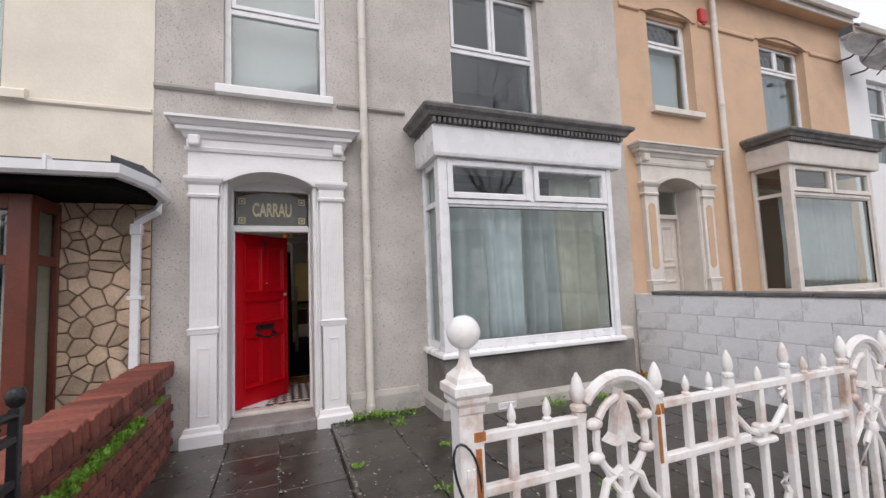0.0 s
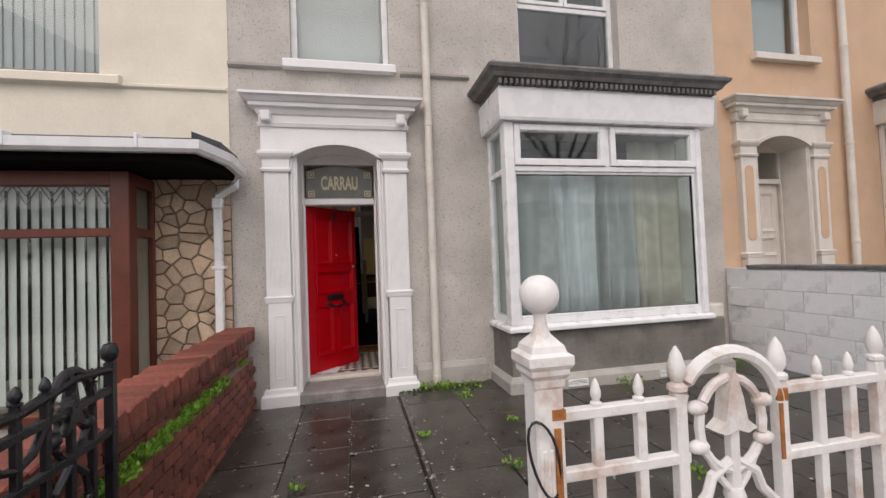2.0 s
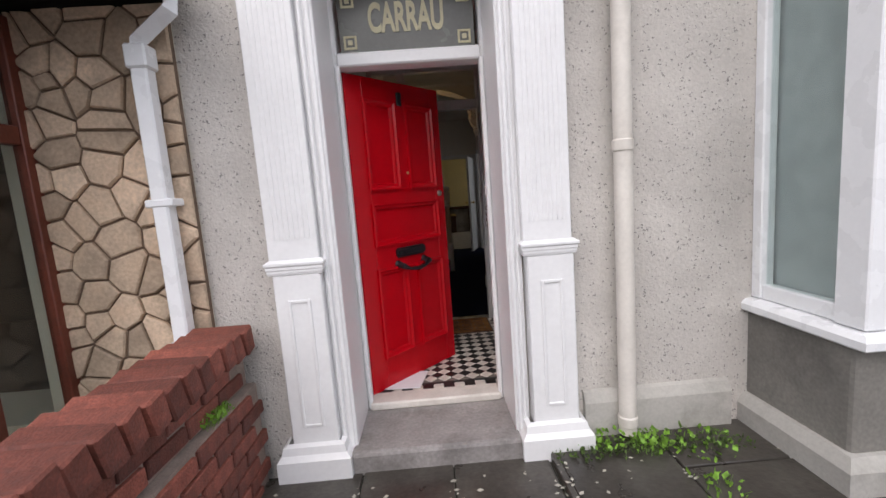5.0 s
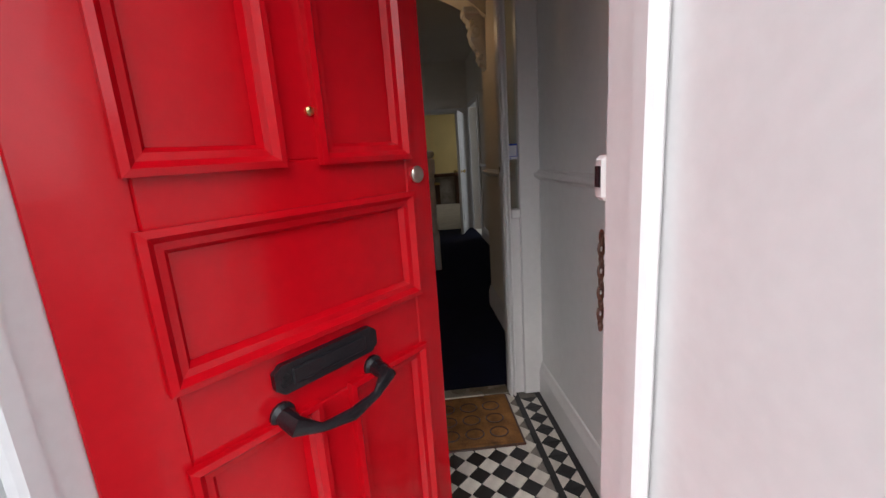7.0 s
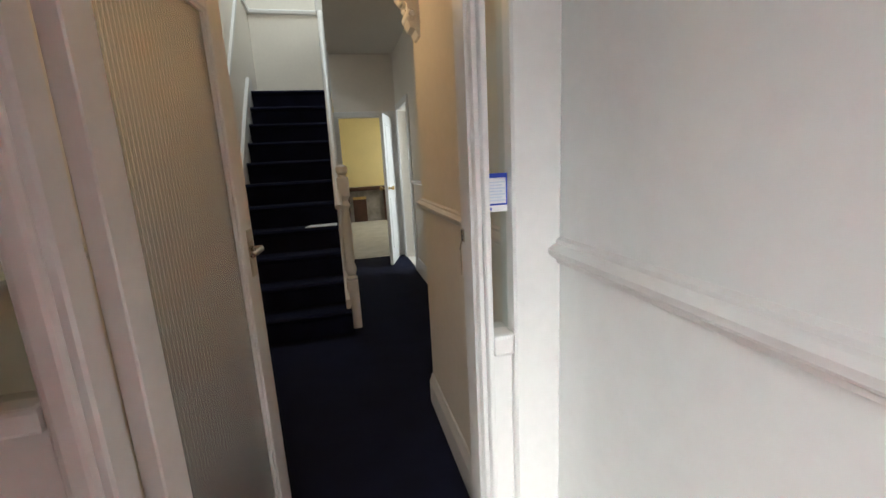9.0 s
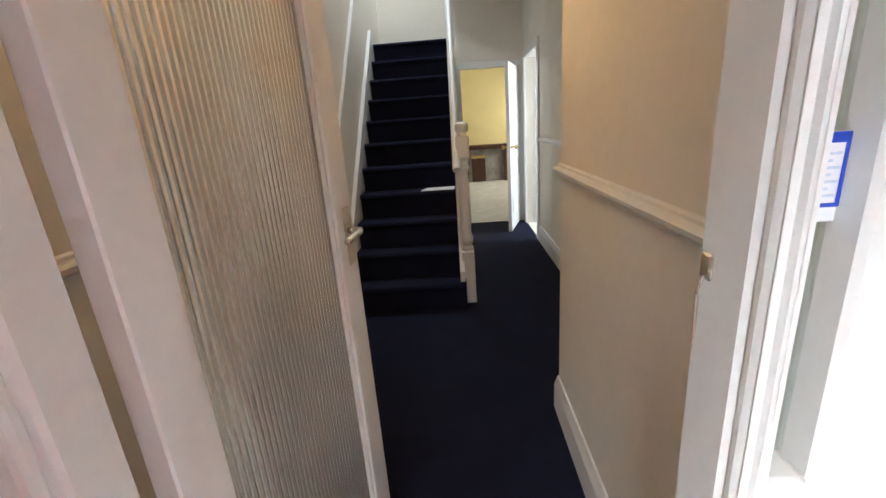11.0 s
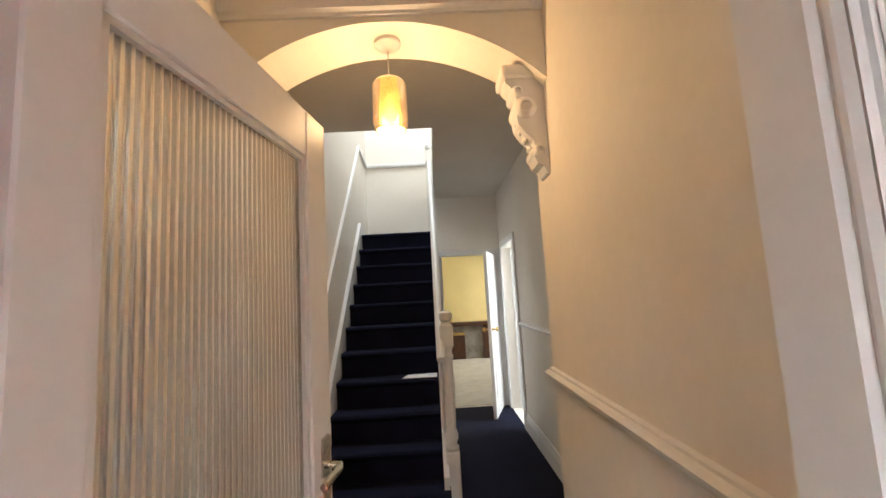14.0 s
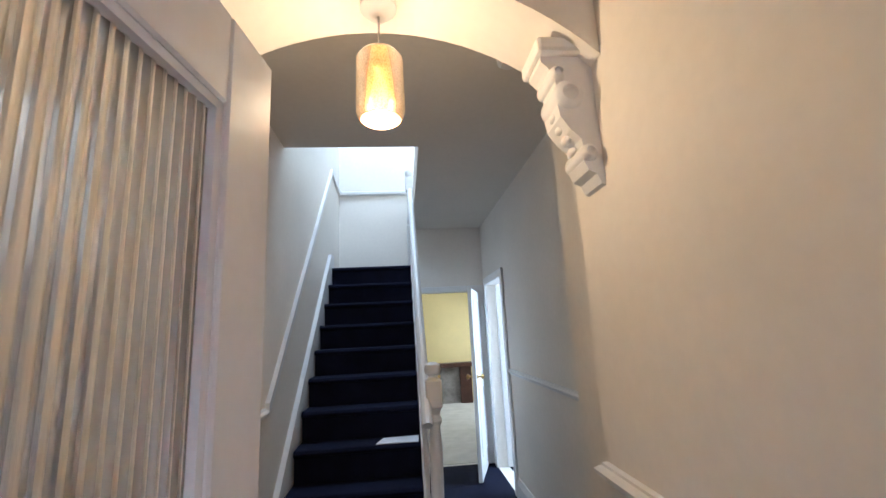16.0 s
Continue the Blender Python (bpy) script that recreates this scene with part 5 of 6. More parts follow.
curtain("net_curtain", W1[0] + 0.06, W1[1] - 0.06, 4.9, 3.5, 5.2, BLIND, "pale translucent sheet behind the upper window", 0.004, 0.3, 15)
solid("bay_sheet", B((1.62, 1.624, 4.15, 4.55, 0.75, 2.66)), NET, "pale net hung across the side of the bay", "curtain")
solid("bay_inside_ledge", B((1.62, 3.78, 4.12, 5.0, 0.62, 0.72)), TRIM, "painted ledge inside the bay window", "window ledge", "structure")
solid("bay_soffit", B((1.58, 3.8, 4.12, 5.0, 2.705, 2.735)), CEILP, "painted ceiling of the bay window", "ceiling", "structure")


# ---- cream neighbour: bay with blinds, canopy, stone cladding ----
t = thing("brown_bay_window", (-3.0, 4.1, 0.25), "brown timber bay window with leaded top lights", "bay window", kind="structure")
BF, BX = 4.05, -1.78
part("corner_post", B((BX - 0.14, BX, BF, BF + 0.13, 0.27, 2.20), bevel=0.006), BROWN, t)
part("corner_post", B((-5.3, -5.16, BF, BF + 0.13, 0.27, 2.20), bevel=0.006), BROWN, t)
part("centre_post", B((-3.6, -3.5, BF, BF + 0.1, 0.27, 2.20), bevel=0.006), BROWN, t)
part("transom", B((-5.16, -3.6, BF + 0.01, BF + 0.09, 1.66, 1.73), (-3.5, BX - 0.14, BF + 0.01, BF + 0.09, 1.66, 1.73), bevel=0.004), BROWN, t)
part("head_rail", B((-5.16, BX - 0.14, BF + 0.01, BF + 0.1, 2.08, 2.2), bevel=0.004), BROWN, t)
part("sill", B((-5.4, BX + 0.04, BF - 0.06, BF + 0.12, 0.19, 0.27), bevel=0.01), BROWN, t)
part("side_post", B((BX - 0.05, BX, FRONT - 0.09, FRONT - 0.02, 0.27, 2.20), bevel=0.004), BROWN, t)
part("side_transom", B((BX - 0.06, BX - 0.005, BF + 0.13, FRONT - 0.09, 1.66, 1.74), bevel=0.004), BROWN, t)
part("side_rail", B((BX - 0.06, BX - 0.005, BF + 0.13, FRONT - 0.09, 0.27, 0.33), (BX - 0.06, BX - 0.005, BF + 0.13, FRONT - 0.09, 2.1, 2.2)), BROWN, t)
part("dwarf_wall", B((-5.35, BX - 0.01, BF + 0.03, FRONT, -0.06, 0.19)), CREAM, t)
for nm, bx in (("pane", (-3.5, BX - 0.14, BF + 0.045, BF + 0.051, 0.27, 1.66)), ("pane", (-3.5, BX - 0.14, BF + 0.045, BF + 0.051, 1.73, 2.08)), ("pane", (-5.16, -3.6, BF + 0.045, BF + 0.051, 0.27, 1.66)),
               ("pane", (-5.16, -3.6, BF + 0.045, BF + 0.051, 1.73, 2.08)), ("side_pane", (BX - 0.035, BX - 0.029, BF + 0.13, FRONT - 0.09, 0.33, 1.66)), ("side_pane", (BX - 0.035, BX - 0.029, BF + 0.13, FRONT - 0.09, 1.74, 2.1))):
    g = part(nm, B(bx), GLASS, t)
    g.visible_shadow = False
bm = bmesh.new()
for i in range(9):
    c = -3.45 + i * 0.185
    tube([(c - 0.092, BF + 0.04, 2.08), (c, BF + 0.04, 1.93), (c + 0.092, BF + 0.04, 2.08)], 0.005, 4, bm)
    tube([(c - 0.06, BF + 0.04, 2.085), (c, BF + 0.04, 2.0), (c + 0.06, BF + 0.04, 2.085)], 0.005, 4, bm)
part("lead_lattice", bm, LEAD, t)
b = thing("vertical_blind", (-2.7, 4.24, 2.06), "white vertical slat blind half turned in the brown bay", "vertical blind")
part("head_track", B((-3.5, BX - 0.15, 4.22, 4.26, 2.07, 2.1)), BLIND, b)
slat = B((-0.043, 0.043, -0.001, 0.001, 0.0, 1.77))
first = part("slat", slat, BLIND, b)
first.matrix_basis = pose(-3.45, 4.24, 0.30, 0, 0, -25)
first.matrix_parent_inverse = b.matrix_basis.inverted()
for i in range(1, 19):
    o = first.copy()
    scene.collection.objects.link(o)
    o.matrix_basis = pose(-3.45 + i * 0.081, 4.24, 0.30, 0, 0, -25 + 4 * math.sin(i * 1.7))
b2 = thing("vertical_blind", (-3.0, 4.85, 4.6), "white vertical slat blind in the upper window", "vertical blind")
f2 = part("slat", B((-0.043, 0.043, -0.001, 0.001, 0.0, 1.8)), BLIND, b2)
f2.matrix_basis = pose(-3.66, 4.85, 3.25, 0, 0, -14)
f2.matrix_parent_inverse = b2.matrix_basis.inverted()
for i in range(1, 17):
    o = f2.copy()
    scene.collection.objects.link(o)
    o.matrix_basis = pose(-3.66 + i * 0.085, 4.85, 3.25, 0, 0, -14)

t = thing("porch_canopy", (-3.0, 4.0, 2.25), "dark lean-to canopy with white plastic gutter", "canopy", kind="structure")
BLACKW = material("near_black_soffit", (0.006, 0.0055, 0.005), 0.9, 0, 8, 0.3, 0.3, 60, spec=0.1)
part("soffit", prism([(-5.6, 3.78), (-1.20, 3.78), (-1.09, 4.05), (-1.08, 4.555), (-5.6, 4.555)], 2.22, 2.34, "z"), BLACKW, t, "near-black soffit")
part("lean_to_roof", prism([(3.74, 2.40), (4.56, 2.60), (4.56, 2.34), (3.78, 2.34)], -5.6, -1.20, "x"), SLATER, t)
part("roof_hip", prism([(-1.20, 3.76), (-1.07, 4.05), (-1.06, 4.555), (-1.20, 4.555)], 2.342, 2.46, "z"), SLATER, t)
part("gutter", sweep([(0.0, 0.07), (0.005, 0.0), (0.03, -0.025), (0.08, -0.025), (0.105, 0.0), (0.11, 0.07), (0.098, 0.07), (0.09, 0.008), (0.02, 0.008), (0.012, 0.07)],
                     [(-5.6, 3.775, 2.30), (-1.19, 3.775, 2.30), (-1.08, 4.06, 2.28), (-1.07, 4.5, 2.26)]), UPVC, t, "white plastic gutter")
for x in (-1.55, -2.4, -3.3):
    part("gutter_bracket", B((x - 0.012, x + 0.012, 3.655, 3.79, 2.295, 2.41), bevel=0.004), UPVC, t)
t = thing("square_downpipe", (-1.22, 4.47, 0.0), "white square plastic downpipe with swan neck", "downpipe", "rainwater pipes")
part("pipe", B((-1.255, -1.185, 4.43, 4.50, -0.02, 2.0), bevel=0.008), UPVC, t)
part("neck", tube([(-1.22, 4.465, 1.97), (-1.22, 4.465, 2.05), (-1.05, 4.43, 2.15), (-1.02, 4.42, 2.27)], 0.042, 4), UPVC, t)
part("socket", B((-1.265, -1.175, 4.42, 4.51, 1.93, 2.03), bevel=0.008), UPVC, t)
for z in (0.7, 1.35):
    part("clip", B((-1.28, -1.16, 4.425, 4.545, z, z + 0.035), bevel=0.006), UPVC, t)


def crazy_cells(x0, x1, z0, z1, n, seed):
    """Irregular stones: cells round scattered seeds, clipped to a rectangle."""
    rng = random.Random(seed)
    pts = []
    while len(pts) < n:
        p = (rng.uniform(x0, x1), rng.uniform(z0, z1))
        lim = rng.choice((0.07, 0.1, 0.16))
        if all(math.hypot(p[0] - q[0], (p[1] - q[1]) * 1.25) > lim for q in pts):
            pts.append(p)
        elif rng.random() < 0.002:
            pts.append(p)
    for p in pts:
        poly = [(x0, z0), (x1, z0), (x1, z1), (x0, z1)]
        for q in pts:
            if q is p:
                continue
            mx, mz, nx, nz = (p[0] + q[0]) / 2, (p[1] + q[1]) / 2, q[0] - p[0], q[1] - p[1]
            nl = math.hypot(nx, nz)
            g = 0.006
            out = []
            for i in range(len(poly)):
                a, c = poly[i], poly[(i + 1) % len(poly)]
                da = ((a[0] - mx) * nx + (a[1] - mz) * nz) / nl + g
                dc = ((c[0] - mx) * nx + (c[1] - mz) * nz) / nl + g
                if da <= 0:
                    out.append(a)
                if da * dc < 0:
                    s = da / (da - dc)
                    out.append((a[0] + s * (c[0] - a[0]), a[1] + s * (c[1] - a[1])))
            poly = out
            if len(poly) < 3:
                break
        if len(poly) >= 3:
            yield p, poly


clad = solid("stone_cladding", B((BX - 0.02, -1.125, FRONT - 0.035, FRONT - 0.012, -0.06, 2.36)), JOINT, "crazy-paved buff stone cladding beside the bay", "stone cladding", "structure")
rng = random.Random(8)
for p, poly in crazy_cells(BX - 0.02, -1.127, 0.0, 2.34, 84, 21):
    bm = bmesh.new()
    d = FRONT - 0.048 - rng.uniform(0, 0.012)
    c = (sum(a for a, _ in poly) / len(poly), sum(q for _, q in poly) / len(poly))
    v0 = [bm.verts.new((a, FRONT - 0.034, q)) for a, q in poly]
    v1 = [bm.verts.new((a, d + 0.008, q)) for a, q in poly]
    v2 = [bm.verts.new((c[0] + (a - c[0]) * 0.9, d + rng.uniform(-0.003, 0.003), c[1] + (q - c[1]) * 0.9)) for a, q in poly]
    k = len(poly)
    for i in range(k):
        bm.faces.new((v0[i], v0[(i + 1) % k], v1[(i + 1) % k], v1[i]))
        bm.faces.new((v1[i], v1[(i + 1) % k], v2[(i + 1) % k], v2[i]))
    bm.faces.new(v2)
    bmesh.ops.recalc_face_normals(bm, faces=bm.faces[:])
    part("stone", bm, STONE, clad)


# ---- alarm box, dishes ----
t = thing("alarm_box", (6.52, FRONT, 5.5), "red burglar alarm box below the eaves", "alarm box")
REDB = material("red_alarm_plastic", (0.5, 0.03, 0.03), 0.4)
part("casing", B((6.44, 6.60, FRONT - 0.07, FRONT, 5.5, 5.74), bevel=0.02, seg=2), REDB, t)
part("strobe", lathe([(0.03, 5.47), (0.03, 5.5)], (6.52, FRONT - 0.035, 0), 12), REDB, t, smooth=True)
for x, z in ((10.35, 5.55), (10.8, 5.35)):
    t = thing("satellite_dish", (x, FRONT, z), "grey satellite dish bracketed to the wall", "satellite dish", "satellite dishes")
    bm = lathe([(0.005, 0.0), (0.12, 0.015), (0.22, 0.05), (0.30, 0.1), (0.305, 0.1), (0.22, 0.04), (0.12, 0.005), (0.004, -0.01)], seg=24)
    bmesh.ops.transform(bm, matrix=pose(x + 0.05, FRONT - 0.35, z, 70, 0, -35), verts=bm.verts[:])
    part("dish", bm, LEAD, t, smooth=True)
    part("wall_arm", tube([(x - 0.05, FRONT, z - 0.1), (x, FRONT - 0.2, z - 0.1), (x + 0.05, FRONT - 0.33, z)], 0.018, 8), BLACK, t)
    part("receiver_arm", tube([(x + 0.05, FRONT - 0.35, z - 0.25), (x - 0.25, FRONT - 0.75, z - 0.1)], 0.012, 6), LEAD, t)
    part("receiver", B((x - 0.3, x - 0.2, FRONT - 0.8, FRONT - 0.7, z - 0.12, z - 0.06), bevel=0.01), LEAD, t)


# ---- railing and gates ----
RY = 0.95
t = thing("gate_post", (0.40, 0.92, 0), "white cast iron gate post with ball finial and rust", "gate post")
gx, gy, w = 0.40, 0.92, 0.030
part("shaft", B((gx - w, gx + w, gy - w, gy + w, -0.02, 1.10), bevel=0.005), IRONW, t)
for s in (-0.015, 0.0, 0.015):
    part("flute_rib", B((gx + s - 0.004, gx + s + 0.004, gy - w - 0.004, gy - w + 0.002, 0.1, 0.98), bevel=0.002), IRONW, t)
sq = [(gx - 0.022, gy + 0.022), (gx - 0.022, gy - 0.022), (gx + 0.022, gy - 0.022), (gx + 0.022, gy + 0.022)]
part("rust_band", sweep([(0.005, 1.04), (0.0115, 1.035), (0.0118, 1.055), (0.005, 1.06)], [(gx + 0.003, gy - 0.02), (gx + 0.02, gy - 0.02), (gx + 0.02, gy + 0.015)]), RUST, t, "flaking orange rust patch")
part("rust_streak", B((gx + 0.006, gx + 0.019, gy - w - 0.0045, gy - w + 0.001, 0.35, 1.02)), RUST, t, "rust run down the post")
part("cap_moulding", sweep([(0, 1.10), (0.010, 1.10), (0.011, 1.115), (0.018, 1.125), (0.018, 1.135), (0.025, 1.145), (0.025, 1.162), (0.015, 1.168), (0.012, 1.18), (-0.006, 1.20), (-0.012, 1.21)], sq, True), IRONW, t)
part("cap_neck", lathe([(0.026, 1.18), (0.018, 1.205), (0.013, 1.22), (0.013, 1.238), (0.018, 1.248)], (gx, gy, 0), 20), IRONW, t, smooth=True)
part("ball_finial", lathe([(0.04 * math.sin(math.pi * i / 12) + 0.0005, 1.28 - 0.04 * math.cos(math.pi * i / 12)) for i in range(13)], (gx, gy, 0), 24), IRONW, t, smooth=True)
part("latch_scroll", tube([(gx - w - 0.004, gy - 0.01, 0.79), (gx - 0.075, gy - 0.02, 0.80), (gx - 0.085, gy - 0.02, 0.86), (gx - 0.10, gy - 0.02, 0.87), (gx - 0.105, gy - 0.02, 0.84)], 0.011, 8), IRONW, t, "", True)
c = thing("cable_loop", (0.37, 0.87, 0.9), "dark looped wire hanging on the gate post", "wire")
loop = [(gx - 0.018 + 0.028 * math.sin(a) - 0.015 * math.cos(a), gy - w - 0.007 - 0.006 * math.sin(2 * a), 0.965 + 0.075 * math.cos(a)) for a in [2 * math.pi * i / 20 for i in range(20)]]
part("wire", tube(loop, 0.003, 6, closed=True), BLACK, c)

TIP = [(0.008, 0.0), (0.0125, 0.003), (0.0125, 0.009), (0.007, 0.013), (0.011, 0.022), (0.0115, 0.032), (0.007, 0.05), (0.0015, 0.06)]
TOPZ, MIDZ = 1.03, 0.865


def railing(x0, n):
    """Cast railing: plain pickets, arched wheel panels and hanging scrolls in turn."""
    r = thing("iron_railing", (x0, RY, 0), "chipped white cast iron railing with arched panels", "railing")

    def bar(x, top, thick=0.011, tip=True, big=1.0):
        b = part("picket", B((x - thick, x + thick, RY - thick, RY + thick, 0.04, top), bevel=0.003), IRONW, r)
        if tip:
            k = thick / 0.011 * big
            part("spear_tip", lathe([(q * k, z * k) for q, z in TIP], (x, RY, top), 10), IRONW, b, smooth=True)

    def level(a, b, z, h=0.012):
        part("rail", B((a, b, RY - 0.0125, RY + 0.0125, z - h, z + h), bevel=0.003), IRONW, r)

    def band(pts, rad=0.011, nm="scroll"):
        part(nm, tube([(x, RY, z) for x, z in pts], rad, 7), IRONW, r, "", True)

    def arch(a, b):
        m, rad = (a + b) / 2, (b - a) / 2
        bar(a, 1.04, 0.014, big=1.35), bar(b, 1.04, 0.014, big=1.35)
        part("rust_patch", B((b - 0.015, b + 0.0155, RY - 0.0155, RY + 0.0155, 0.992, 1.028), bevel=0.004), RUST, r, "orange rust patch")
        part("rust_patch", B((b - 0.0145, b - 0.004, RY - 0.0148, RY - 0.012, 0.86, 0.99)), RUST, r, "orange rust run")
        band([(m - rad * math.cos(q), 0.985 + 0.135 * math.sin(q)) for q in [math.pi * i / 16 for i in range(17)]], 0.016, "arch_band")
        part("wheel_ring", tube([(m + 0.088 * math.cos(q), RY, 0.955 + 0.105 * math.sin(q)) for q in [2 * math.pi * i / 22 for i in range(22)]], 0.011, 7, closed=True), IRONW, r, "", True)
        bar(m, 1.05, 0.012, False)
        part("leaf_ornament", prism([(m - 0.055, 0.945), (m - 0.03, 0.965), (m - 0.02, 1.02), (m, 1.085), (m + 0.02, 1.02), (m + 0.03, 0.965), (m + 0.055, 0.945), (m + 0.03, 0.935), (m, 0.945), (m - 0.03, 0.935)], RY - 0.018, RY + 0.018), IRONW, r)
        for q in (25, 155, 205, 335):
            u, z = m + 0.088 * math.cos(radians(q)), 0.955 + 0.105 * math.sin(radians(q))
            bm = bmesh.new()
            bmesh.ops.create_icosphere(bm, subdivisions=2, radius=0.021)
            bmesh.ops.transform(bm, matrix=pose(u + 0.012 * math.cos(radians(q)), RY, z) @ Matrix.Diagonal((1.3, 0.8, 0.8, 1)), verts=bm.verts[:])
            part("boss", bm, IRONW, r, smooth=True)
        band([(m - rad + 0.01, 0.745), (m - rad + 0.03, 0.765), (m - 0.075, 0.80), (m - 0.06, 0.84), (m, 0.875), (m + 0.06, 0.84), (m + 0.075, 0.80), (m + rad - 0.03, 0.765), (m + rad - 0.01, 0.745)], 0.012)
        for s in (-1, 1):
            band([(m, 0.79), (m + s * 0.04, 0.74), (m + s * 0.075, 0.66), (m + s * 0.09, 0.5), (m + s * 0.085, 0.3), (m + s * 0.03, 0.2)], 0.011)
            band([(m, 0.79), (m + s * 0.035, 0.83), (m + s * 0.06, 0.875)], 0.009)
        part("boss", lathe([(0.018, 0.77), (0.024, 0.79), (0.018, 0.81)], (m, RY, 0), 12), IRONW, r, smooth=True)

    def scrolls(a, b):
        m = (a + b) / 2
        bar(a, 1.06, 0.013, big=1.25), bar(b, 1.06, 0.013, big=1.25), bar(m, 1.02, 0.011)
        for s in (-1, 1):
            e = a if s < 0 else b
            band([(e, 1.0), (e - s * 0.015, 0.94), (m + s * 0.065, 0.885), (m + s * 0.02, 0.87)], 0.011)
            band([(e - s * 0.01, 0.985), (e - s * 0.04, 0.97), (e - s * 0.045, 0.995), (e - s * 0.025, 1.0)], 0.008)
        part("cross_boss", B((m - 0.05, m + 0.05, RY - 0.02, RY + 0.02, 0.835, 0.855), bevel=0.006), IRONW, r)
        part("cross_boss", B((m - 0.03, m + 0.03, RY - 0.02, RY + 0.02, 0.87, 0.90), bevel=0.008), IRONW, r)
        for s in (-1, 1):
            band([(m + s * 0.1, 0.72), (m + s * 0.085, 0.69), (m + s * 0.105, 0.66), (m + s * 0.085, 0.62), (m + s * 0.1, 0.6)], 0.012)
    bar(0.535, TOPZ), bar(0.64, TOPZ)
    level(0.43, 0.74, TOPZ - 0.01), level(0.43, 0.76, MIDZ + 0.03), level(0.43, 0.74, 0.12)
    x = x0
    for i in range(n):
        arch(x, x + 0.28)
        for d in (0.40, 0.50, 0.975, 1.09):
            bar(x + d, TOPZ)
        scrolls(x + 0.59, x + 0.87)
        for z in (TOPZ - 0.01, MIDZ, 0.12):
            level(x + 0.28, x + 0.66 if z == MIDZ else x + 1.205, z)
            if z == MIDZ:
                level(x + 0.80, x + 1.205, z)
        level(x, x + 0.28, 0.12)
        x += 1.205
    bar(x, 1.06, 0.014)
    return r


railing(0.74, 3)
solid("railing_kerb", B((0.36, 4.6, RY - 0.07, RY + 0.07, -0.05, 0.04), bevel=0.015), STEP, "low stone kerb under the iron railing", "kerb", "structure")


def iron_gate():
    """Black scrolled gate folded back along the brick wall."""
    g = thing("iron_gate", (-0.85, 1.0, 0.05), "black cast iron scrolled garden gate standing open", "gate")
    X = -0.855

    def bar(y, z0, z1, r=0.011):
        b = part("upright", B((X - r, X + r, y - r, y + r, z0, z1), bevel=0.003), BLACK, g)
        part("spear_tip", lathe([(q * 1.3, z * 0.9) for q, z in TIP], (X, y, z1), 10), BLACK, b, smooth=True)

    def band(pts, r=0.012):
        part("scroll", tube([(X, y, z) for y, z in pts], r, 7), BLACK, g, "", True)
    for i, y in enumerate((1.02, 1.13, 1.24, 1.35, 1.46, 1.57, 1.68, 1.79, 1.90)):
        bar(y, 0.06, 0.96 + (0.07 if i in (0, 8) else 0.0) + 0.05 * math.sin(math.pi * i / 8), 0.016 if i in (0, 8) else 0.011)
    for z in (0.1, 0.5, 0.78, 0.93):
        part("rail", B((X - 0.013, X + 0.013, 1.0, 1.92, z - 0.013, z + 0.013), bevel=0.003), BLACK, g)
    for m in (1.24, 1.68):
        band([(m + 0.11 * math.cos(q), 0.90 + 0.15 * math.sin(q)) for q in [math.pi * i / 14 for i in range(15)]], 0.014)
        part("ring", tube([(X, m + 0.075 * math.cos(q), 0.86 + 0.075 * math.sin(q)) for q in [2 * math.pi * i / 18 for i in range(18)]], 0.012, 7, closed=True), BLACK, g, "", True)
        for s in (-1, 1):
            band([(m, 0.76), (m + s * 0.07, 0.70), (m + s * 0.09, 0.62), (m + s * 0.04, 0.56), (m, 0.52)])
            bm = bmesh.new()
            bmesh.ops.create_icosphere(bm, subdivisions=2, radius=0.026)
            bmesh.ops.transform(bm, matrix=pose(X, m + s * 0.08, 0.86) @ Matrix.Diagonal((0.8, 1.2, 0.9, 1)), verts=bm.verts[:])
            part("boss", bm, BLACK, g, smooth=True)
        part("leaf_ornament", prism([(m - 0.05, 0.86), (m - 0.02, 0.93), (m, 1.02), (m + 0.02, 0.93), (m + 0.05, 0.86), (m, 0.89)], X - 0.018, X + 0.018, "x"), BLACK, g)
    band([(1.35, 0.93), (1.40, 0.86), (1.46, 0.84), (1.52, 0.86), (1.57, 0.93)])
    part("knob", lathe([(0.012, 1.03), (0.026, 1.045), (0.03, 1.07), (0.02, 1.095), (0.004, 1.1)], (X, 1.90, 0), 14), BLACK, g, smooth=True)
    part("top_rail", tube([(X, 1.0, 0.97), (X, 1.2, 1.0), (X, 1.46, 0.985), (X, 1.7, 1.02), (X, 1.92, 1.0)], 0.016, 7), BLACK, g, "", True)


iron_gate()
solid("gate_pier", B((-1.16, -0.9, 0.86, 1.0, -0.05, 1.02), bevel=0.02), BRICK, "brick pier where the black gate hangs", "gate pier", "structure")


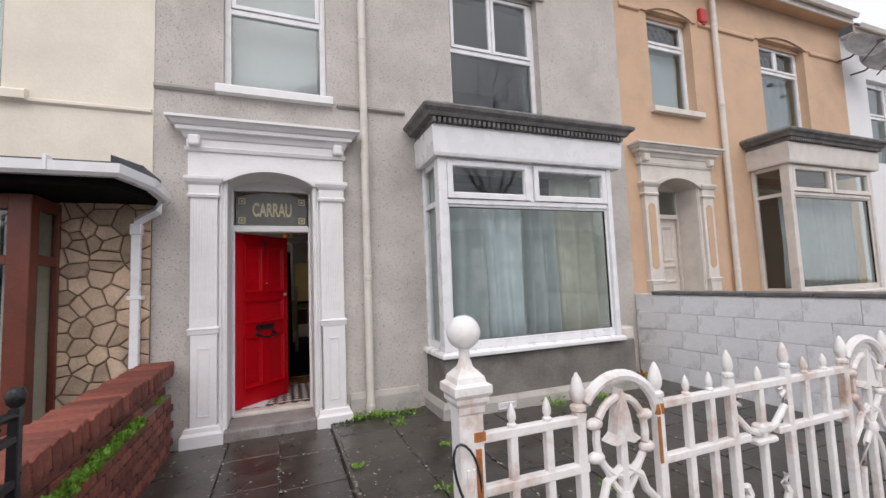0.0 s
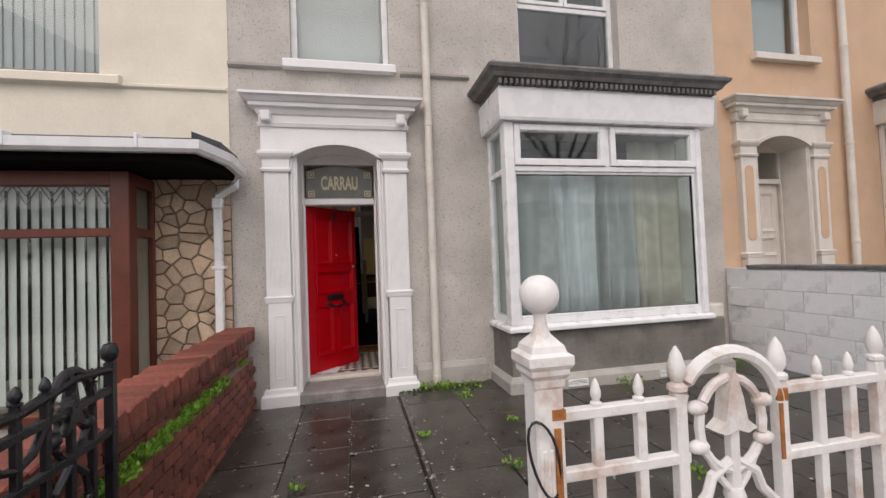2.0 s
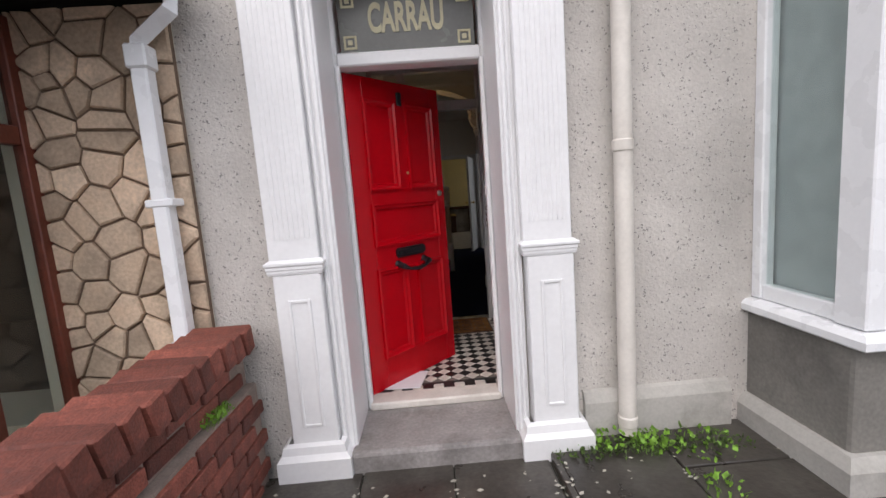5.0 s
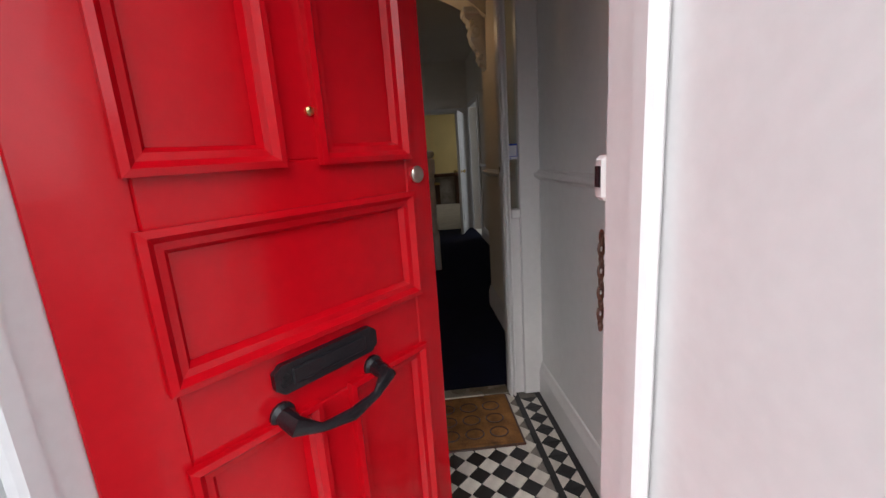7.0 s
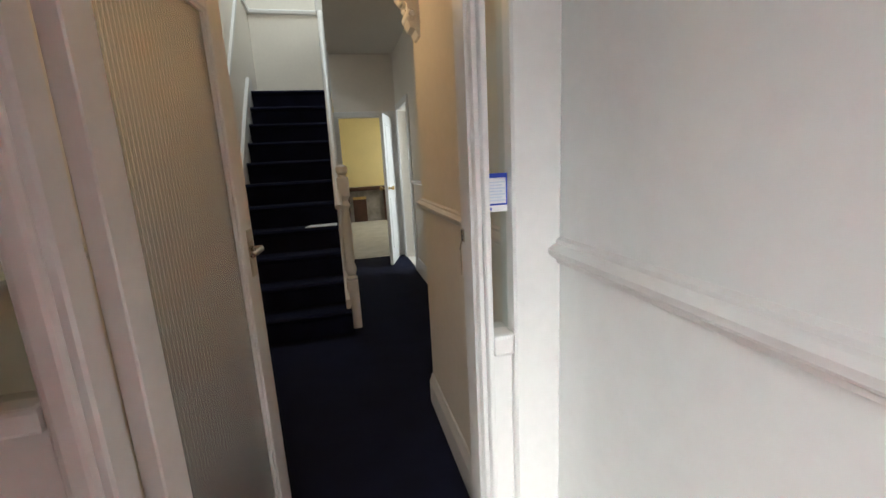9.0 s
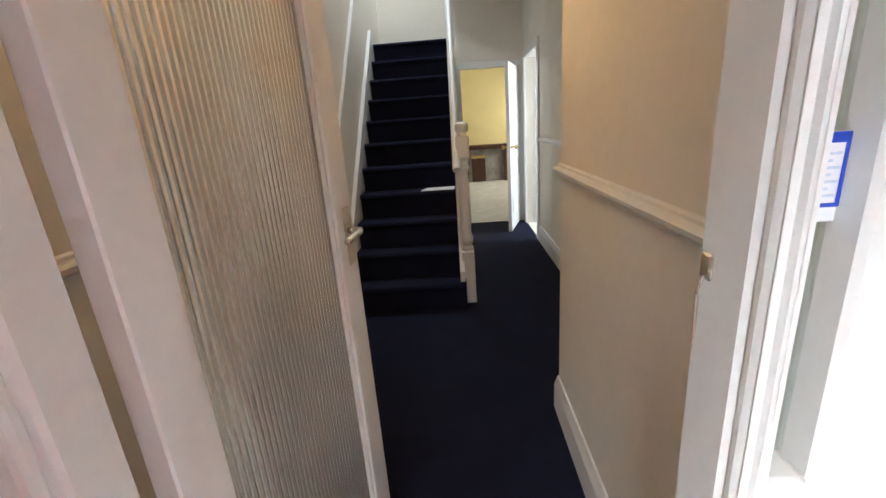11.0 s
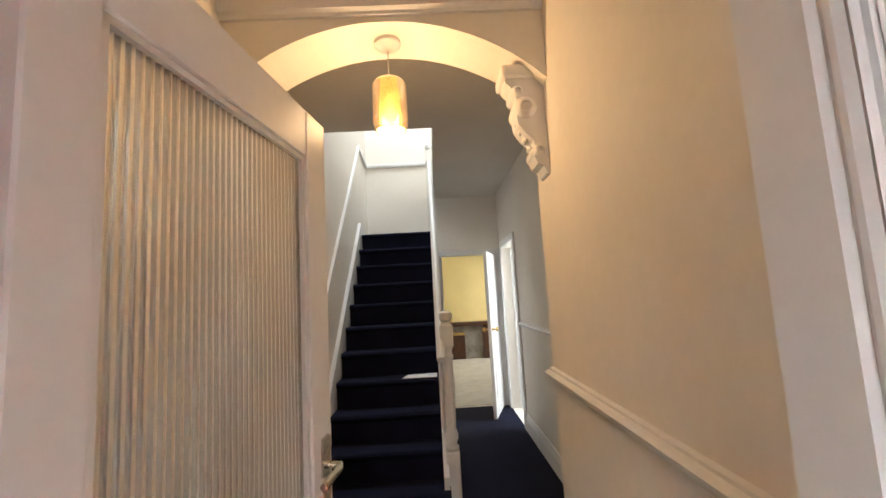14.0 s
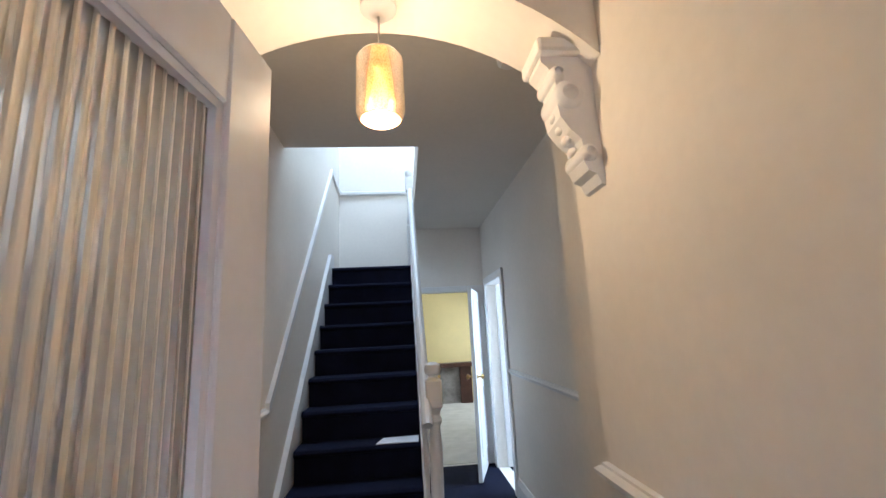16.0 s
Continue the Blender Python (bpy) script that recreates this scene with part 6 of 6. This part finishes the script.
# ---- plants and litter ----
def weeds(name, label, spots, seed, leaf=0.03, mat=LEAF):
    rng = random.Random(seed)
    bm = bmesh.new()
    for x, y, z, r, n, h in spots:
        for i in range(n):
            a, d = rng.uniform(0, 6.28), r * math.sqrt(rng.random())
            p = Vector((x + d * math.cos(a), y + d * math.sin(a), z))
            tip = p + Vector((rng.gauss(0, 0.5), rng.gauss(0, 0.5), rng.uniform(0.4, 1.4))) * h
            s = leaf * rng.uniform(0.5, 1.2)
            u = Vector((rng.gauss(0, 1), rng.gauss(0, 1), rng.gauss(0, 0.3))).normalized() * s * 0.45
            m = p.lerp(tip, 0.55)
            up = (tip - p).normalized() * s
            q = [bm.verts.new(m), bm.verts.new(m + u + up * 0.5), bm.verts.new(m + up * 1.1), bm.verts.new(m - u + up * 0.5)]
            bm.faces.new(q)
            e = Vector((0.0012, 0, 0))
            bm.faces.new([bm.verts.new(p - e), bm.verts.new(p + e), bm.verts.new(m)])
    return solid(name, bm, mat, label, "weeds", "stuff")


weeds("wall_fern", "bright green small-leaved plant growing along the wall ledge", [(-0.945 + 0.012 * math.sin(i * 1.3), 1.95 + i * 0.033, 0.49 + 0.01 * math.sin(i * 0.7), 0.036, 60, 0.04) for i in range(50)], 3, 0.026)
weeds("wall_fern", "green weed rooted high in the brick wall", [(-0.96, 4.1 + i * 0.03, 0.495, 0.03, 22, 0.04) for i in range(5)], 6, 0.022)
weeds("paving_weeds", "green weeds along the foot of the house wall", [(0.72, 4.46, 0.02, 0.10, 70, 0.06), (0.92, 4.42, 0.02, 0.09, 90, 0.08), (1.18, 4.40, 0.02, 0.16, 70, 0.03), (1.05, 4.1, 0.02, 0.1, 40, 0.03), (2.75, 3.93, 0.03, 0.14, 100, 0.07), (3.3, 3.9, 0.03, 0.12, 60, 0.04), (4.3, 4.2, 0.03, 0.15, 120, 0.1), (0.55, 4.5, 0.02, 0.1, 50, 0.03)], 9)
weeds("paving_weeds", "small weeds in the paving joints", [(1.6, 3.4, 0.03, 0.06, 40, 0.012), (1.0, 2.7, 0.03, 0.07, 26, 0.008), (-0.35, 2.85, 0.0, 0.06, 24, 0.008), (2.0, 2.3, 0.03, 0.07, 30, 0.012), (-0.87, 2.6, 0.0, 0.05, 40, 0.02), (-0.87, 2.1, 0.0, 0.05, 40, 0.02), (1.27, 3.4, 0.03, 0.05, 20, 0.006), (0.52, 3.3, 0.03, 0.04, 24, 0.008)], 10)
weeds("dead_leaves", "brown withered leaves in the corner by the bay", [(4.28, 4.25, 0.03, 0.12, 60, 0.12)], 12, 0.05, RUST)
rng = random.Random(5)
bm = bmesh.new()
for i in range(1100):
    x, y = rng.uniform(-0.88, 3.6), rng.uniform(1.0, 4.35)
    if rng.random() < 0.55:
        x = rng.uniform(-0.88, 0.9)
    if x > 1.4 and y > 3.9:
        continue
    if rng.random() < 0.5:
        x = 0.471 + round((x - 0.471) / 0.518) * 0.518 + rng.gauss(0, 0.012) if x > 0.44 else rng.choice((-0.47, -0.03, 0.43, -0.86)) + rng.gauss(0, 0.015)
    z = 0.004 if x < 0.44 else 0.034
    s, a = rng.uniform(0.004, 0.017) * rng.uniform(0.6, 1.2), rng.uniform(0, 6.28)
    q = [bm.verts.new((x + s * math.cos(a + k) * (1 if j % 2 else 0.6), y + s * math.sin(a + k) * (1 if j % 2 else 0.6), z + rng.uniform(0, 0.003))) for j, k in enumerate((0, 1.6, 3.1, 4.7))]
    bm.faces.new(q)
solid("fallen_petals", bm, DUST, "pale petals and leaf litter scattered on the wet slabs", "litter", "stuff")
MOSSY = [(0.5 + 0.05 * i, 4.40 + 0.03 * math.sin(i * 2.1), 0.03, 0.06, 26, 0.01) for i in range(18)]
weeds("moss_patches", "dark green moss along the wall foot", MOSSY, 14, 0.02, MOSS)


# ---- lobby details ----
m = thing("doormat", (0.1, 6.16, FLOOR), "brown patterned coir doormat before the inner door", "doormat")
part("coir_field", B((-0.2, 0.41, 5.97, 6.345, FLOOR, FLOOR + 0.014), bevel=0.004), COIR, m)
part("mat_border", B((-0.21, 0.42, 5.96, 6.35, FLOOR, FLOOR + 0.008), bevel=0.003), DARKW, m)
for i in range(5):
    for j in range(3):
        x, y = -0.12 + i * 0.11, 6.05 + j * 0.1
        part("ring_motif", tube([(x + 0.04 * math.cos(q), y + 0.035 * math.sin(q), FLOOR + 0.0135) for q in [2 * math.pi * k / 14 for k in range(14)]], 0.004, 5, closed=True), DARKW, m)
l = thing("leaflet", (-0.28, 5.1, FLOOR), "pale folded leaflet lying under the front door", "paper")
part("sheet", prism([(-0.41, 5.03), (-0.19, 5.015), (-0.14, 5.25), (-0.33, 5.28)], FLOOR + 0.004, FLOOR + 0.009, "z"), PAPER, l)
k = thing("latch_keep", (0.29, 5.02, 1.28), "white painted lock keep on the door jamb", "lock keep")
part("keep_box", B((0.283, 0.305, 5.0, 5.03, 1.29, 1.355), bevel=0.006), TRIM, k)
part("keep_slot", B((0.2815, 0.284, 5.008, 5.024, 1.31, 1.34)), BLACK, k)
k = thing("door_chain", (0.29, 5.01, 1.1), "dark metal security chain hanging on the jamb", "door chain")
for i in range(9):
    part("chain_link", tube([(0.288 + 0.005 * math.cos(q) * (1 if i % 2 else 0.2), 5.012 + 0.006 * math.cos(q) * (0.2 if i % 2 else 1), 1.235 - i * 0.017 + 0.011 * math.sin(q)) for q in [2 * math.pi * j / 8 for j in range(8)]], 0.0025, 5, closed=True), DARKW, k)


# ---- the far side of the street: stand-in terrace, and the tree seen in the window glass ----
# terrace and roof are added out of view to darken the glass reflections
solid("backdrop_terrace", holed(-30, 30, 0, 4.6, -24, -23.6, [(-27 + i * 3.0, -25.8 + i * 3.0, z, z + 1.5) for i in range(18) for z in (0.8, 2.9)]), SMOOTH, "unseen stand-in terrace that keeps low sky out of the window reflections", "backdrop", "structure")
solid("backdrop_roof", prism([(-23.4, 4.6), (-26.5, 6.2), (-26.5, 4.4), (-24, 4.4)], -30, 30, "x"), SLATER, "unseen stand-in slate roof on the backdrop terrace", "backdrop", "structure")


def bare_tree(x, y, seed, h):
    t = thing("bare_tree", (x, y, -0.06), "leafless street tree with fine branching twigs", "tree")
    rng = random.Random(seed)
    trunk, crown = bmesh.new(), bmesh.new()
    tube([(x, y, -0.08), (x + 0.05, y, h * 0.2), (x - 0.05, y + 0.05, h * 0.36)], [0.2, 0.15, 0.12], 9, trunk)

    def grow(p, d, ln, r, depth):
        q = p + d * ln * 0.5 + Vector((rng.gauss(0, 1), rng.gauss(0, 1), rng.gauss(0, 1))) * ln * 0.05
        e = p + d * ln
        tube([p, q, e], [r, r * 0.8, r * 0.6], 5, crown)
        if depth:
            for i in range(3 if depth > 1 else 4):
                nd = (d + Vector((rng.gauss(0, 0.45), rng.gauss(0, 0.45), rng.gauss(0.1, 0.35)))).normalized()
                grow(q.lerp(e, rng.uniform(0.2, 1)), nd, ln * rng.uniform(0.6, 0.8), r * 0.55, depth - 1)
    for i in range(5):
        a = i * 1.26 + rng.random()
        grow(Vector((x - 0.05, y + 0.05, h * 0.36)), Vector((math.cos(a) * 0.6, math.sin(a) * 0.6, 0.9)).normalized(), h * 0.22, 0.07, 4)
    BARK = material("grey_bark", (0.07, 0.06, 0.05), 0.9, 0, 10, 0.3, 0.8, 60)
    part("trunk", trunk, BARK, t, smooth=True)
    part("crown", crown, BARK, t, "bare branches and twigs")


bare_tree(8.0, -6.5, 3, 12)


# ---- pieces of walls and floors ----
def pieces(name, me_list, mat, parent, places):
    """Objects of their own that share a few meshes."""
    out = []
    for i, m in enumerate(places):
        ob = new(name, me_list[i % len(me_list)])
        ob.parent = parent
        ob.matrix_basis = m
        out.append(ob)
    return out


def mesh_of(name, bm, mat):
    me = bpy.data.meshes.new(name)
    bm.to_mesh(me)
    bm.free()
    me.materials.append(mat)
    return me


def rough_box(sx, sy, sz, seed, bevel=0.004, jit=0.003):
    rng = random.Random(seed)
    bm = B((-sx / 2, sx / 2, -sy / 2, sy / 2, 0, sz))
    for v in bm.verts:
        v.co += Vector((rng.uniform(-jit, jit), rng.uniform(-jit, jit), rng.uniform(-jit, jit)))
    bmesh.ops.bevel(bm, geom=bm.edges[:], offset=bevel, segments=1, affect="EDGES")
    return bm


# brick garden wall with a ledge and tilted brick coping
wall = solid("brick_garden_wall", B((-1.15, -0.945, 1.05, 4.5, -0.05, 0.49), (-1.15, -0.99, 1.05, 4.5, 0.49, 0.68)), MORTAR, "weathered red brick garden wall with brick coping", "garden wall", "structure")
rng = random.Random(17)
bricks = [mesh_of("brick", rough_box(0.10, 0.213, 0.064, i, 0.004), BRICK) for i in range(5)]
spots = []
for r in range(7):
    for i in range(15):
        y = 1.16 + i * 0.224 + (0.11 if r % 2 else 0)
        if y < 4.42:
            spots.append(pose(-0.98 + rng.uniform(-0.002, 0.003), y, -0.035 + r * 0.0745, 0, 0, rng.uniform(-0.6, 0.6)))
for r in range(2):
    for i in range(15):
        y = 1.2 + i * 0.224 + (0.11 if r % 2 else 0)
        if y < 4.42:
            spots.append(pose(-1.025 + rng.uniform(-0.003, 0.004), y, 0.505 + r * 0.0745, 0, 0, rng.uniform(-0.8, 0.8)))
pieces("brick", bricks, BRICK, wall, spots)
cop = [mesh_of("coping_brick", rough_box(0.27, 0.082, 0.125, 40 + i, 0.007, 0.005), BRICK) for i in range(4)]
pieces("coping_brick", cop, BRICK, wall, [pose(-1.06 + rng.uniform(-0.008, 0.008), 1.12 + i * 0.093, 0.655 + rng.uniform(-0.005, 0.005), 13 + rng.uniform(-4, 4), 0, rng.uniform(-2.5, 2.5)) for i in range(37)])

# white painted block wall on the far side of the yard
wall = solid("white_garden_wall", B((4.65, 4.84, 1.2, FRONT - 0.015, -0.05, 1.13)), WALLW, "white painted block wall between the front yards", "garden wall", "structure")
blk = [mesh_of("block", rough_box(0.06, 0.436, 0.2145, 60 + i, 0.003, 0.0015), WALLW) for i in range(4)]
pieces("block", blk, WALLW, wall, [pose(4.655 + rng.uniform(-0.0015, 0.0015), 1.42 + i * 0.44 + (0.22 if r % 2 else 0), 0.02 + r * 0.2185) for r in range(5) for i in range(7) if 1.42 + i * 0.44 + (0.22 if r % 2 else 0) < 4.36])
pieces("coping_slab", [mesh_of("coping_slab", rough_box(0.27, 0.60, 0.045, 70, 0.008, 0.004), LEAD)], LEAD, wall, [pose(4.75, 1.5 + i * 0.612, 1.125) for i in range(5)])

# slate slabs of path and yard
path = solid("path", B((-0.95, 0.45, 0.76, 4.47, -0.06, -0.014)), EARTH, "dark slate slab path to the front door", "path", "structure")
xs, ys = (-0.945, -0.47, -0.03, 0.44), [0.78 + i * 0.615 for i in range(7)]
for i in range(3):
    for j in range(6):
        a, b = xs[i], xs[i + 1]
        me = mesh_of("slab", rough_box(b - a - 0.010, 0.604, 0.03, 80 + i, 0.004, 0.003), SLAB)
        pieces("slab", [me], SLAB, path, [pose((a + b) / 2, ys[j] + 0.307 + 0.12 * (i % 2), -0.031 + rng.uniform(-0.002, 0.002), rng.uniform(-0.3, 0.3), rng.uniform(-0.3, 0.3), 0)])
yard = solid("yard", B((0.46, 4.63, 0.76, FRONT, -0.06, 0.012)), EARTH, "dark slate slab yard below the bay", "yard", "structure")
slabs = [mesh_of("slab", rough_box(0.508, 0.648, 0.03, 90 + i, 0.004, 0.003), SLAB) for i in range(4)]
pieces("slab", slabs, SLAB, yard, [pose(0.73 + i * 0.518, 0.75 + 0.33 + j * 0.658 + 0.2 * (i % 2), -0.0 + rng.uniform(-0.002, 0.002), rng.uniform(-0.3, 0.3), rng.uniform(-0.3, 0.3), 0) for i in range(8) for j in range(6) if 1.08 + j * 0.658 + 0.2 * (i % 2) < 4.6])
solid("path_edging", B((0.445, 0.475, 0.8, 4.45, -0.05, 0.031), bevel=0.004), SLAB, "thin slate edging between path and yard", "edging", "structure")

# lobby tiles: a diagonal black and cream chequer with a banded border
lobby = solid("tile_floor", B((XL + 0.004, XR, 5.0, 6.44, FLOOR - 0.012, FLOOR - 0.006)), GROUT, "black and cream chequered lobby floor tiles", "tiled floor", "structure")
S = 0.0640
dm = S / math.sqrt(2)
tile = [mesh_of("tile", rough_box(S - 0.003, S - 0.003, 0.008, 0, 0.001, 0), mt) for mt in (TILEB, TILEW)]
x0, x1, y0, y1 = XL + 0.15, XR - 0.16, 5.1, 6.33
near, rest = [], [bmesh.new(), bmesh.new()]
for i in range(-2, 40):
    for j in range(-2, 60):
        x, y = x0 + i * dm, y0 + j * dm
        if (i + j) % 2 or not (x0 < x < x1 and y0 < y < y1):
            continue
        kind = (i % 2)
        if x > -0.22 and len(near) < 300:
            near.append((kind, pose(x, y, FLOOR - 0.008, 0, 0, 45)))
        else:
            b = B((-S / 2 + 0.0015, S / 2 - 0.0015, -S / 2 + 0.0015, S / 2 - 0.0015, 0, 0.008))
            b.transform(pose(x, y, FLOOR - 0.008, 0, 0, 45))
            tmp = bpy.data.meshes.new("t")
            b.to_mesh(tmp)
            b.free()
            rest[kind].from_mesh(tmp)
            bpy.data.meshes.remove(tmp)
for kind, mtx in near:
    pieces("tile", [tile[kind]], None, lobby, [mtx])
for kind in (0, 1):
    part("tile_field", rest[kind], (TILEB, TILEW)[kind], lobby)["kind"] = "stuff"
for a, b, c, d in ((x1 + 0.002, x1 + 0.03, 5.0, 6.37), (XR - 0.045, XR - 0.019, 5.0, 6.37), (x0 - 0.03, x0 - 0.002, 5.0, 6.37), (x0, x1, 5.06, 5.09)):
    part("border_strip", B((a, b, c, d, FLOOR - 0.008, FLOOR), bevel=0.001), TILEB, lobby)
bt = [mesh_of("border_tile", prism([(-0.042, -0.041), (0.042, -0.041), (0.0, 0.0)], 0, 0.008, "z"), TILEB), mesh_of("border_tile", prism([(-0.042, 0.041), (0.042, 0.041), (0.0, 0.0)], 0, 0.008, "z"), TILEB),
      mesh_of("border_tile", prism([(-0.043, -0.039), (-0.043, 0.039), (-0.002, 0.0)], 0, 0.008, "z"), TILEW), mesh_of("border_tile", prism([(0.043, -0.039), (0.043, 0.039), (0.002, 0.0)], 0, 0.008, "z"), TILEW)]
for i in range(15):
    for me in bt:
        pieces("border_tile", [me], None, lobby, [pose((x1 + 0.03 + XR - 0.045) / 2, 5.06 + i * 0.086, FLOOR - 0.008)])
for i in range(14):
    pieces("border_tile", [tile[i % 2]], None, lobby, [pose(-0.4 + i * 0.065, 5.03, FLOOR - 0.008)])
